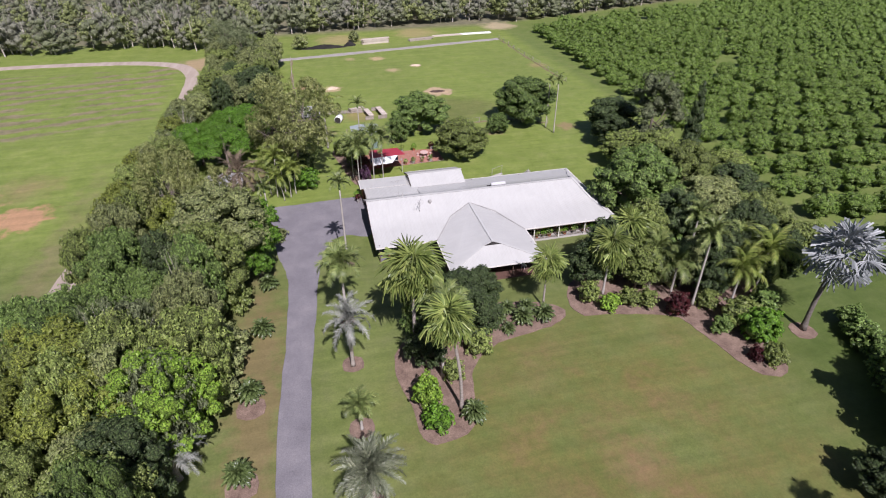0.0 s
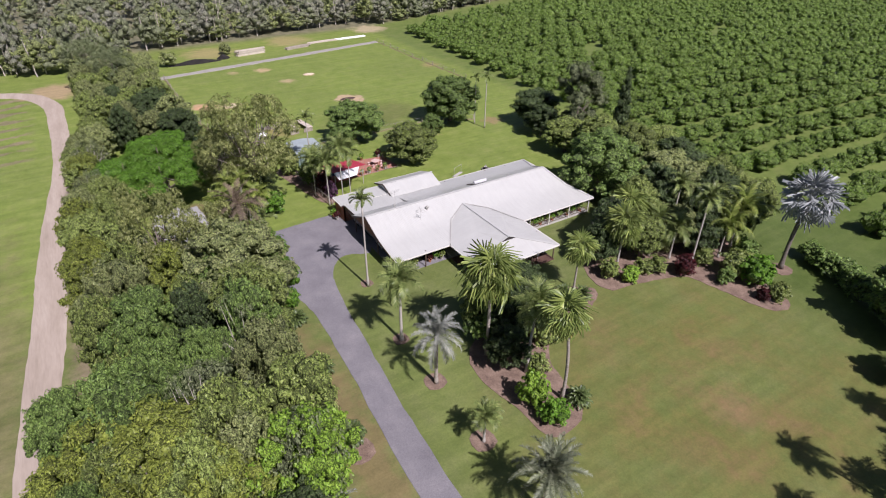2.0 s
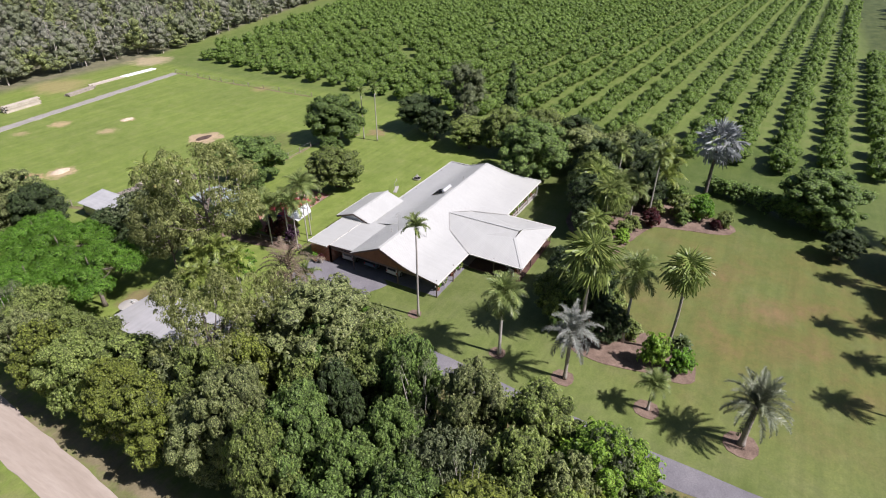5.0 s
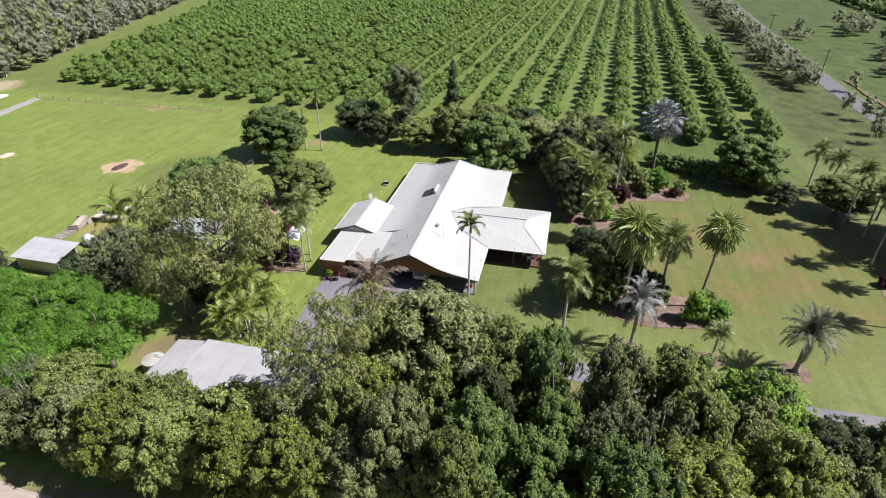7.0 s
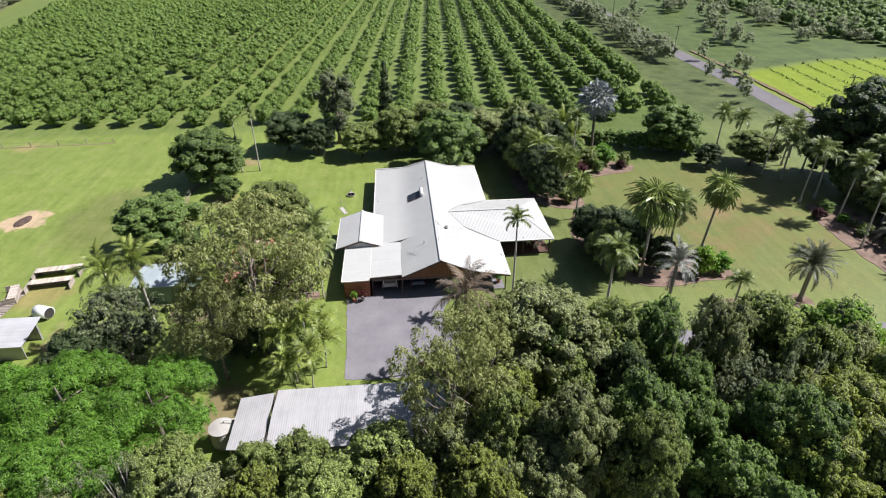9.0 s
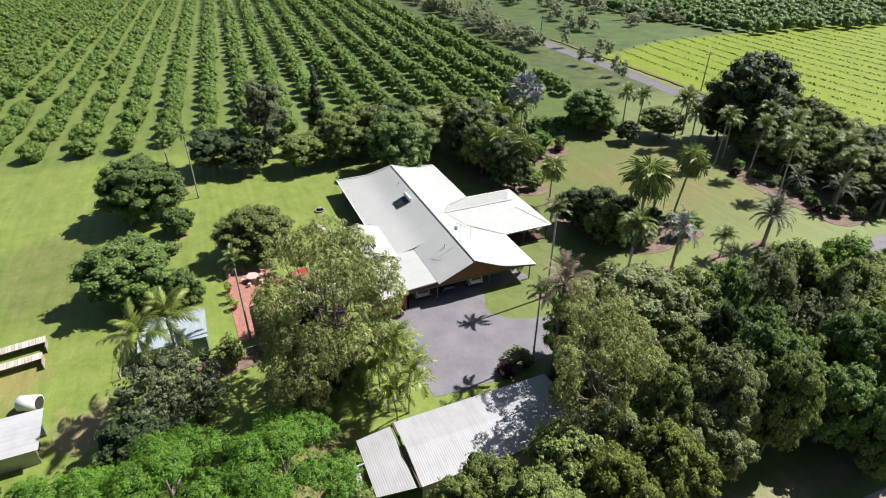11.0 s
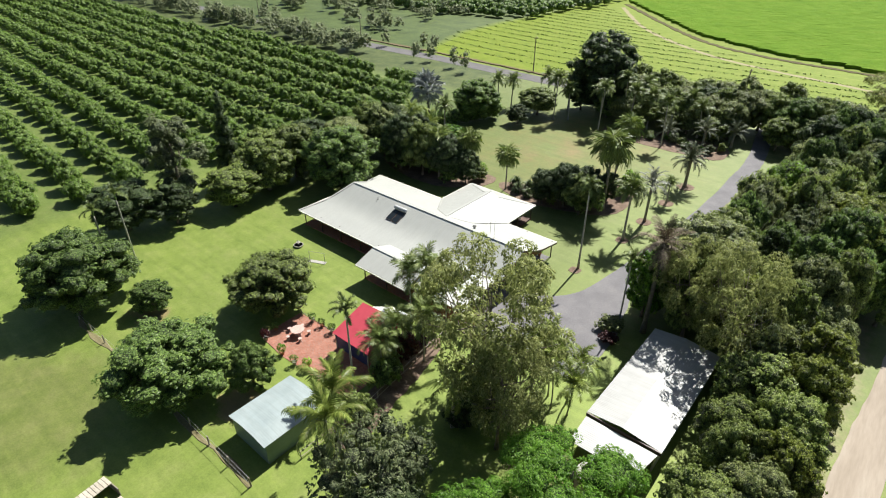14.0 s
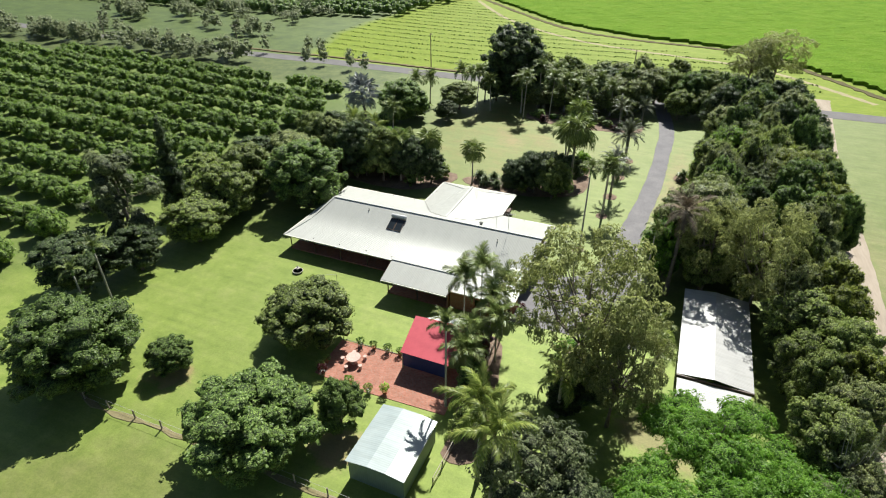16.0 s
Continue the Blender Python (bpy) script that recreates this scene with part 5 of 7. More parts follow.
def picnic_table(x, y, turn):
    top = tagged(new("picnic_table"), "weathered pale pink picnic table with stools", "table")
    top.matrix_basis = pose(x, y, 0.05, 0, 0, turn)
    PINK = surface("pink_stone", [(0.5, 0.33, 0.29), (0.6, 0.45, 0.4)], 2, 15, 0.8)
    part("tabletop", tube(bmesh.new(), [(0, 0, 0.7), (0, 0, 0.78)], [0.75, 0.75], 18), PINK, top)
    part("pedestal", tube(bmesh.new(), [(0, 0, 0), (0, 0, 0.3), (0, 0, 0.7)], [0.35, 0.2, 0.3], 12), PINK, top)
    for i in range(5):
        a = i * 1.2566
        part("stool", tube(bmesh.new(), [(1.2 * math.cos(a), 1.2 * math.sin(a), 0), (1.2 * math.cos(a), 1.2 * math.sin(a), 0.25), (1.2 * math.cos(a), 1.2 * math.sin(a), 0.45)], [0.2, 0.14, 0.22], 10), PINK, top)


picnic_table(12.9, 23.2, 10)


def pot_plant(x, y, s, leafmat, potmat, seed):
    top = tagged(new("potted_plant"), "leafy plant in a round pot on the paving", "potted plant", "pots")
    top.matrix_basis = pose(x, y, 0.05) @ Matrix.Scale(s, 4)
    part("pot", tube(bmesh.new(), [(0, 0, 0), (0, 0, 0.3), (0, 0, 0.4)], [0.16, 0.24, 0.27], 10), potmat, top)
    rng = np.random.default_rng(seed)
    p, d = lobe_cloud(rng, [(0, 0, 0.75, 0.4, 1.0), (0.15, 0.1, 0.95, 0.25, 1), (-0.15, -0.1, 0.9, 0.25, 1)], 160, 0.6)
    V, Q = leaves(rng, p, d, 0.22, 0.1, 0.5)
    child("foliage", mesh_fast("foliage", V, Q, leafmat), top)


TERRA = surface("terracotta", [(0.3, 0.12, 0.07), (0.4, 0.17, 0.1)], 2, 14, 0.9)
for i, (x, y, s) in enumerate(((15.5, 25.4, 1.0), (15.4, 24.3, 0.9), (13.5, 20.7, 1.0), (12.0, 20.6, 0.9), (10.4, 20.5, 1.0), (9.0, 20.4, 0.9), (14.8, 26.0, 1.2), (11.6, 26.2, 1.1), (9.4, 26.3, 1.0), (7.9, 25.8, 1.1))):
    pot_plant(x, y, s, (LEAF_MID, LEAF_YELLOW, LEAF_RED, LEAF_BRIGHT)[i % 4] if y > 25 else LEAF_MANGO, TERRA if i % 2 else CONCRETE, i)
for i, x in enumerate((21.9, 22.9, 23.7, 25.2, 26.0, 27.4, 28.9, 30.0, 31.4)):
    pot_plant(x, -8.1, 0.95 + 0.12 * (i % 3), (LEAF_MID, LEAF_BRIGHT, LEAF_MANGO)[i % 3], CONCRETE if i % 2 else TERRA, 40 + i)
for i, (x, y) in enumerate(((1.6, -8.0), (2.9, -8.1), (5.2, -8.0), (6.2, -7.9), (0.9, 8.9), (-0.6, 8.5), (-0.7, 9.5), (6.9, -8.2))):
    pot_plant(x, y, 1.1, (LEAF_BRIGHT, LEAF_MID, LEAF_RED)[i % 3], CONCRETE if i % 2 else TERRA, 60 + i)


def fountain(x, y):
    top = tagged(new("garden_fountain"), "tiered grey stone garden fountain on the lawn", "fountain")
    top.matrix_basis = pose(x, y, 0) @ Matrix.Scale(0.62, 4)
    part("basin", tube(bmesh.new(), [(0, 0, 0), (0, 0, 0.3), (0, 0, 0.42), (0, 0, 0.42), (0, 0, 0.25)], [0.95, 1.05, 1.1, 0.95, 0.9], 20), CONCRETE, top)
    part("pedestal", tube(bmesh.new(), [(0, 0, 0.2), (0, 0, 0.6), (0, 0, 0.9)], [0.22, 0.12, 0.16], 12), CONCRETE, top)
    part("bowl", tube(bmesh.new(), [(0, 0, 0.88), (0, 0, 1.02), (0, 0, 1.0)], [0.16, 0.5, 0.42], 16), CONCRETE, top)
    part("finial", tube(bmesh.new(), [(0, 0, 1.0), (0, 0, 1.25), (0, 0, 1.45), (0, 0, 1.6)], [0.12, 0.08, 0.13, 0.02], 10), CONCRETE, top)


fountain(28.2, 11.5)


def clothes_line(x, y, turn):
    top = tagged(new("folding_clothes_line"), "folding metal clothes line on two posts", "clothes line")
    top.matrix_basis = pose(x, y, 0, 0, 0, turn)
    for sx in (-1.1, 1.1):
        part("post", tube(bmesh.new(), [(sx, 0, 0), (sx, 0, 1.55)], [0.03, 0.03], 6), LEAD, top)
    part("bar", tube(bmesh.new(), [(-1.1, 0, 1.5), (1.1, 0, 1.5)], [0.025, 0.025], 6), LEAD, top)
    part("concrete_pad", boxes(((-1.2, -0.3, 0), (1.2, 0.3, 0.05)), bevel=0.01), CONCRETE, top)


clothes_line(23.0, 12.4, 24)


def paint(name, col, rough=0.25):
    m, nt, p = base(name, rough, 0.0, 0.5)
    p.inputs["Base Color"].default_value = (*col, 1)
    p.inputs["Coat Weight"].default_value = 0.6
    return m


RUBBER = surface("tyre_rubber", [(0.02, 0.02, 0.02), (0.035, 0.035, 0.035)], 3, 20, 0.8)
CHROME, _n3, _p3 = base("alloy", 0.3, 1.0)
_p3.inputs["Base Color"].default_value = (0.6, 0.6, 0.6, 1)
LAMP_RED = paint("tail_lamp_red", (0.35, 0.02, 0.02))


def vehicle(label, profile, width, colour, x, y, turn, wheel=0.36, axles=(0.85, 3.55), glass_from=1.0):
    """A parked car: body and cabin lofted from a side profile (x, z), with wheels, glass and lamps."""
    top = tagged(new("car"), label, "car", "parked cars")
    top.matrix_basis = pose(x, y, 0.05, 0, 0, turn)
    body_pts, cabin_pts = profile
    mat = colour
    def loft(pts, w, inset):
        bm = bmesh.new()
        zmax, zmin = max(p[1] for p in pts), min(p[1] for p in pts)
        L = [bm.verts.new((px, -(w / 2 - inset * (pz - zmin) / (zmax - zmin)), pz)) for px, pz in pts]
        R = [bm.verts.new((px, (w / 2 - inset * (pz - zmin) / (zmax - zmin)), pz)) for px, pz in pts]
        bm.faces.new(L)
        bm.faces.new(list(reversed(R)))
        n = len(pts)
        for i in range(n):
            bm.faces.new((L[i], R[i], R[(i + 1) % n], L[(i + 1) % n]))
        bmesh.ops.recalc_face_normals(bm, faces=bm.faces[:])
        bmesh.ops.bevel(bm, geom=bm.edges[:], offset=0.05, segments=2, affect="EDGES")
        return bm
    part("body", loft(body_pts, width, 0.04), mat, top)
    part("cabin", loft(cabin_pts, width * 0.94, 0.16), mat, top)
    xs, zs = [p[0] for p in cabin_pts], [p[1] for p in cabin_pts]
    z0, z1 = min(zs) + 0.08, max(zs) - 0.12
    lo = sorted(cabin_pts)[0][0]
    part("rear_window", boxes(((min(xs) - 0.005, -width * 0.36, z0 + 0.02), (min(xs) + 0.06, width * 0.36, z1))), GLASS, top)
    for s in (-1, 1):
        part("side_window", boxes(((min(xs) + 0.3, s * width * 0.455 - 0.02, z0), (max(xs) - 0.75, s * width * 0.455 + 0.02, z1 - 0.05))), GLASS, top)
    xf = max(xs)
    part("windscreen", boxes(((xf - 0.4, -width * 0.38, z0), (xf - 0.36, width * 0.38, z1))), GLASS, top)
    for ax in axles:
        for s in (-1, 1):
            yy = s * (width / 2 - 0.1)
            w = part("wheel", tube(bmesh.new(), [(ax, yy - 0.11, wheel), (ax, yy - 0.09, wheel), (ax, yy + 0.09, wheel), (ax, yy + 0.11, wheel)], [wheel * 0.85, wheel, wheel, wheel * 0.85], 18), RUBBER, top)
            part("rim", tube(bmesh.new(), [(ax, yy + s * 0.1, wheel), (ax, yy + s * 0.125, wheel)], [wheel * 0.6, wheel * 0.55], 12), CHROME, w)
    x0 = min(p[0] for p in body_pts)
    for s in (-1, 1):
        part("tail_lamp", boxes(((x0 - 0.01, s * width * 0.42 - 0.07, 0.75), (x0 + 0.05, s * width * 0.42 + 0.07, 1.0)), bevel=0.01), LAMP_RED, top)
    part("bumper", boxes(((x0 - 0.08, -width * 0.45, 0.42), (x0 + 0.02, width * 0.45, 0.6)), bevel=0.03), RUBBER, top)


WAGON = ([(0, 0.35), (4.6, 0.35), (4.65, 0.9), (3.4, 1.08), (0.0, 1.08)], [(0.02, 1.0), (3.35, 1.0), (2.6, 1.78), (0.12, 1.82)])
SEDAN = ([(0, 0.3), (4.5, 0.3), (4.5, 0.72), (3.3, 0.92), (0.05, 0.95)], [(0.35, 0.88), (3.3, 0.88), (2.5, 1.42), (1.0, 1.42)])
vehicle("dark four-wheel-drive wagon with white frame parked under the carport", WAGON, 1.9, paint("silver_paint", (0.45, 0.45, 0.44)), 1.0, 5.3, 2)
vehicle("dark blue sedan parked in the shade of the carport", SEDAN, 1.75, paint("blue_grey_paint", (0.11, 0.15, 0.2)), 1.1, 1.9, 1)
vehicle("white station wagon parked with its tail to the court", WAGON, 1.8, paint("white_car_paint", (0.68, 0.68, 0.67)), 1.0, -1.6, -3)


def fence(name, line, step, label, post_mat, height=1.15, wires=4, rails=False, thick=0.06):
    """Posts with wires strung between them."""
    top = tagged(new(name), label, "fence")
    pts = []
    for (ax, ay), (bx, by) in zip(line, line[1:]):
        n = max(1, round(math.hypot(bx - ax, by - ay) / step))
        pts += [(ax + (bx - ax) * i / n, ay + (by - ay) * i / n) for i in range(n)]
    pts.append(line[-1])
    pm = bpy.data.meshes.new("post")
    bm = boxes(((-thick, -thick, -0.1), (thick, thick, height)), bevel=0.012)
    bm.to_mesh(pm)
    bm.free()
    pm.materials.append(post_mat)
    rng = random.Random(len(pts))
    for x, y in pts:
        child("post", pm, top, m=pose(x, y, 0, rng.uniform(-3, 3), rng.uniform(-3, 3), rng.uniform(0, 90)))
    for k in range(wires):
        z = height * (0.25 + 0.7 * k / max(1, wires - 1))
        bm = bmesh.new()
        for (ax, ay), (bx, by) in zip(line, line[1:]):
            tube(bm, [(ax, ay, z), (bx, by, z)], [0.012, 0.012] if not rails else [0.035, 0.035], 4)
        part("wire" if not rails else "rail", bm, LEAD if not rails else post_mat, top)
    return top


fence("wire_fence", [(41, 33.5), (34, 37.6), (24.4, 37.4), (10, 37.3), (0.5, 37.3)], 3.6, "low wire paddock fence with grey posts", OLDWOOD, 1.1, 2)
fence("wire_fence", [(-9.2, 98), (-9.2, 80), (-8.6, 60), (-6.4, 50)], 4.0, "long wire fence across the back paddock", OLDWOOD, 1.1, 4)
fence("wire_fence", [(56, 109), (56, 86), (57, 60)], 5.0, "wire fence along the edge of the orchard", OLDWOOD, 1.1, 4)
fence("garden_fence", [(-0.4, 33), (-0.6, 26), (0.2, 18), (0.6, 13)], 1.8, "low pale timber rail fence by the garden bed", OLDWOOD, 0.9, 2, True, 0.045)
fence("garden_fence", [(8.0, 20.3), (15.8, 20.5)], 1.9, "low edging rail of the paved patio", OLDWOOD, 0.45, 1, True, 0.04)


PALEWOOD = surface("bleached_timber", [(0.42, 0.36, 0.29), (0.55, 0.49, 0.41)], 0.8, 6, 0.9, grain=0.5, own=0.4)


LONGGRASS = surface("dry_long_grass", [(0.17, 0.15, 0.07), (0.25, 0.21, 0.12)], 0.6, 5, 0.95, bump=0.3)
for line in ([(-9.2, 98), (-9.2, 80), (-8.6, 60), (-6.4, 50)], [(56, 109), (56, 86), (57, 60)], [(41, 33.5), (34, 37.6), (24.4, 37.4), (10, 37.3), (0.5, 37.3)]):
    strip("fence_verge", line, [0.45] * len(line), 0.05, LONGGRASS, "thin strip of dry long grass under the fence", "verge", 0.25, 0.05)


def timber_bay(x, y, turn, w, d, label):
    """Bay of old sleepers standing in for a loading ramp: three sides of stacked boards and a sloped lid."""
    top = tagged(new("timber_bay"), label, "timber bay", "old timber bays")
    top.matrix_basis = pose(x, y, 0, 0, 0, turn)
    for k in range(4):
        z = 0.02 + k * 0.2
        part("board", boxes(((0, 0, z), (w, 0.08, z + 0.18)), bevel=0.01), OLDWOOD, top)
        part("board", boxes(((0, 0.08, z), (0.08, d, z + 0.18)), bevel=0.01), OLDWOOD, top)
        part("board", boxes(((w - 0.08, 0.08, z), (w, d, z + 0.18)), bevel=0.01), OLDWOOD, top)
    for k in range(int(w / 0.3)):
        part("lid_board", boxes(((k * 0.3, -0.1, 0.83), (k * 0.3 + 0.27, d * 0.55, 0.88)), bevel=0.008), PALEWOOD, top, "bleached lid board")
    return top


for x, y, tr, w, d in ((6.8, 44.6, 98, 5.0, 1.8), (9.6, 44.7, 98, 5.4, 1.9), (2.6, 49.3, 20, 3.2, 1.5)):
    timber_bay(x, y, tr, w, d, "open bay of grey weathered timber standing in for a loading ramp")


def plank_walk(line, label):
    top = tagged(new("timber_walkway"), label, "walkway")
    (ax, ay), (bx, by) = line
    n = int(math.hypot(bx - ax, by - ay) / 0.32)
    a = math.degrees(math.atan2(by - ay, bx - ax))
    rng = random.Random(4)
    me = bpy.data.meshes.new("plank")
    bm = boxes(((-0.13, -0.9, 0), (0.13, 0.9, 0.06)), bevel=0.008)
    bm.to_mesh(me)
    bm.free()
    me.materials.append(OLDWOOD)
    for i in range(n):
        child("plank", me, top, m=pose(ax + (bx - ax) * i / n, ay + (by - ay) * i / n, 0.05 + rng.uniform(0, 0.03), rng.uniform(-1, 1), rng.uniform(-2, 2), a + rng.uniform(-3, 3)))
    part("bearer", boxes(((-0.05, -0.7, 0), (0.05, 0.7, 0.05))), OLDWOOD, top).matrix_basis = pose(ax, ay, 0, 0, 0, a)


plank_walk(((-2, 50.6), (5.4, 50.2)), "low walkway of grey weathered planks in the paddock")


def water_tank(x, y, turn):
    """A white half-open drum lying in the grass."""
    top = tagged(new("white_drum"), "white plastic drum lying open on the grass", "drum")
    top.matrix_basis = pose(x, y, 0, 0, 0, turn)
    bm = tube(bmesh.new(), [(-0.9, 0, 0.72), (-0.85, 0, 0.72), (0.85, 0, 0.72)], [0.6, 0.72, 0.72], 20)
    part("barrel", bm, WHITE, top, "", True)
    # the barrel is solid; a dark disc paints the shade inside its opening
    part("mouth_shade", tube(bmesh.new(), [(0.84, 0, 0.72), (0.87, 0, 0.72)], [0.62, 0.62], 20), DARK, top)


water_tank(-0.4, 44.6, -110)


def stack(x, y, turn, n, length, label, mat):
    top = tagged(new("timber_stack"), label, "timber stack", "stacks behind the paddock")
    top.matrix_basis = pose(x, y, 0, 0, 0, turn)
    rng = random.Random(int(x))
    for k in range(n):
        yy, z = (k % 6) * 0.34, (k // 6) * 0.22
        part("beam", boxes(((rng.uniform(-0.5, 0.3), yy, z), (length + rng.uniform(-0.6, 0.5), yy + 0.3, z + 0.2)), bevel=0.015), mat, top)


stack(13.0, 111.6, 8, 40, 8.0, "stack of bleached sawn timber in long grass", PALEWOOD)
stack(28.0, 112.2, 12, 16, 7.5, "stack of grey sawn timber in long grass", OLDWOOD)
stack(36.5, 116.5, 4, 6, 9.0, "low row of bleached timber lengths", PALEWOOD)
stack(46, 117.2, 2, 6, 10.0, "low row of white pipes and timber", WHITE)


def heap(name, x, y, rx, ry, h, mat, label, category="heap"):
    rng = random.Random(int(x * 3 + y))
    n, m = 28, 7
    V = [(x, y, h)]
    for j in range(1, m + 1):
        for i in range(n):
            a = 2 * math.pi * i / n
            k = j / m
            jit = 1 + 0.18 * noise.noise(Vector((math.cos(a) * 2 + x, math.sin(a) * 2, 0.5)))
            V.append((x + rx * k * jit * math.cos(a), y + ry * k * jit * math.sin(a), max(-0.03, h * (1 - k) ** 0.8 * (1 + 0.3 * noise.noise(Vector((a * 2, k * 4, x)))) - (0.03 if j == m else 0))))
    F = [(0, 1 + i, 1 + (i + 1) % n) for i in range(n)]
    for j in range(m - 1):
        for i in range(n):
            F.append((1 + j * n + i, 1 + (j + 1) * n + i, 1 + (j + 1) * n + (i + 1) % n, 1 + j * n + (i + 1) % n))
    return tagged(new(name, mesh_of(name, V, F, mat, True)), label, category)


BLACKMULCH = surface("black_mulch", [(0.012, 0.011, 0.01), (0.03, 0.027, 0.024)], 0.8, 6, 0.95, bump=0.8, dist=0.1)
heap("compost_mound", 1.0, 110.4, 7.0, 1.4, 1.1, BLACKMULCH, "long heap of black compost in long grass")
heap("compost_mound", 8.8, 112.0, 2.0, 1.4, 1.2, BLACKMULCH, "small heap of black compost")
heap("ash_mound", 24.0, 60.0, 1.9, 1.0, 0.28, surface("ash_and_charcoal", [(0.05, 0.035, 0.03), (0.12, 0.08, 0.06)], 1, 6, 0.95, bump=0.6), "dark burnt heap in a ring of bare earth")
heap("sand_mound", -5.5, 70.5, 2.6, 1.8, 0.5, surface("orange_sand", [(0.42, 0.26, 0.14), (0.52, 0.34, 0.2)], 0.8, 6, 0.95), "low heap of orange sand in the paddock")
heap("sand_mound", -0.2, 68.5, 1.8, 1.2, 0.45, surface("pale_sand", [(0.5, 0.4, 0.28), (0.58, 0.48, 0.35)], 0.8, 6, 0.95), "low heap of pale sand in the paddock")
heap("sand_mound", 23.7, 84.2, 1.5, 0.9, 0.3, surface("pale_sand_b", [(0.5, 0.4, 0.28), (0.6, 0.5, 0.37)], 0.8, 6, 0.95), "small heap of pale sand in the paddock")


def power_pole(x, y, h):
    top = tagged(new("power_pole"), "tall timber power pole beside the road", "power pole", "power poles")
    part("pole", tube(bmesh.new(), [(x, y, 0), (x, y, h)], [0.16, 0.11], 8), BARK, top)
    part("crossarm", boxes(((x - 0.06, y - 1.1, h - 0.5), (x + 0.06, y + 1.1, h - 0.36))), BARK, top)
    for k in (-0.95, 0, 0.95):
        part("insulator", tube(bmesh.new(), [(x, y + k, h - 0.36), (x, y + k, h - 0.2)], [0.05, 0.03], 6), WHITE, top)


for x, y in ((56, -92), (117, -82), (0, -92), (178, -84)):
    power_pole(x, y, 9.5)

# ---- trees ----
def gum_lobes(pr):
    out = []
    for i in range(58):
        a, u = pr.uniform(0, 2 * math.pi), pr.random()
        z = 6.2 + 10.3 * u
        w = 6.2 * math.sin(math.pi * (0.12 + 0.8 * u)) ** 0.7 * math.sqrt(pr.uniform(0.15, 1))
        out.append((w * math.cos(a), w * math.sin(a), z, pr.uniform(0.75, 1.45), pr.uniform(0.75, 1.1)))
    return out


def flat_lobes(pr):
    out = []
    for i in range(26):
        a, w = pr.uniform(0, 2 * math.pi), 5.4 * math.sqrt(pr.random())
        out.append((w * math.cos(a), w * math.sin(a), 6.6 - 0.06 * w * w + pr.uniform(-0.4, 0.4), pr.uniform(1.0, 1.7), 0.42))
    return out


def cone_lobes(pr):
    out = []
    for i in range(26):
        u = i / 25
        a = i * 2.4
        w = 2.1 * (1 - u) ** 0.8
        out.append((w * 0.6 * math.cos(a), w * 0.6 * math.sin(a), 1.6 + 11 * u, 0.35 + 0.75 * (1 - u), 1.1))
    return out


def plume_lobes(pr):
    out = []
    for i in range(30):
        a, u = pr.uniform(0, 2 * math.pi), pr.random()
        w = 3.6 * math.sin(math.pi * (0.15 + 0.75 * u)) * math.sqrt(pr.random())
        out.append((w * math.cos(a), w * math.sin(a), 2.5 + 11 * u, pr.uniform(0.7, 1.25), 1.35))
    return out


def bare_lobes(pr):
    out = []
    for i in range(36):
        a, u = pr.uniform(0, 2 * math.pi), pr.random()
        w = 4.0 * math.sin(math.pi * (0.2 + 0.65 * u)) * math.sqrt(pr.uniform(0.2, 1))
        out.append((w * math.cos(a), w * math.sin(a), 2.2 + 6.4 * u, pr.uniform(0.3, 0.6), 0.9))
    return out


MANGO = [Kind(s, 5.0, 9.5, 0.4, LEAF_MANGO, BARK, 84, 16000, (0.23, 0.115), 0.19, 0.2, r0=0.3, per=12, rad=0.24, shrink=0.86, sub=2) for s in (11, 12)]
BROAD = [Kind(s, 4.5, 10.0, 1.0, LEAF_MID, BARK, n, 15000, (0.23, 0.115), lump, 0.15, r0=0.22, per=12, rad=0.25, shrink=0.84, sub=2) for s, n, lump in ((21, 62, 0.22), (22, 76, 0.19), (23, 54, 0.24))]
OLIVE = [k.other(LEAF_OLIVE) for k in BROAD]
LIME = [k.other(LEAF_LIME) for k in BROAD]
BRIGHT = [k.other(LEAF_BRIGHT) for k in BROAD[:2]]
YELLOW = [k.other(LEAF_YELLOW) for k in BROAD[:2]]
DARKT = [k.other(LEAF_DARK) for k in BROAD]
GUM = [Kind(s, 6.2, 17.0, 4.0, LEAF_GUM, BARK, count=23000, size=(0.29, 0.115), core=False, droop=0.6, under=0.7, r0=0.24, limbs=26, shrink=0.5, lobes=gum_lobes, per=14, rad=0.45) for s in (31, 32)]
GREYT = [k.other(LEAF_GREY) for k in GUM[:1]] + [Kind(33, 4.5, 9.0, 1.0, LEAF_GREY, PALEBARK, 60, 8000, (0.26, 0.115), 0.21, 0.4, under=0.6, r0=0.16, limbs=10, shrink=0.6, per=9, rad=0.3, sub=1)]
FERN = Kind(41, 6.5, 7.5, 4.5, LEAF_FERN, BARK, count=22000, size=(0.26, 0.075), droop=0.1, r0=0.25, lobes=flat_lobes, per=20, rad=0.42, shrink=0.8)
BARE = [Kind(s, 4.2, 9.0, 1.2, LEAF_GREY, PALEBARK, count=2600, size=(0.22, 0.08), core=False, droop=0.4, under=0.6, r0=0.2, limbs=34, lobes=bare_lobes, per=9, rad=0.32) for s in (35, 36)]
CONE = Kind(51, 2.4, 13.0, 1, LEAF_DARK, BARK, count=4200, size=(0.4, 0.12), r0=0.2, lobes=cone_lobes, per=8, rad=0.35)
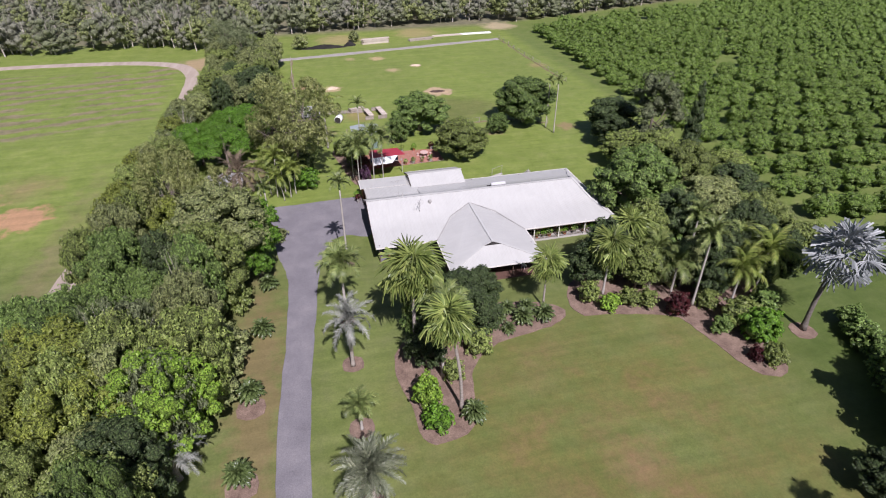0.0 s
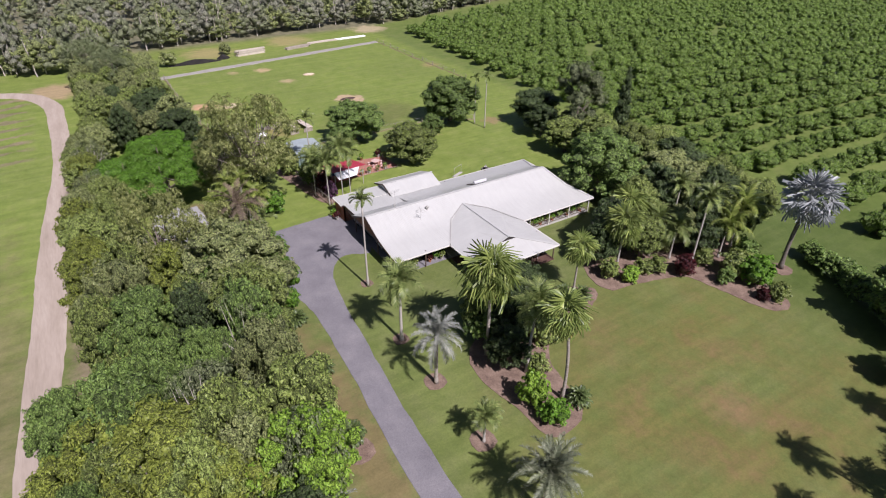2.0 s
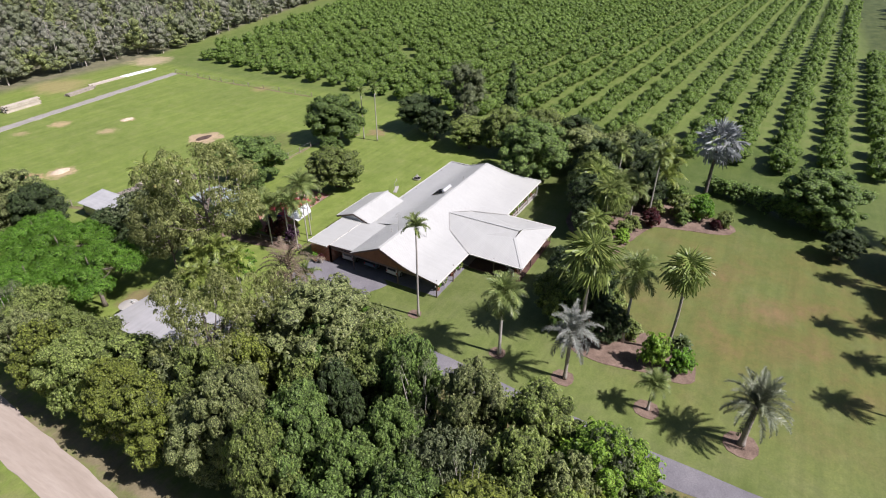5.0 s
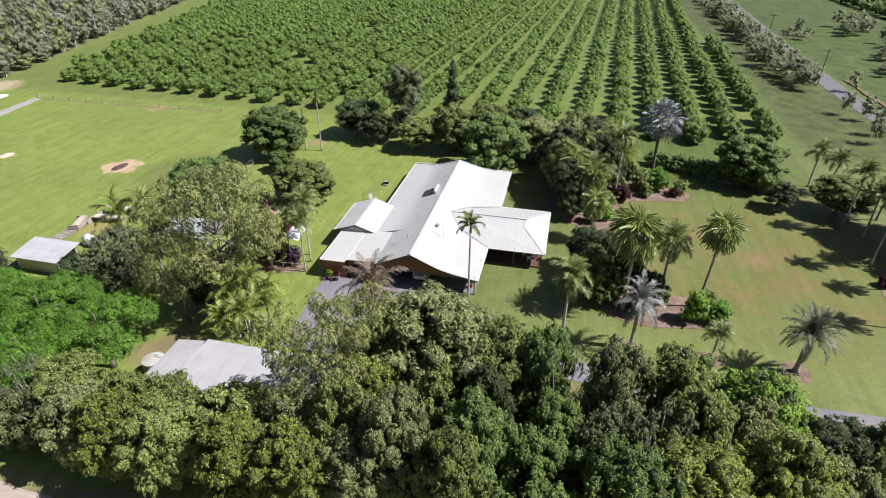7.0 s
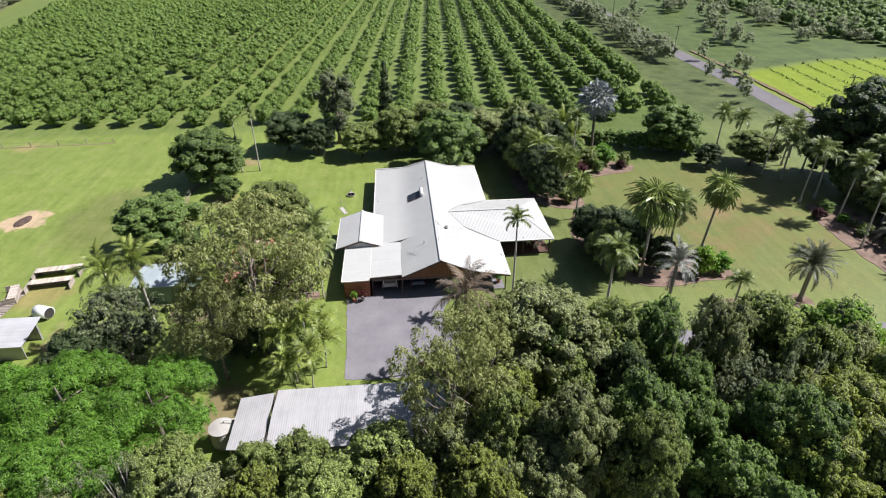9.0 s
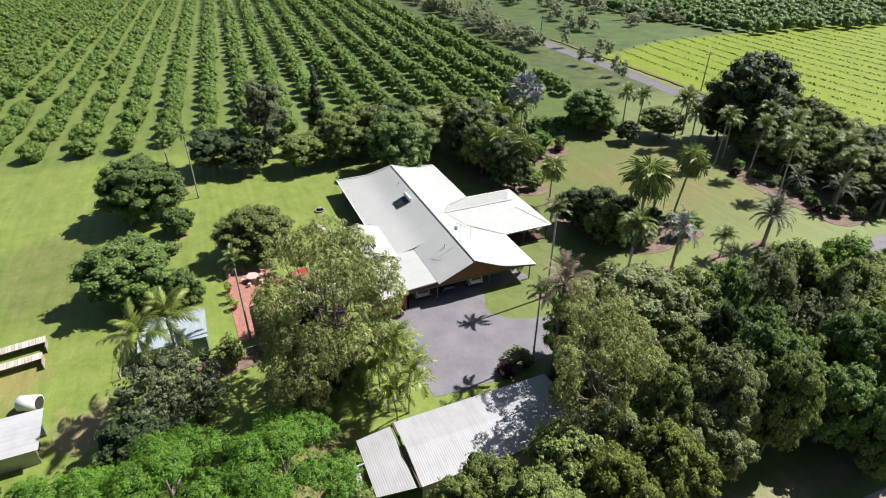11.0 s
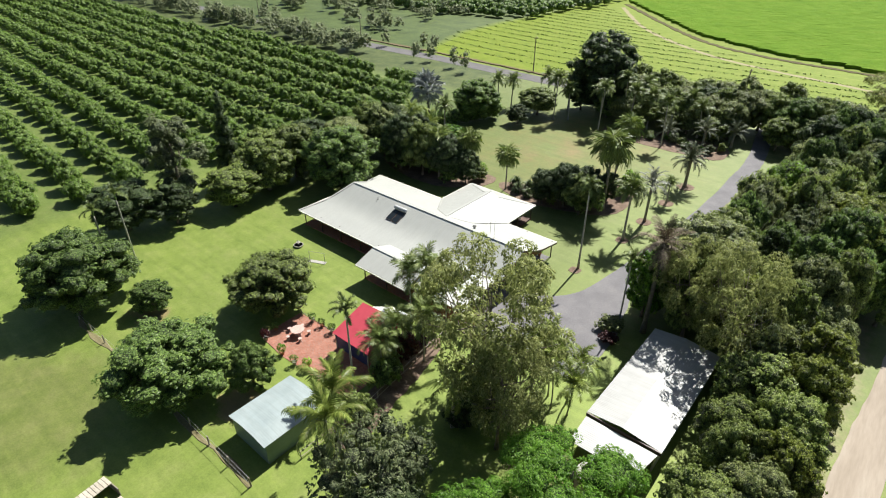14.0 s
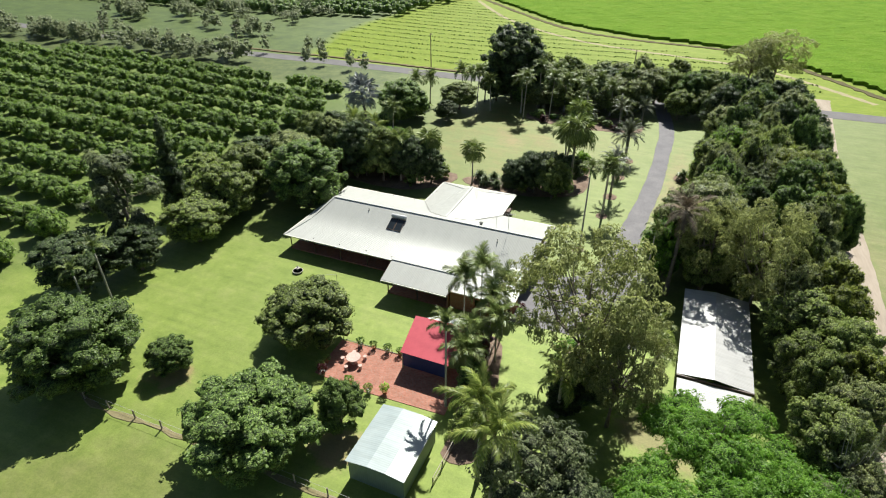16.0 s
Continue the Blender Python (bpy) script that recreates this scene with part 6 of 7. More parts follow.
PLUME = Kind(52, 4.2, 14.5, 2, LEAF_GREY, BARK, count=6000, size=(0.4, 0.13), droop=0.5, r0=0.25, lobes=plume_lobes, shrink=0.72, per=22, rad=0.5)
SHRUB = Kind(61, 1.5, 2.6, 0.1, LEAF_MID, BARK, 14, 1150, (0.26, 0.13), 0.42, 0.2, r0=0.05, limbs=4, per=12, rad=0.24, shrink=0.72)
SHRUBS = {"green": SHRUB, "yellow": SHRUB.other(LEAF_YELLOW), "bright": SHRUB.other(LEAF_BRIGHT), "red": SHRUB.other(LEAF_RED), "dark": SHRUB.other(LEAF_MANGO), "grey": SHRUB.other(LEAF_GREY), "olive": SHRUB.other(LEAF_OLIVE)}
tint = random.Random(5)
ROUND = [k.other(LEAF_MID) for k in MANGO]
SHRUBS["purple"] = SHRUB.other(LEAF_PURPLE)

LABELS = {"round": "round bushy mid-green tree in the garden", "mango": "dense round dark green mango tree on the lawn", "broad": "leafy mid-green tree in the tree belt", "olive": "olive-green bushy tree in the tree belt", "bright": "fresh bright green tree beside the court",
          "yellow": "yellow-green tree in the tree belt", "dark": "dark green shade tree beside the garden", "gum": "tall gum tree with drooping olive leaves", "grey": "grey-green thin-leaved tree beside the garden", "fern": "wide flat feathery bright green tree", "cone": "tall narrow dark conifer", "plume": "tall grey plumed tree behind the house",
          "lime": "yellowish olive-green tree in the tree belt", "bare": "half-bare tree with pale branches and thin foliage"}
KINDS = {"round": ROUND, "mango": MANGO, "broad": BROAD, "olive": OLIVE, "bright": BRIGHT, "yellow": YELLOW, "dark": DARKT, "gum": GUM, "grey": GREYT, "fern": [FERN], "cone": [CONE], "plume": [PLUME], "lime": LIME, "bare": BARE}


def tree(kind, x, y, h, r, pick=None, group=""):
    ks = KINDS[kind]
    k = ks[tint.randrange(len(ks)) if pick is None else pick]
    nm = {"mango": "mango_tree", "gum": "gum_tree", "cone": "conifer"}.get(kind, "tree")
    return k.plant(nm, x, y, h, r, tint.uniform(0, 360), LABELS[kind], "tree", group)


# trees of the garden and behind the house
for row in (("mango", 37.8, -5.2, 10.2, 6.2), ("mango", 36.4, 35.6, 8.8, 6.2), ("mango", 29.4, 31.2, 3.6, 2.4), ("round", 19.2, 21.6, 6.6, 5.0), ("mango", 14.8, 36.0, 7.2, 5.8), ("mango", 9.6, 30.8, 5.2, 2.3),
            ("broad", 45.5, 10.4, 6.4, 4.5), ("dark", 50.2, 24.6, 7.4, 5.0), ("plume", 52.4, 15.0, 14.0, 5.4), ("cone", 53.6, 5.6, 15.4, 2.4), ("round", 47.5, -3.0, 9.0, 4.8),
            ("olive", 44.5, -12.0, 8.4, 4.6), ("round", 46.5, 3.4, 8.6, 4.8), ("dark", 51.0, -9.0, 8.0, 4.4), ("olive", 50.0, -17.0, 6.5, 3.8), ("broad", 55, -2, 7.0, 3.8), ("dark", 47.0, 19.0, 6.0, 3.6)):
    tree(*row)
for row in (("gum", -8.9, 18.2, 17.0, 6.9), ("gum", -12.4, 21.4, 12.5, 3.8), ("grey", -8.4, 32.0, 8.4, 4.6, 1), ("dark", -12.5, 34.0, 6.5, 3.6), ("dark", -9.2, 19.6, 5.2, 2.7), ("dark", -8.2, 21.0, 2.6, 1.8), ("fern", -20.4, 24.6, 7.4, 6.0), ("fern", -19.6, 32.0, 7.6, 6.4), ("fern", -25.2, 29.0, 7.2, 5.6), ("fern", -18.6, 38.6, 7.2, 5.0),
            ("bright", -14.3, -4.4, 8.6, 2.9), ("bright", -14.6, -9.2, 8.2, 2.7), ("olive", -18.0, -8.2, 12.6, 6.0, 0), ("dark", 25.2, -71.4, 16.8, 8.0), ("dark", 22.0, -68.6, 7.4, 4.0), ("dark", 28.4, -68.8, 8.0, 4.2), ("mango", 42.9, -48.0, 8.4, 5.8), ("broad", 34.0, -59.0, 6.2, 4.4), ("dark", 34.0, -51.0, 4.2, 2.6), ("gum", -24.2, 0.2, 14.5, 4.6), ("gum", -19.4, -2.6, 12.6, 4.0)):
    tree(*row)

# the belt between the drive and the dirt road
belt = random.Random(17)


def belt_kind(x, y):
    """The sorts of tree that stand together along the belt."""
    if y < -36:
        return ["mango", "dark", "broad", "mango", "olive"]
    if y < -22:
        return ["olive", "olive", "grey", "olive", "broad"] if x > -25.5 else ["lime", "lime", "broad", "mango"]
    if y < -9:
        return ["mango", "mango", "dark", "mango", "broad"] if x < -22 else ["broad", "broad", "mango"]
    if y < 3:
        return ["broad", "olive", "lime", "broad"]
    if y < 46:
        return ["broad", "olive", "broad", "lime", "bare"]
    return ["broad", "olive", "dark", "olive"]


for col, x0 in enumerate((-31.2, -27.6, -23.6, -19.6)):
    y = -80.0 + col * 1.6
    while y < 96:
        x = x0 + belt.uniform(-1.2, 1.2)
        yy = y + belt.uniform(-1.0, 1.0)
        y += belt.uniform(4.2, 5.8)
        if yy > -1.5 and (x > -26.4 and yy < 23 or x > -29.4 and 23 <= yy < 46):
            continue
        if x > -21.5 and yy < -36:
            x -= 1.8
        if yy > 46:
            x += 5.0
        elif yy > 22:
            x += 2.4
        elif yy > -21:
            x = max(x, -31.2)
        kind = belt.choice(belt_kind(x, yy))
        if yy < -48:
            h = belt.uniform(7.8, 12.0)
        elif yy < -12 and x > -22:
            h = belt.uniform(10.6, 13.0)
        elif yy < -8:
            h = belt.uniform(8.6, 12.4)
        elif yy < 0:
            h = belt.uniform(9.0, 11.5)
        elif yy < 26:
            h = belt.uniform(7.8, 9.2) if x > -29.5 else belt.uniform(8.6, 9.8)
        else:
            h = belt.uniform(7.0, 8.8)
        tree(kind, x, yy, h, belt.uniform(2.4, 3.9 if x > -29 or yy < -21 else 3.4), 1 if kind == "grey" else None, "belt trees")
yy = -80.0
while yy < -19:
    tree(belt.choice(belt_kind(-35, yy)), -34.6 + belt.uniform(-0.5, 0.5), yy, belt.uniform(7.5, 9.5), belt.uniform(2.6, 3.3), group="belt trees")
    yy += belt.uniform(4.4, 5.8)
for yy in range(24, 48, 4):
    tree(belt.choice(["olive", "broad", "olive", "lime"]), -30.2 + belt.uniform(-0.4, 0.4), yy + belt.uniform(-0.6, 0.6), belt.uniform(6.2, 7.4), belt.uniform(2.4, 2.9), group="belt trees")
for row in (("yellow", -20.6, -33.6, 11.0, 4.2), ("lime", -28.4, -28.4, 11.2, 4.5), ("lime", -31.0, -24.6, 10.2, 3.8), ("lime", -26.6, -33.4, 11.2, 4.2), ("grey", -25.0, 95.0, 12, 5.0, 0), ("grey", -20.5, 82.0, 12, 4.5, 0), ("dark", -16.5, 60, 8, 4.2),
            ("bare", -30.4, -1.6, 9.0, 3.4), ("bare", -27.0, 0.6, 9.6, 3.8), ("bare", -31.2, 9.6, 7.6, 2.8), ("bare", -30.8, 3.0, 8.0, 2.9), ("bare", -20.4, -18.6, 11.6, 3.2), ("bare", -29.8, 16.4, 8.0, 3.4), ("bare", -26.0, -26.0, 12.0, 3.0)):
    tree(*row, group="belt trees")

# trees and palms closing the front of the garden
front = random.Random(23)
for row, (y0, lo, hi) in enumerate(((-67.5, 4.5, 6.5), (-71.5, 6.0, 8.4), (-76.0, 7.2, 10.0), (-81.0, 7.5, 10.5))):
    for i in range(12):
        x = -23 + i * 4.5 + (row % 2) * 2.2 + front.uniform(-1, 1)
        y = y0 + front.uniform(-1.4, 1.4)
        if -12.5 < x < -5 and y > -74 or math.hypot(x - 25, y + 71) < 5 or (row == 0 and (x > 24 or x < -4)):
            continue
        tree(front.choice(["broad", "dark", "olive", "mango", "broad", "olive"]), x, y, front.uniform(lo, hi), front.uniform(2.6, 3.8) if row < 2 else front.uniform(3.4, 4.6), group="front boundary trees")
for kind, x, y, h, r in (("dark", 6.6, -23.0, 6.0, 2.6), ("broad", 3.4, -22.0, 5.4, 2.4), ("dark", 9.6, -21.4, 5.0, 2.2), ("dark", 27.0, -18.4, 6.4, 3.0), ("broad", 31.4, -17.6, 7.0, 3.2), ("dark", 36.2, -17.0, 7.4, 3.4), ("olive", 41.4, -18.6, 7.0, 3.2), ("dark", 38.8, -23.4, 6.4, 2.8), ("dark", 44.6, -24.6, 6.0, 2.8), ("olive", 34.4, -22.6, 5.2, 2.2), ("dark", 23.4, -19.6, 4.6, 2.2), ("broad", 29.0, -21.6, 5.2, 2.4), ("dark", 42.6, -21.4, 7.4, 3.4), ("broad", 45.4, -19.4, 7.6, 3.4), ("dark", 36.4, -25.2, 5.0, 2.2), ("broad", 48.4, -24.0, 6.0, 3.0), ("dark", 8.2, -25.4, 5.0, 2.2), ("dark", 4.4, -25.8, 5.4, 2.3), ("dark", 2.0, -28.4, 4.2, 2.0)):
    tree(kind, x, y, h * (1.3 if x > 22 else 1.2), r * 1.12, group="trees of the garden beds")
tree("gum", -33, -106, 13.5, 7.5, 0)
tree("gum", -27, -101, 12.5, 6.5, 1)

# hedge by the orchard side of the lawn
for i in range(9):
    t = i / 8
    SHRUBS["dark"].plant("hedge_shrub", 48.2 - 7.2 * t + front.uniform(-0.3, 0.3), -33.5 - 17 * t, 2.4 + 1.2 * t, 1.7 + 0.5 * t, 40 * i, "clipped dark green hedge shrub beside the lawn", "shrub", "hedge")

# shrubs of the beds
for kind, x, y, h, r in (("yellow", 0.9, -33.6, 3.8, 1.5), ("bright", 1.3, -36.2, 2.6, 1.4), ("green", 4.2, -30.6, 2.2, 1.2), ("yellow", 24.1, -24.6, 2.0, 1.2), ("green", 26.6, -24.2, 2.0, 1.3), ("green", 28.6, -24.9, 2.1, 1.3),
                         ("red", 31.1, -27.0, 2.6, 1.5), ("green", 35.0, -26.8, 2.4, 1.4), ("dark", 33.8, -31.0, 2.0, 1.2), ("green", 36.6, -30.4, 3.2, 2.1), ("bright", 37.2, -32.8, 3.4, 2.3), ("red", 34.7, -35.5, 1.5, 0.9), ("green", 35.9, -36.5, 2.5, 1.2)):
    SHRUBS[kind].plant("garden_shrub", x, y, h, r, 57 * x, {"yellow": "golden-leaved garden shrub in mulch", "red": "dark red-leaved shrub in mulch"}.get(kind, "rounded green garden shrub in mulch"), "shrub", "bed shrubs")
for kind, x, y, h, r in (("green", 9.0, -22.5, 3.2, 2.0), ("dark", 5.6, -24.8, 4.6, 2.4), ("dark", 2.8, -24.2, 5.0, 2.4), ("green", 7.6, -27.6, 3.0, 1.6), ("green", 38.6, -24.0, 4.4, 2.4), ("dark", 30.5, -20.0, 4.6, 2.4), ("dark", 26.0, -18.6, 3.6, 2.0), ("dark", 35.0, -18.0, 5.0, 2.6), ("olive", 33, -21.5, 3.6, 2.0),
                         ("dark", 40.5, -21.5, 5.0, 2.6), ("green", 22.6, -22.4, 2.4, 1.4), ("dark", 40.5, -29.0, 3.0, 1.8), ("bright", -8.0, 15.2, 3.2, 2.0), ("green", -1.2, 27.0, 3.0, 1.6), ("dark", 0.4, 22.2, 3.4, 1.8), ("purple", 1.4, 15.4, 2.6, 1.1), ("red", 1.4, 18.2, 3.2, 1.5), ("olive", -17.2, -25.6, 3.6, 1.9), ("olive", -16.8, -22.6, 3.8, 2.0), ("olive", -17.4, -28.6, 3.2, 1.8), ("green", -16.6, -14.6, 3.2, 1.7), ("olive", -12.6, 0.2, 1.6, 1.5), ("red", -13.4, 2.2, 1.1, 1.0)):
    SHRUBS[kind].plant("garden_shrub", x, y, h, r, 31 * x, {"purple": "purple flowering shrub beside the patio shelter", "red": "dark red-leaved shrub beside the patio shelter"}.get(kind, "thick dark green shrub under the garden palms"), "shrub", "bed shrubs")

for x, y, h, r in ((-6.0, 110.6, 3.6, 2.4), (10.5, 116.5, 3.0, 1.8)):
    SHRUBS["olive"].plant("paddock_shrub", x, y, h, r, 40 * x, "rough olive shrub in long grass", "shrub", "paddock shrubs")

# ---- palms ----
F_QUEEN = [feather("frond", 2.3, 34, 0.66, 0.062, a, FROND, 0.35, 0.4) for a in (1.1, 1.5)]
F_FOX = [feather("frond", 1.9, 38, 0.42, 0.065, a, FROND, 0.5, 0.25) for a in (1.3, 1.7)]
F_DATE = [feather("frond", 3.0, 36, 0.5, 0.055, a, FROND_GREY, 0.5, 0.3) for a in (1.2, 1.7)]
F_DATE2 = [feather("frond", 3.3, 48, 0.5, 0.05, a, leafy("date_frond", [(0.11, 0.135, 0.075), (0.17, 0.19, 0.12), (0.25, 0.26, 0.18)], 0.45, 0.15), 0.55, 0.2) for a in (1.0, 1.4)]
F_COCO = [feather("frond", 3.7, 34, 0.72, 0.085, a, FROND_GOLD, 0.2, 0.5, 0.3) for a in (1.1, 1.5)]
F_DEAD = [feather("frond", 2.6, 26, 0.5, 0.05, a, FROND_DEAD, 0.3, 0.4) for a in (0.8, 1.2)]
F_FAN = [fan("frond", 1.2, 1.3, 18, 2.4, d, FROND_FAN) for d in (0.4, 0.8, 1.2)]
F_FANG = [fan("frond", 1.0, 1.15, 16, 2.3, d, FROND_FAN) for d in (0.4, 0.8, 1.2)]
F_DRY = fan("frond", 1.0, 1.0, 13, 1.7, 0.9, FROND_YELLOW)
F_BIS = [fan("frond", 1.7, 1.25, 13, 2.2, d, FROND_BLUE) for d in (0.05, 0.3, 0.6)]
F_GOLD = [feather("frond", 2.2, 24, 0.5, 0.07, a, FROND_GOLD, 0.4, 0.35) for a in (1.2, 1.7)]
F_CYC = [feather("frond", 1.2, 26, 0.24, 0.05, a, FROND_DARK, 0.35, 0.15) for a in (1.2, 1.7)]

palm("foxtail_palm", -3.9, -8.6, 10.9, 2, F_FOX, "slender palm with a pale ringed trunk on the lawn", 15, (0.16, 0.11), shaft=0.9, lo=-25, hi=70)
palm("feather_palm", -5.1, -19.3, 7.2, 2, F_QUEEN, "feather palm with a grey trunk on the lawn", 26, (0.22, 0.15), shaft=0.7, lo=-45, size=1.2)
palm("date_palm", -5.2, -26.5, 6.0, 3, F_DATE, "silvery date palm with arching grey fronds on the lawn", 24, (0.22, 0.24), PALMBARK, lo=-50, hi=82, size=1.1)
palm("fan_palm", 1.3, -25.9, 10.4, 3, F_FAN, "tall fan palm with yellowing lower fronds", 30, (0.24, 0.2), PALMBARK, lo=-60, hi=80, size=1.4, skirt=F_DRY)
palm("feather_palm", 3.2, -30.1, 8.6, 2, F_QUEEN, "leaning feather palm over the garden bed", 26, (0.2, 0.15), lo=-55, size=1.2, bend=0.5)
palm("fan_palm", 3.9, -34.5, 10.9, 2.3, F_FANG, "tall fan palm at the tip of the garden bed", 27, (0.2, 0.16), PALMBARK, lo=-65, hi=78, size=1.22, bend=-1.3, skirt=F_DRY)
palm("feather_palm", -5.3, -34.6, 3.1, 1.7, F_QUEEN, "young feather palm in a ring of mulch", 20, (0.16, 0.12), lo=-20, size=0.8)
palm("date_palm", -5.3, -42.6, 4.8, 3.4, F_DATE2, "broad date palm with dense grey-green fronds", 46, (0.32, 0.3), PALMBARK, lo=-42, hi=84)
palm("fan_palm", 17.0, -22.2, 6.0, 2, F_FANG, "small fan palm at the corner of the house", 28, (0.15, 0.12), PALMBARK, lo=-60, hi=75, size=1.05)
palm("bismarck_palm", 42.9, -32.8, 9.6, 4.7, F_BIS, "silver-blue fan palm with a stout grey trunk", 48, (0.32, 0.27), DARKPALM, lo=-55, hi=84, size=1.3, bend=0.9)
for x, y, h, kind, s in ((24.7, -21.8, 6.6, "fan", 0.9), (28.7, -18.8, 6.8, "fan", 1.0), (32.4, -23.8, 4.6, "queen", 1.0), (36.6, -20.2, 7.6, "fox", 1.1), (33.7, -26.2, 9.0, "fox", 1.15), (41.9, -26.2, 6.0, "coco", 0.95), (38.2, -27.0, 5.0, "coco", 0.85), (30.6, -22.0, 5.4, "queen", 1.0), (40.4, -23.4, 6.2, "queen", 1.1)):
    fr = {"fan": F_FAN, "queen": F_QUEEN, "fox": F_FOX, "coco": F_COCO}[kind]
    palm("fan_palm" if kind == "fan" else "feather_palm", x, y, h, 2, fr, "fan palm in the eastern garden bed" if kind == "fan" else "feather palm in the eastern garden bed", 32 if kind == "fan" else 20, (0.18, 0.12), RINGBARK, lo=-50, hi=75, size=s * 1.2, shaft=0.7 if kind == "fox" else 0)
for x, y, h in ((44.4, -58.4, 5.6), (42.0, -60.4, 5.4), (33.4, -64.6, 6.2), (36.8, -68.2, 6.0), (30.5, -66.5, 6.6), (17.5, -67.5, 8.6), (14.6, -70.0, 7.6), (20.2, -61.8, 7.0), (11.4, -66.2, 6.6), (5.0, -70.5, 6.4), (1.4, -67.6, 5.8), (27.0, -60.5, 6.0)):
    palm("feather_palm", x, y, h, 2.6, F_QUEEN, "feather palm along the front boundary", 22, (0.2, 0.14), lo=-40, size=1.15, shaft=0.5, bend=0.3, turn=x * 40)
for x, y, h in ((18.6, -58.2, 8.5), (13.4, -60.8, 8.2), (5.0, -58.0, 8.2), (29.6, -58.6, 8.4)):
    palm("feather_palm", x, y, h, 2.4, F_QUEEN, "slender feather palm in the boundary bed", 22, (0.15, 0.11), lo=-40, size=1.05, shaft=0.6, bend=0.4, turn=x * 67)
for i in range(16):
    SHRUBS[("green", "grey", "bright", "red", "dark")[i % 5]].plant("garden_shrub", -5 + i * 1.45 + front.uniform(-0.4, 0.4), -60.5 + front.uniform(-3, 2.6), front.uniform(0.8, 2.0), front.uniform(0.6, 1.2), 33 * i, "low mixed shrub in the boundary bed", "shrub", "bed shrubs")
for x, y, h in ((-1.5, -62.0, 3.6), (5.6, -62.6, 2.0), (-5.6, -66.5, 3.0)):
    palm("date_palm", x, y, h, 3, F_DATE2, "low date palm near the gate", 20, (0.3, 0.28), PALMBARK, lo=-35, hi=80, size=0.95)
palm("date_palm", -20.4, -36.0, 2.6, 3, F_DATE, "low silvery date palm under the belt trees", 24, (0.3, 0.28), PALMBARK, lo=-40, hi=80, size=1.1)
# back garden
palm("coconut_palm", -3.6, 31.2, 8.0, 3.4, F_COCO, "coconut palm with long arching fronds by the shed", 15, (0.2, 0.15), lo=-35, hi=86, shaft=0.6)
palm("coconut_palm", -5.4, 33.4, 8.6, 3.0, F_COCO, "coconut palm behind the garden shed", 13, (0.2, 0.15), lo=-35, hi=84)
palm("foxtail_palm", 1.9, 24.9, 9.2, 2, F_FOX, "slender palm growing from the paved patio", 11, (0.13, 0.1), shaft=0.7, lo=-20, size=1.0)
for x, y, h in ((40.0, 28.2, 9.6), (39.6, 31.2, 8.8)):
    palm("foxtail_palm", x, y, h, 1.8, F_FOX, "tall slender palm by the paddock fence", 9, (0.14, 0.1), shaft=0.7, lo=-40, size=0.9)
for x, y, h in ((2.6, 13.6, 8.2), (4.2, 14.4, 7.0), (0.9, 15.4, 6.0), (-0.4, 17.4, 5.4), (1.4, 19.6, 4.6), (0.2, 13.2, 6.6), (1.2, 21.8, 4.2)):
    palm("cluster_palm", x, y, h, 2, F_QUEEN, "slender clumping palm beside the store wall", 17, (0.1, 0.08), shaft=0.6, lo=-40, size=1.15)
palm("dry_palm", -15.6, -1.8, 11.4, 2.6, F_DEAD, "dead palm with dry brown fronds beside the court", 26, (0.3, 0.24), DARKPALM, lo=-70, hi=75, size=1.3)
palm("foxtail_palm", -13.0, -1.2, 8.0, 2, F_FOX, "slender palm at the edge of the court", 9, (0.13, 0.1), shaft=0.7, lo=-30)
for i, (x, y, h) in enumerate(((-12.6, 13.2, 6.4), (-13.6, 14.4, 5.4), (-11.4, 14.6, 5.8), (-14.4, 12.8, 4.6), (-10.6, 12.6, 4.4), (-12.4, 15.8, 5.0), (-9.8, 13.8, 3.6), (-15.2, 14.2, 3.6), (-11.6, 11.8, 3.4))):
    palm("cluster_palm", x, y, h, 2, F_GOLD, "golden-green clumping palm between the shed and the court", 15, (0.09, 0.07), shaft=0.6, lo=-35, size=1.15, bend=0.5, turn=i * 70)
palm("coconut_palm", -8.0, 22.0, 5.0, 3, F_COCO, "drooping palm in the shade of the gum tree", 10, (0.2, 0.16), lo=-60, hi=60, size=0.9)


def cycad(x, y, s, seed, label="round dark green cycad on the grass"):
    top = tagged(new("cycad"), label, "cycad", "cycads")
    top.matrix_basis = pose(x, y, 0, 0, 0, seed * 50) @ Matrix.Scale(s, 4)
    part("trunk", tube(bmesh.new(), [(0, 0, 0), (0, 0, 0.3), (0, 0, 0.55)], [0.24, 0.22, 0.12], 9), PALMBARK, top)
    for i in range(56):
        child("frond", F_CYC[i % 2], top, m=pose(0, 0, 0.5, 0, 0, i * 137.5) @ pose(0, 0, 0, 0, -(84 - 98 * (i / 55) ** 0.9), 0) @ Matrix.Scale(0.85 + 0.05 * (i * 7 % 6), 4))


for i, (x, y, s) in enumerate(((-15.6, -37.3, 1.25), (-15.0, -28.4, 1.3), (-14.1, -19.3, 1.25), (-13.6, -10.9, 1.15), (4.8, -35.7, 1.2), (11.2, -23.4, 0.9), (11.7, -25.4, 0.8), (13.8, -24.2, 1.2), (16.3, -24.2, 1.2), (14.8, -22.6, 1.1), (12.6, -22.2, 1.0))):
    cycad(x, y, s, i)

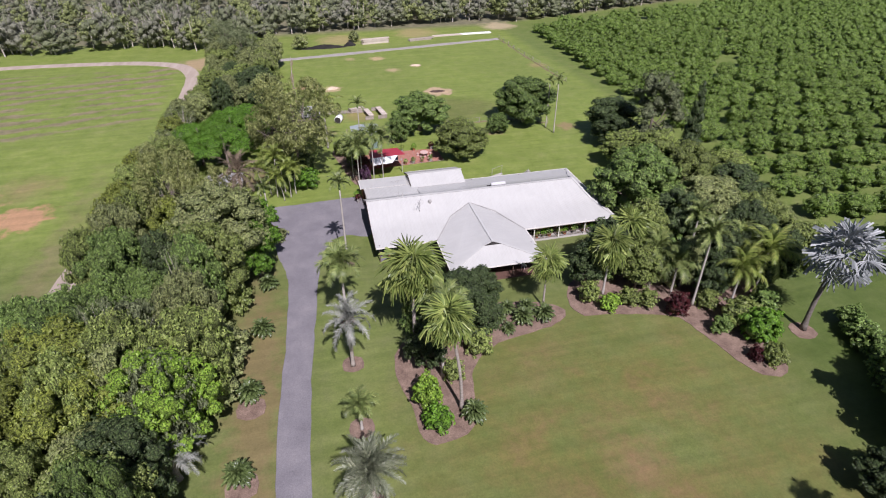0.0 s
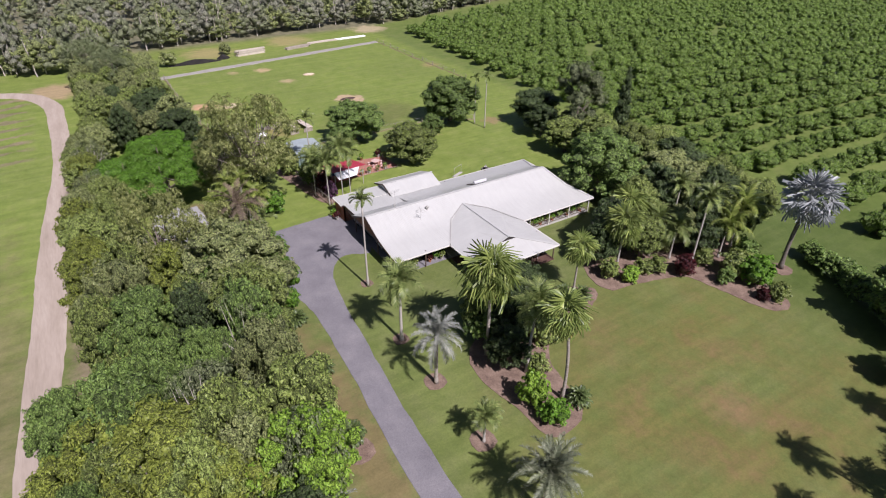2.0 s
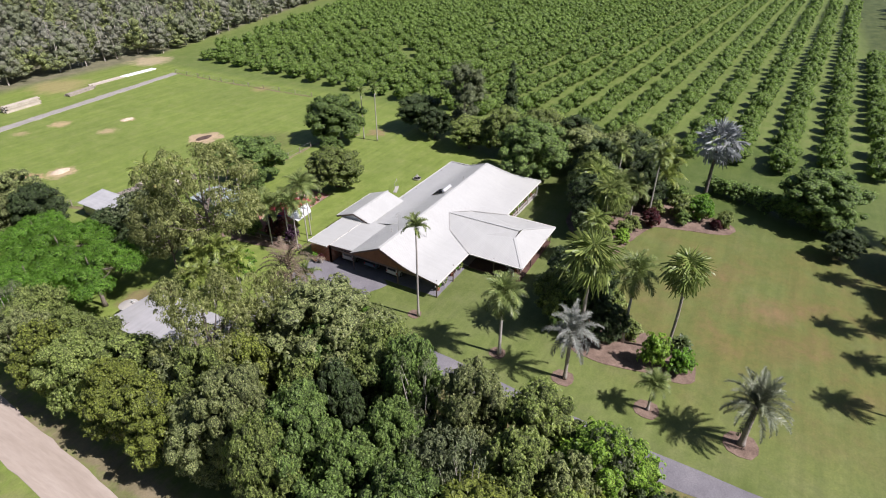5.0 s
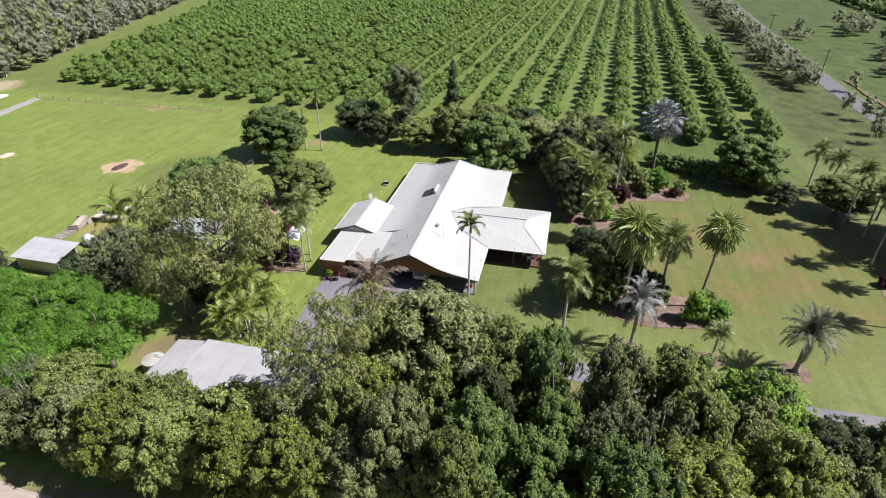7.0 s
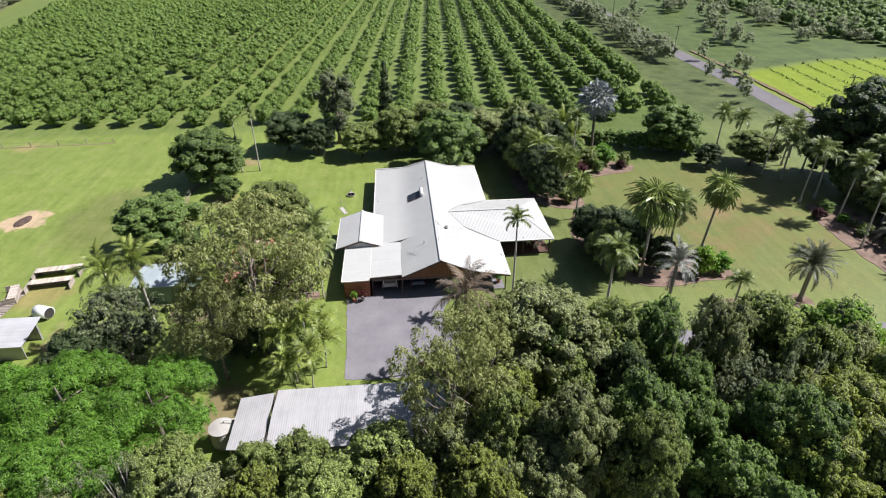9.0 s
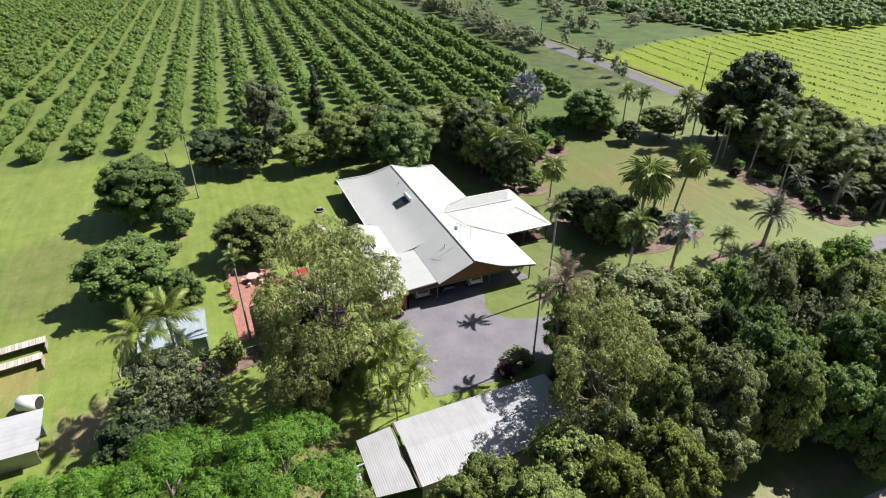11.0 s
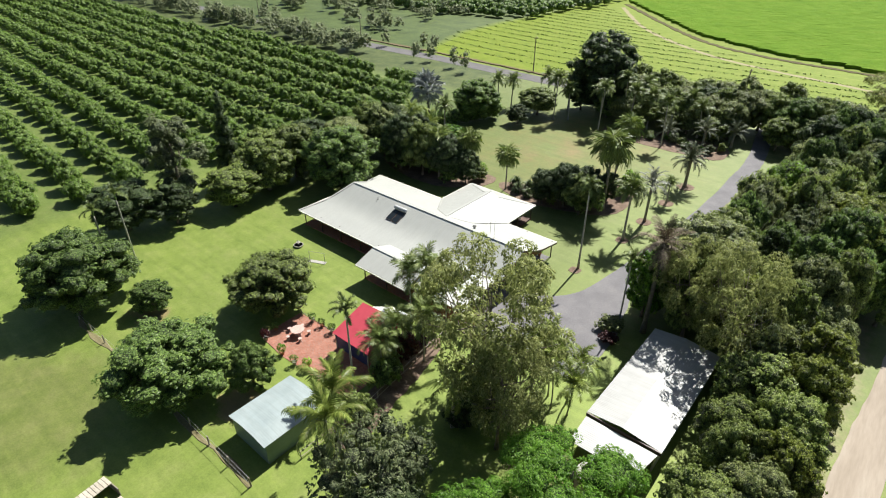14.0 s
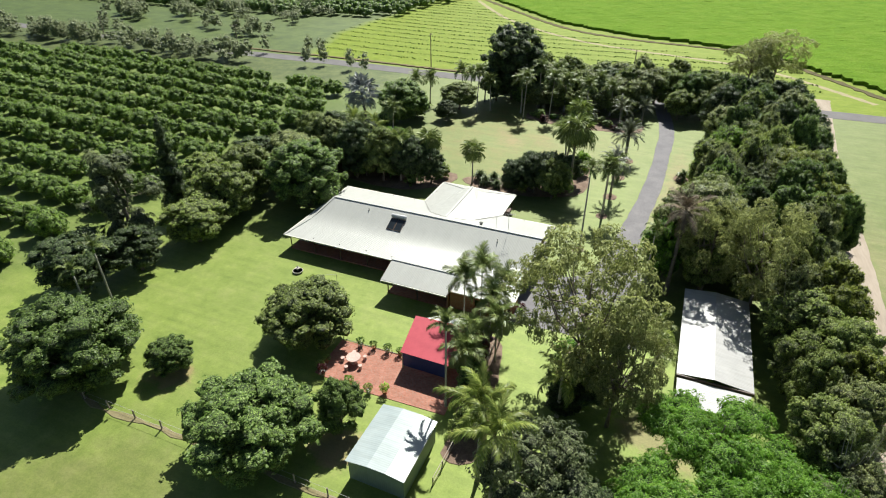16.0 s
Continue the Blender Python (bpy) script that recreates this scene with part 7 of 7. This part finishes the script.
# ---- the orchard ----
ORCH = [Kind(s, 2.8, 3.8, 0.2, LEAF_ORCH, BARK, 18, 1300, (0.28, 0.13), 0.34, 0.25, under=0.2, r0=0.1, limbs=4, per=10, rad=0.3, sub=2, shrink=0.84) for s in (71, 72, 73)]
FARO = [Kind(s, 2.8, 3.8, 0.2, LEAF_ORCH, BARK, 12, 330, (0.38, 0.19), 0.4, 0.2, under=0.1, shrink=0.86, r0=0, limbs=0, per=5, rad=0.38, sub=1) for s in (74, 75)]
orch = random.Random(3)
c35, s35 = math.cos(radians(-3.5)), math.sin(radians(-3.5))
near, far = [], []
for j in range(-16, 18):
    for i in range(0, 48):
        u, w = i * 5.7, j * 7.45
        x, y = 67.5 + u * c35 - w * s35, 47.0 + u * s35 + w * c35
        if y < -64 or x < 62 or y > 116 + 0.27 * (x - 65) or orch.random() < 0.02:
            continue
        if x < 68 and -28 < y < -5 and orch.random() < 0.2:
            continue
        rec = (x + orch.uniform(-0.5, 0.5), y + orch.uniform(-0.4, 0.4), orch.uniform(0.92, 1.14), orch.uniform(0.82, 1.08), orch.uniform(0, 360), orch.randrange(6))
        (near if x < 67.5 + 62 + 0 * y and abs(y - 20) < 95 else far).append(rec)
near.sort(key=lambda q: q[0])
far += near[300:]
near = near[:300]
for x, y, s, sz, a, k in near:
    top = ORCH[k % 3].plant("orchard_tree", x, y, 3.6 * sz, 2.65 * s, 180 * (k // 3) - 3.5, "low round fruit tree in an orchard row", "fruit tree", "orchard trees")
    top.scale = (top.scale.x * 1.1, top.scale.y * 0.9, top.scale.z)


def scatter(name, recs, kinds, material, label, category, along=1.0):
    """Many far trees in one mesh: recs give x, y, width and height factors, turn and kind."""
    stock = []
    for k in kinds:
        pieces = []
        for me, slot in ((k.crown, 0), (k.inner, 1)):
            if me is None:
                continue
            v = np.empty(len(me.vertices) * 3)
            me.vertices.foreach_get("co", v)
            idx = np.empty(len(me.loops), dtype=np.int64)
            me.loops.foreach_get("vertex_index", idx)
            tot = np.empty(len(me.polygons), dtype=np.int64)
            me.polygons.foreach_get("loop_total", tot)
            pieces.append((v.reshape(-1, 3), idx, tot, slot))
        stock.append(pieces)
    V, L, T, M, off = [], [], [], [], 0
    for x, y, s, sz, a, kk in recs:
        ca, sa = math.cos(radians(a)), math.sin(radians(a))
        for v, idx, tot, slot in stock[kk % len(kinds)]:
            V.append(np.stack([x + along * s * (v[:, 0] * ca - v[:, 1] * sa), y + s * (v[:, 0] * sa + v[:, 1] * ca), sz * v[:, 2]], 1))
            L.append(idx + off)
            T.append(tot)
            M.append(np.full(len(tot), slot))
            off += len(v)
    V, L, T, M = (np.concatenate(q) for q in (V, L, T, M))
    me = bpy.data.meshes.new(name)
    me.vertices.add(len(V))
    me.vertices.foreach_set("co", V.astype(np.float32).ravel())
    me.loops.add(len(L))
    me.loops.foreach_set("vertex_index", L.astype(np.int32))
    me.polygons.add(len(T))
    me.polygons.foreach_set("loop_start", (np.cumsum(T) - T).astype(np.int32))
    me.polygons.foreach_set("material_index", M.astype(np.int32))
    me.polygons.foreach_set("use_smooth", M.astype(bool))
    me.materials.append(material)
    me.materials.append(MASS[material.name])
    me.update(calc_edges=True)
    return tagged(new(name, me), label, category, kind="stuff")


far = [(x, y, s * 0.92, sz, a, k) for x, y, s, sz, a, k in far]
scatter("far_orchard", far, FARO, LEAF_ORCH, "far rows of low round fruit trees", "orchard", 1.15)

# ---- bushland, far orchard block and cane ----
FARD = [Kind(s, 2.9, 4.2, 0.1, LEAF_MANGO, BARK, 5, 60, (0.8, 0.45), 0.46, 0.2, under=0.1, shrink=0.92, r0=0, limbs=0, per=1, sub=2) for s in (76, 77)]
FARS = [Kind(s, 4.0, 10.0, 1.0, LEAF_SCRUB, BARK, 10, 280, (0.85, 0.34), 0.46, 0.6, under=0.6, r0=0, limbs=0, shrink=0.62, per=1, sub=1) for s in (84, 85, 86)]
FARB = [Kind(s, 4.0, 11.0, 1.0, LEAF_BUSH, BARK, 9, 170, (0.75, 0.3), 0.45, 0.6, under=0.5, r0=0, limbs=0, shrink=0.72, per=1, sub=1) for s in (81, 82, 83)]
bush = random.Random(9)
recs = []
for k in range(2900):
    x = bush.uniform(-230, 330)
    edge = 118 if x < -38 else (126 + 0.1 * max(0, x + 38) if x < 65 else 128 + 0.3 * (x - 65))
    if -40 < x < -14:
        edge = 112
    y = edge + 4 + 190 * bush.random() ** 1.8
    recs.append((x, y, bush.uniform(0.5, 1.05), bush.uniform(0.4, 1.0), bush.uniform(0, 360), bush.randrange(3)))
bm = bmesh.new()
for x, y, s_, z_, a_, k_ in sorted(recs, key=lambda q: q[1])[:900]:
    if bush.random() < 0.62:
        continue
    h = 9 * z_ + bush.uniform(1, 4)
    lx, ly = bush.uniform(-1.2, 1.2), bush.uniform(-1.2, 1.2)
    tube(bm, [(x, y, 0), (x + lx * 0.4, y + ly * 0.4, h * 0.5), (x + lx, y + ly, h)], [0.22, 0.16, 0.05], 4)
    tube(bm, [(x + lx * 0.5, y + ly * 0.5, h * 0.6), (x + lx + bush.uniform(-2, 2), y + ly + bush.uniform(-2, 2), h * 0.95)], [0.11, 0.04], 4)
me = bpy.data.meshes.new("bush_trunks")
bm.to_mesh(me)
bm.free()
me.materials.append(PALEBARK)
tagged(new("bush_trunks", me), "pale bare trunks standing in the bushland", "trunks", kind="stuff")
scatter("bushland", [q for i, q in enumerate(recs) if i % 9 < 4], FARB, LEAF_BUSH, "grey-green native bushland behind the paddock", "bushland")
scatter("bushland", [q for i, q in enumerate(recs) if 4 <= i % 9 < 7], [k.other(LEAF_PALE) for k in FARB], LEAF_PALE, "pale silvery trees among the bushland", "bushland")
scatter("bushland", [q for i, q in enumerate(recs) if i % 9 >= 7], [k.other(LEAF_OLIVE) for k in FARB], LEAF_OLIVE, "darker olive trees among the bushland", "bushland")
recs = []
# a ragged line of wispy trees between the orchard and the road, and open clumps on the far side
for k in range(120):
    x = 104 + 190 * bush.random()
    recs.append((x, -75 - 0.03 * (x - 78) + bush.gauss(0, 2.2), bush.uniform(0.4, 0.75), bush.uniform(0.35, 0.8), bush.uniform(0, 360), bush.randrange(3)))
for k in range(15):
    cx = 104 + 120 * bush.random()
    cy = -97 - 62 * bush.random() * min(1, (cx - 98) / 34)
    for q in range(bush.randrange(3, 13)):
        recs.append((cx + bush.gauss(0, 4.5), min(-93, cy + bush.gauss(0, 2.6)), bush.uniform(0.4, 0.75), bush.uniform(0.25, 0.75), bush.uniform(0, 360), bush.randrange(3)))
for x, y in ((112, -88.5), (98, -92), (93, -91.5), (86, -82), (90, -79.5), (76, -80.5), (70, -78)):
    recs.append((x, y, 0.45, 0.6, x * 7, bush.randrange(3)))
scatter("roadside_scrub", recs, FARS, LEAF_SCRUB, "thin grey-green scrub along the country road", "scrub")
recs = []
for j in range(18):
    for i in range(46):
        x, y = 100 + i * 5.2, -152 - j * 8
        if y > -160 + 0.35 * (x - 114) or x < 96 + 0.12 * (y + 240):
            continue
        recs.append((x + bush.uniform(-0.5, 0.5), y, bush.uniform(0.9, 1.2), bush.uniform(0.9, 1.3), bush.uniform(0, 360), bush.randrange(2)))
scatter("distant_orchard", recs, FARD, LEAF_MANGO, "distant dark block of orchard trees", "orchard")


def cane_rows(name, x0, x1, y0, y1, step, seed):
    """Young cane in rows: tufts of blades along each row."""
    rng = np.random.default_rng(seed)
    pts = []
    y = y0
    while y > y1:
        n = int((x1 - x0) / 0.3)
        xs = np.linspace(x0, x1, n) + rng.normal(0, 0.15, n)
        ok = rng.random(n) < 0.8
        yy = y + rng.normal(0, 0.3, n) - 0.0011 * (xs - 40) ** 2
        lim = np.where(xs < 38, -166 + (38 - xs) * 0.36, -166 - (xs - 38) * 1.05)
        ok &= (yy > lim + 8) & (xs < 97 + np.minimum(13, 0.35 * (-88 - yy)))
        pts.append(np.stack([xs, yy, np.full(n, 0.18)], 1)[ok])
        y -= step
    p = np.concatenate(pts)
    d = np.tile(np.array([[0.0, -0.2, 1.0]]), (len(p), 1))
    V, Q = leaves(rng, p, d, 0.75, 0.34, 0.0, 0.8)
    return tagged(new(name, mesh_fast(name, V, Q, CROP)), "rows of young cane seedlings in green grass", "crop", kind="stuff")


cane_rows("young_cane", -45, 120, -99, -215, 6.4, 6)


def cane_block(name, outline, h, seed):
    """Standing cane: a thick uneven canopy over its plot."""
    bm = bmesh.new()
    n = 210
    xs = [p[0] for p in outline]
    ys = [p[1] for p in outline]
    rng = random.Random(seed)
    def inside(x, y):
        c = False
        for (ax, ay), (bx, by) in zip(outline, outline[1:] + outline[:1]):
            if (ay > y) != (by > y) and x < (bx - ax) * (y - ay) / (by - ay) + ax:
                c = not c
        return c
    dx, dy = (max(xs) - min(xs)) / n, (max(ys) - min(ys)) / n
    grid = {}
    for j in range(n + 1):
        for i in range(n + 1):
            x, y = min(xs) + i * dx, min(ys) + j * dy
            if inside(x, y):
                grid[i, j] = bm.verts.new((x + rng.uniform(-0.6, 0.6), y + rng.uniform(-0.6, 0.6), 0.2 + h * (1 + 0.22 * noise.noise(Vector((x * 0.25, y * 0.25, 0)))) + rng.uniform(-0.12, 0.12)))
    for (i, j) in list(grid):
        q = [(i, j), (i + 1, j), (i + 1, j + 1), (i, j + 1)]
        if all(k in grid for k in q):
            bm.faces.new([grid[k] for k in q])
    rim = [e for e in bm.edges if len(e.link_faces) == 1]
    r = bmesh.ops.extrude_edge_only(bm, edges=rim)
    for v in r["geom"]:
        if isinstance(v, bmesh.types.BMVert):
            v.co.z = 0
    me = bpy.data.meshes.new(name)
    bm.to_mesh(me)
    bm.free()
    me.materials.append(CANE_TOP)
    return tagged(new(name, me), "bright green field of standing sugar cane", "crop", kind="stuff")


CANE_TOP = surface("cane_canopy", [(0.1, 0.19, 0.016), (0.13, 0.225, 0.02), (0.16, 0.245, 0.03)], 0.12, 2.5, 0.9, spec=0.05, bump=0.9, dist=0.3, grain=0.7)
cane_block("cane_field", [(95, -240), (39, -176), (10, -160), (-30, -150), (-57, -112), (-75, -95), (-330, -120), (-330, -420), (120, -420)], 0.75, 4)
strip("ditch_bank", [(92, -232), (38, -171), (9, -155), (-30, -145.5), (-58, -106), (-75, -88)], [2.2] * 6, 0.12, surface("ditch_earth", [(0.07, 0.065, 0.025), (0.13, 0.1, 0.045)], 0.4, 4, 0.95), "dark earth ditch at the edge of the cane", "ditch", 0.5, 0.2)
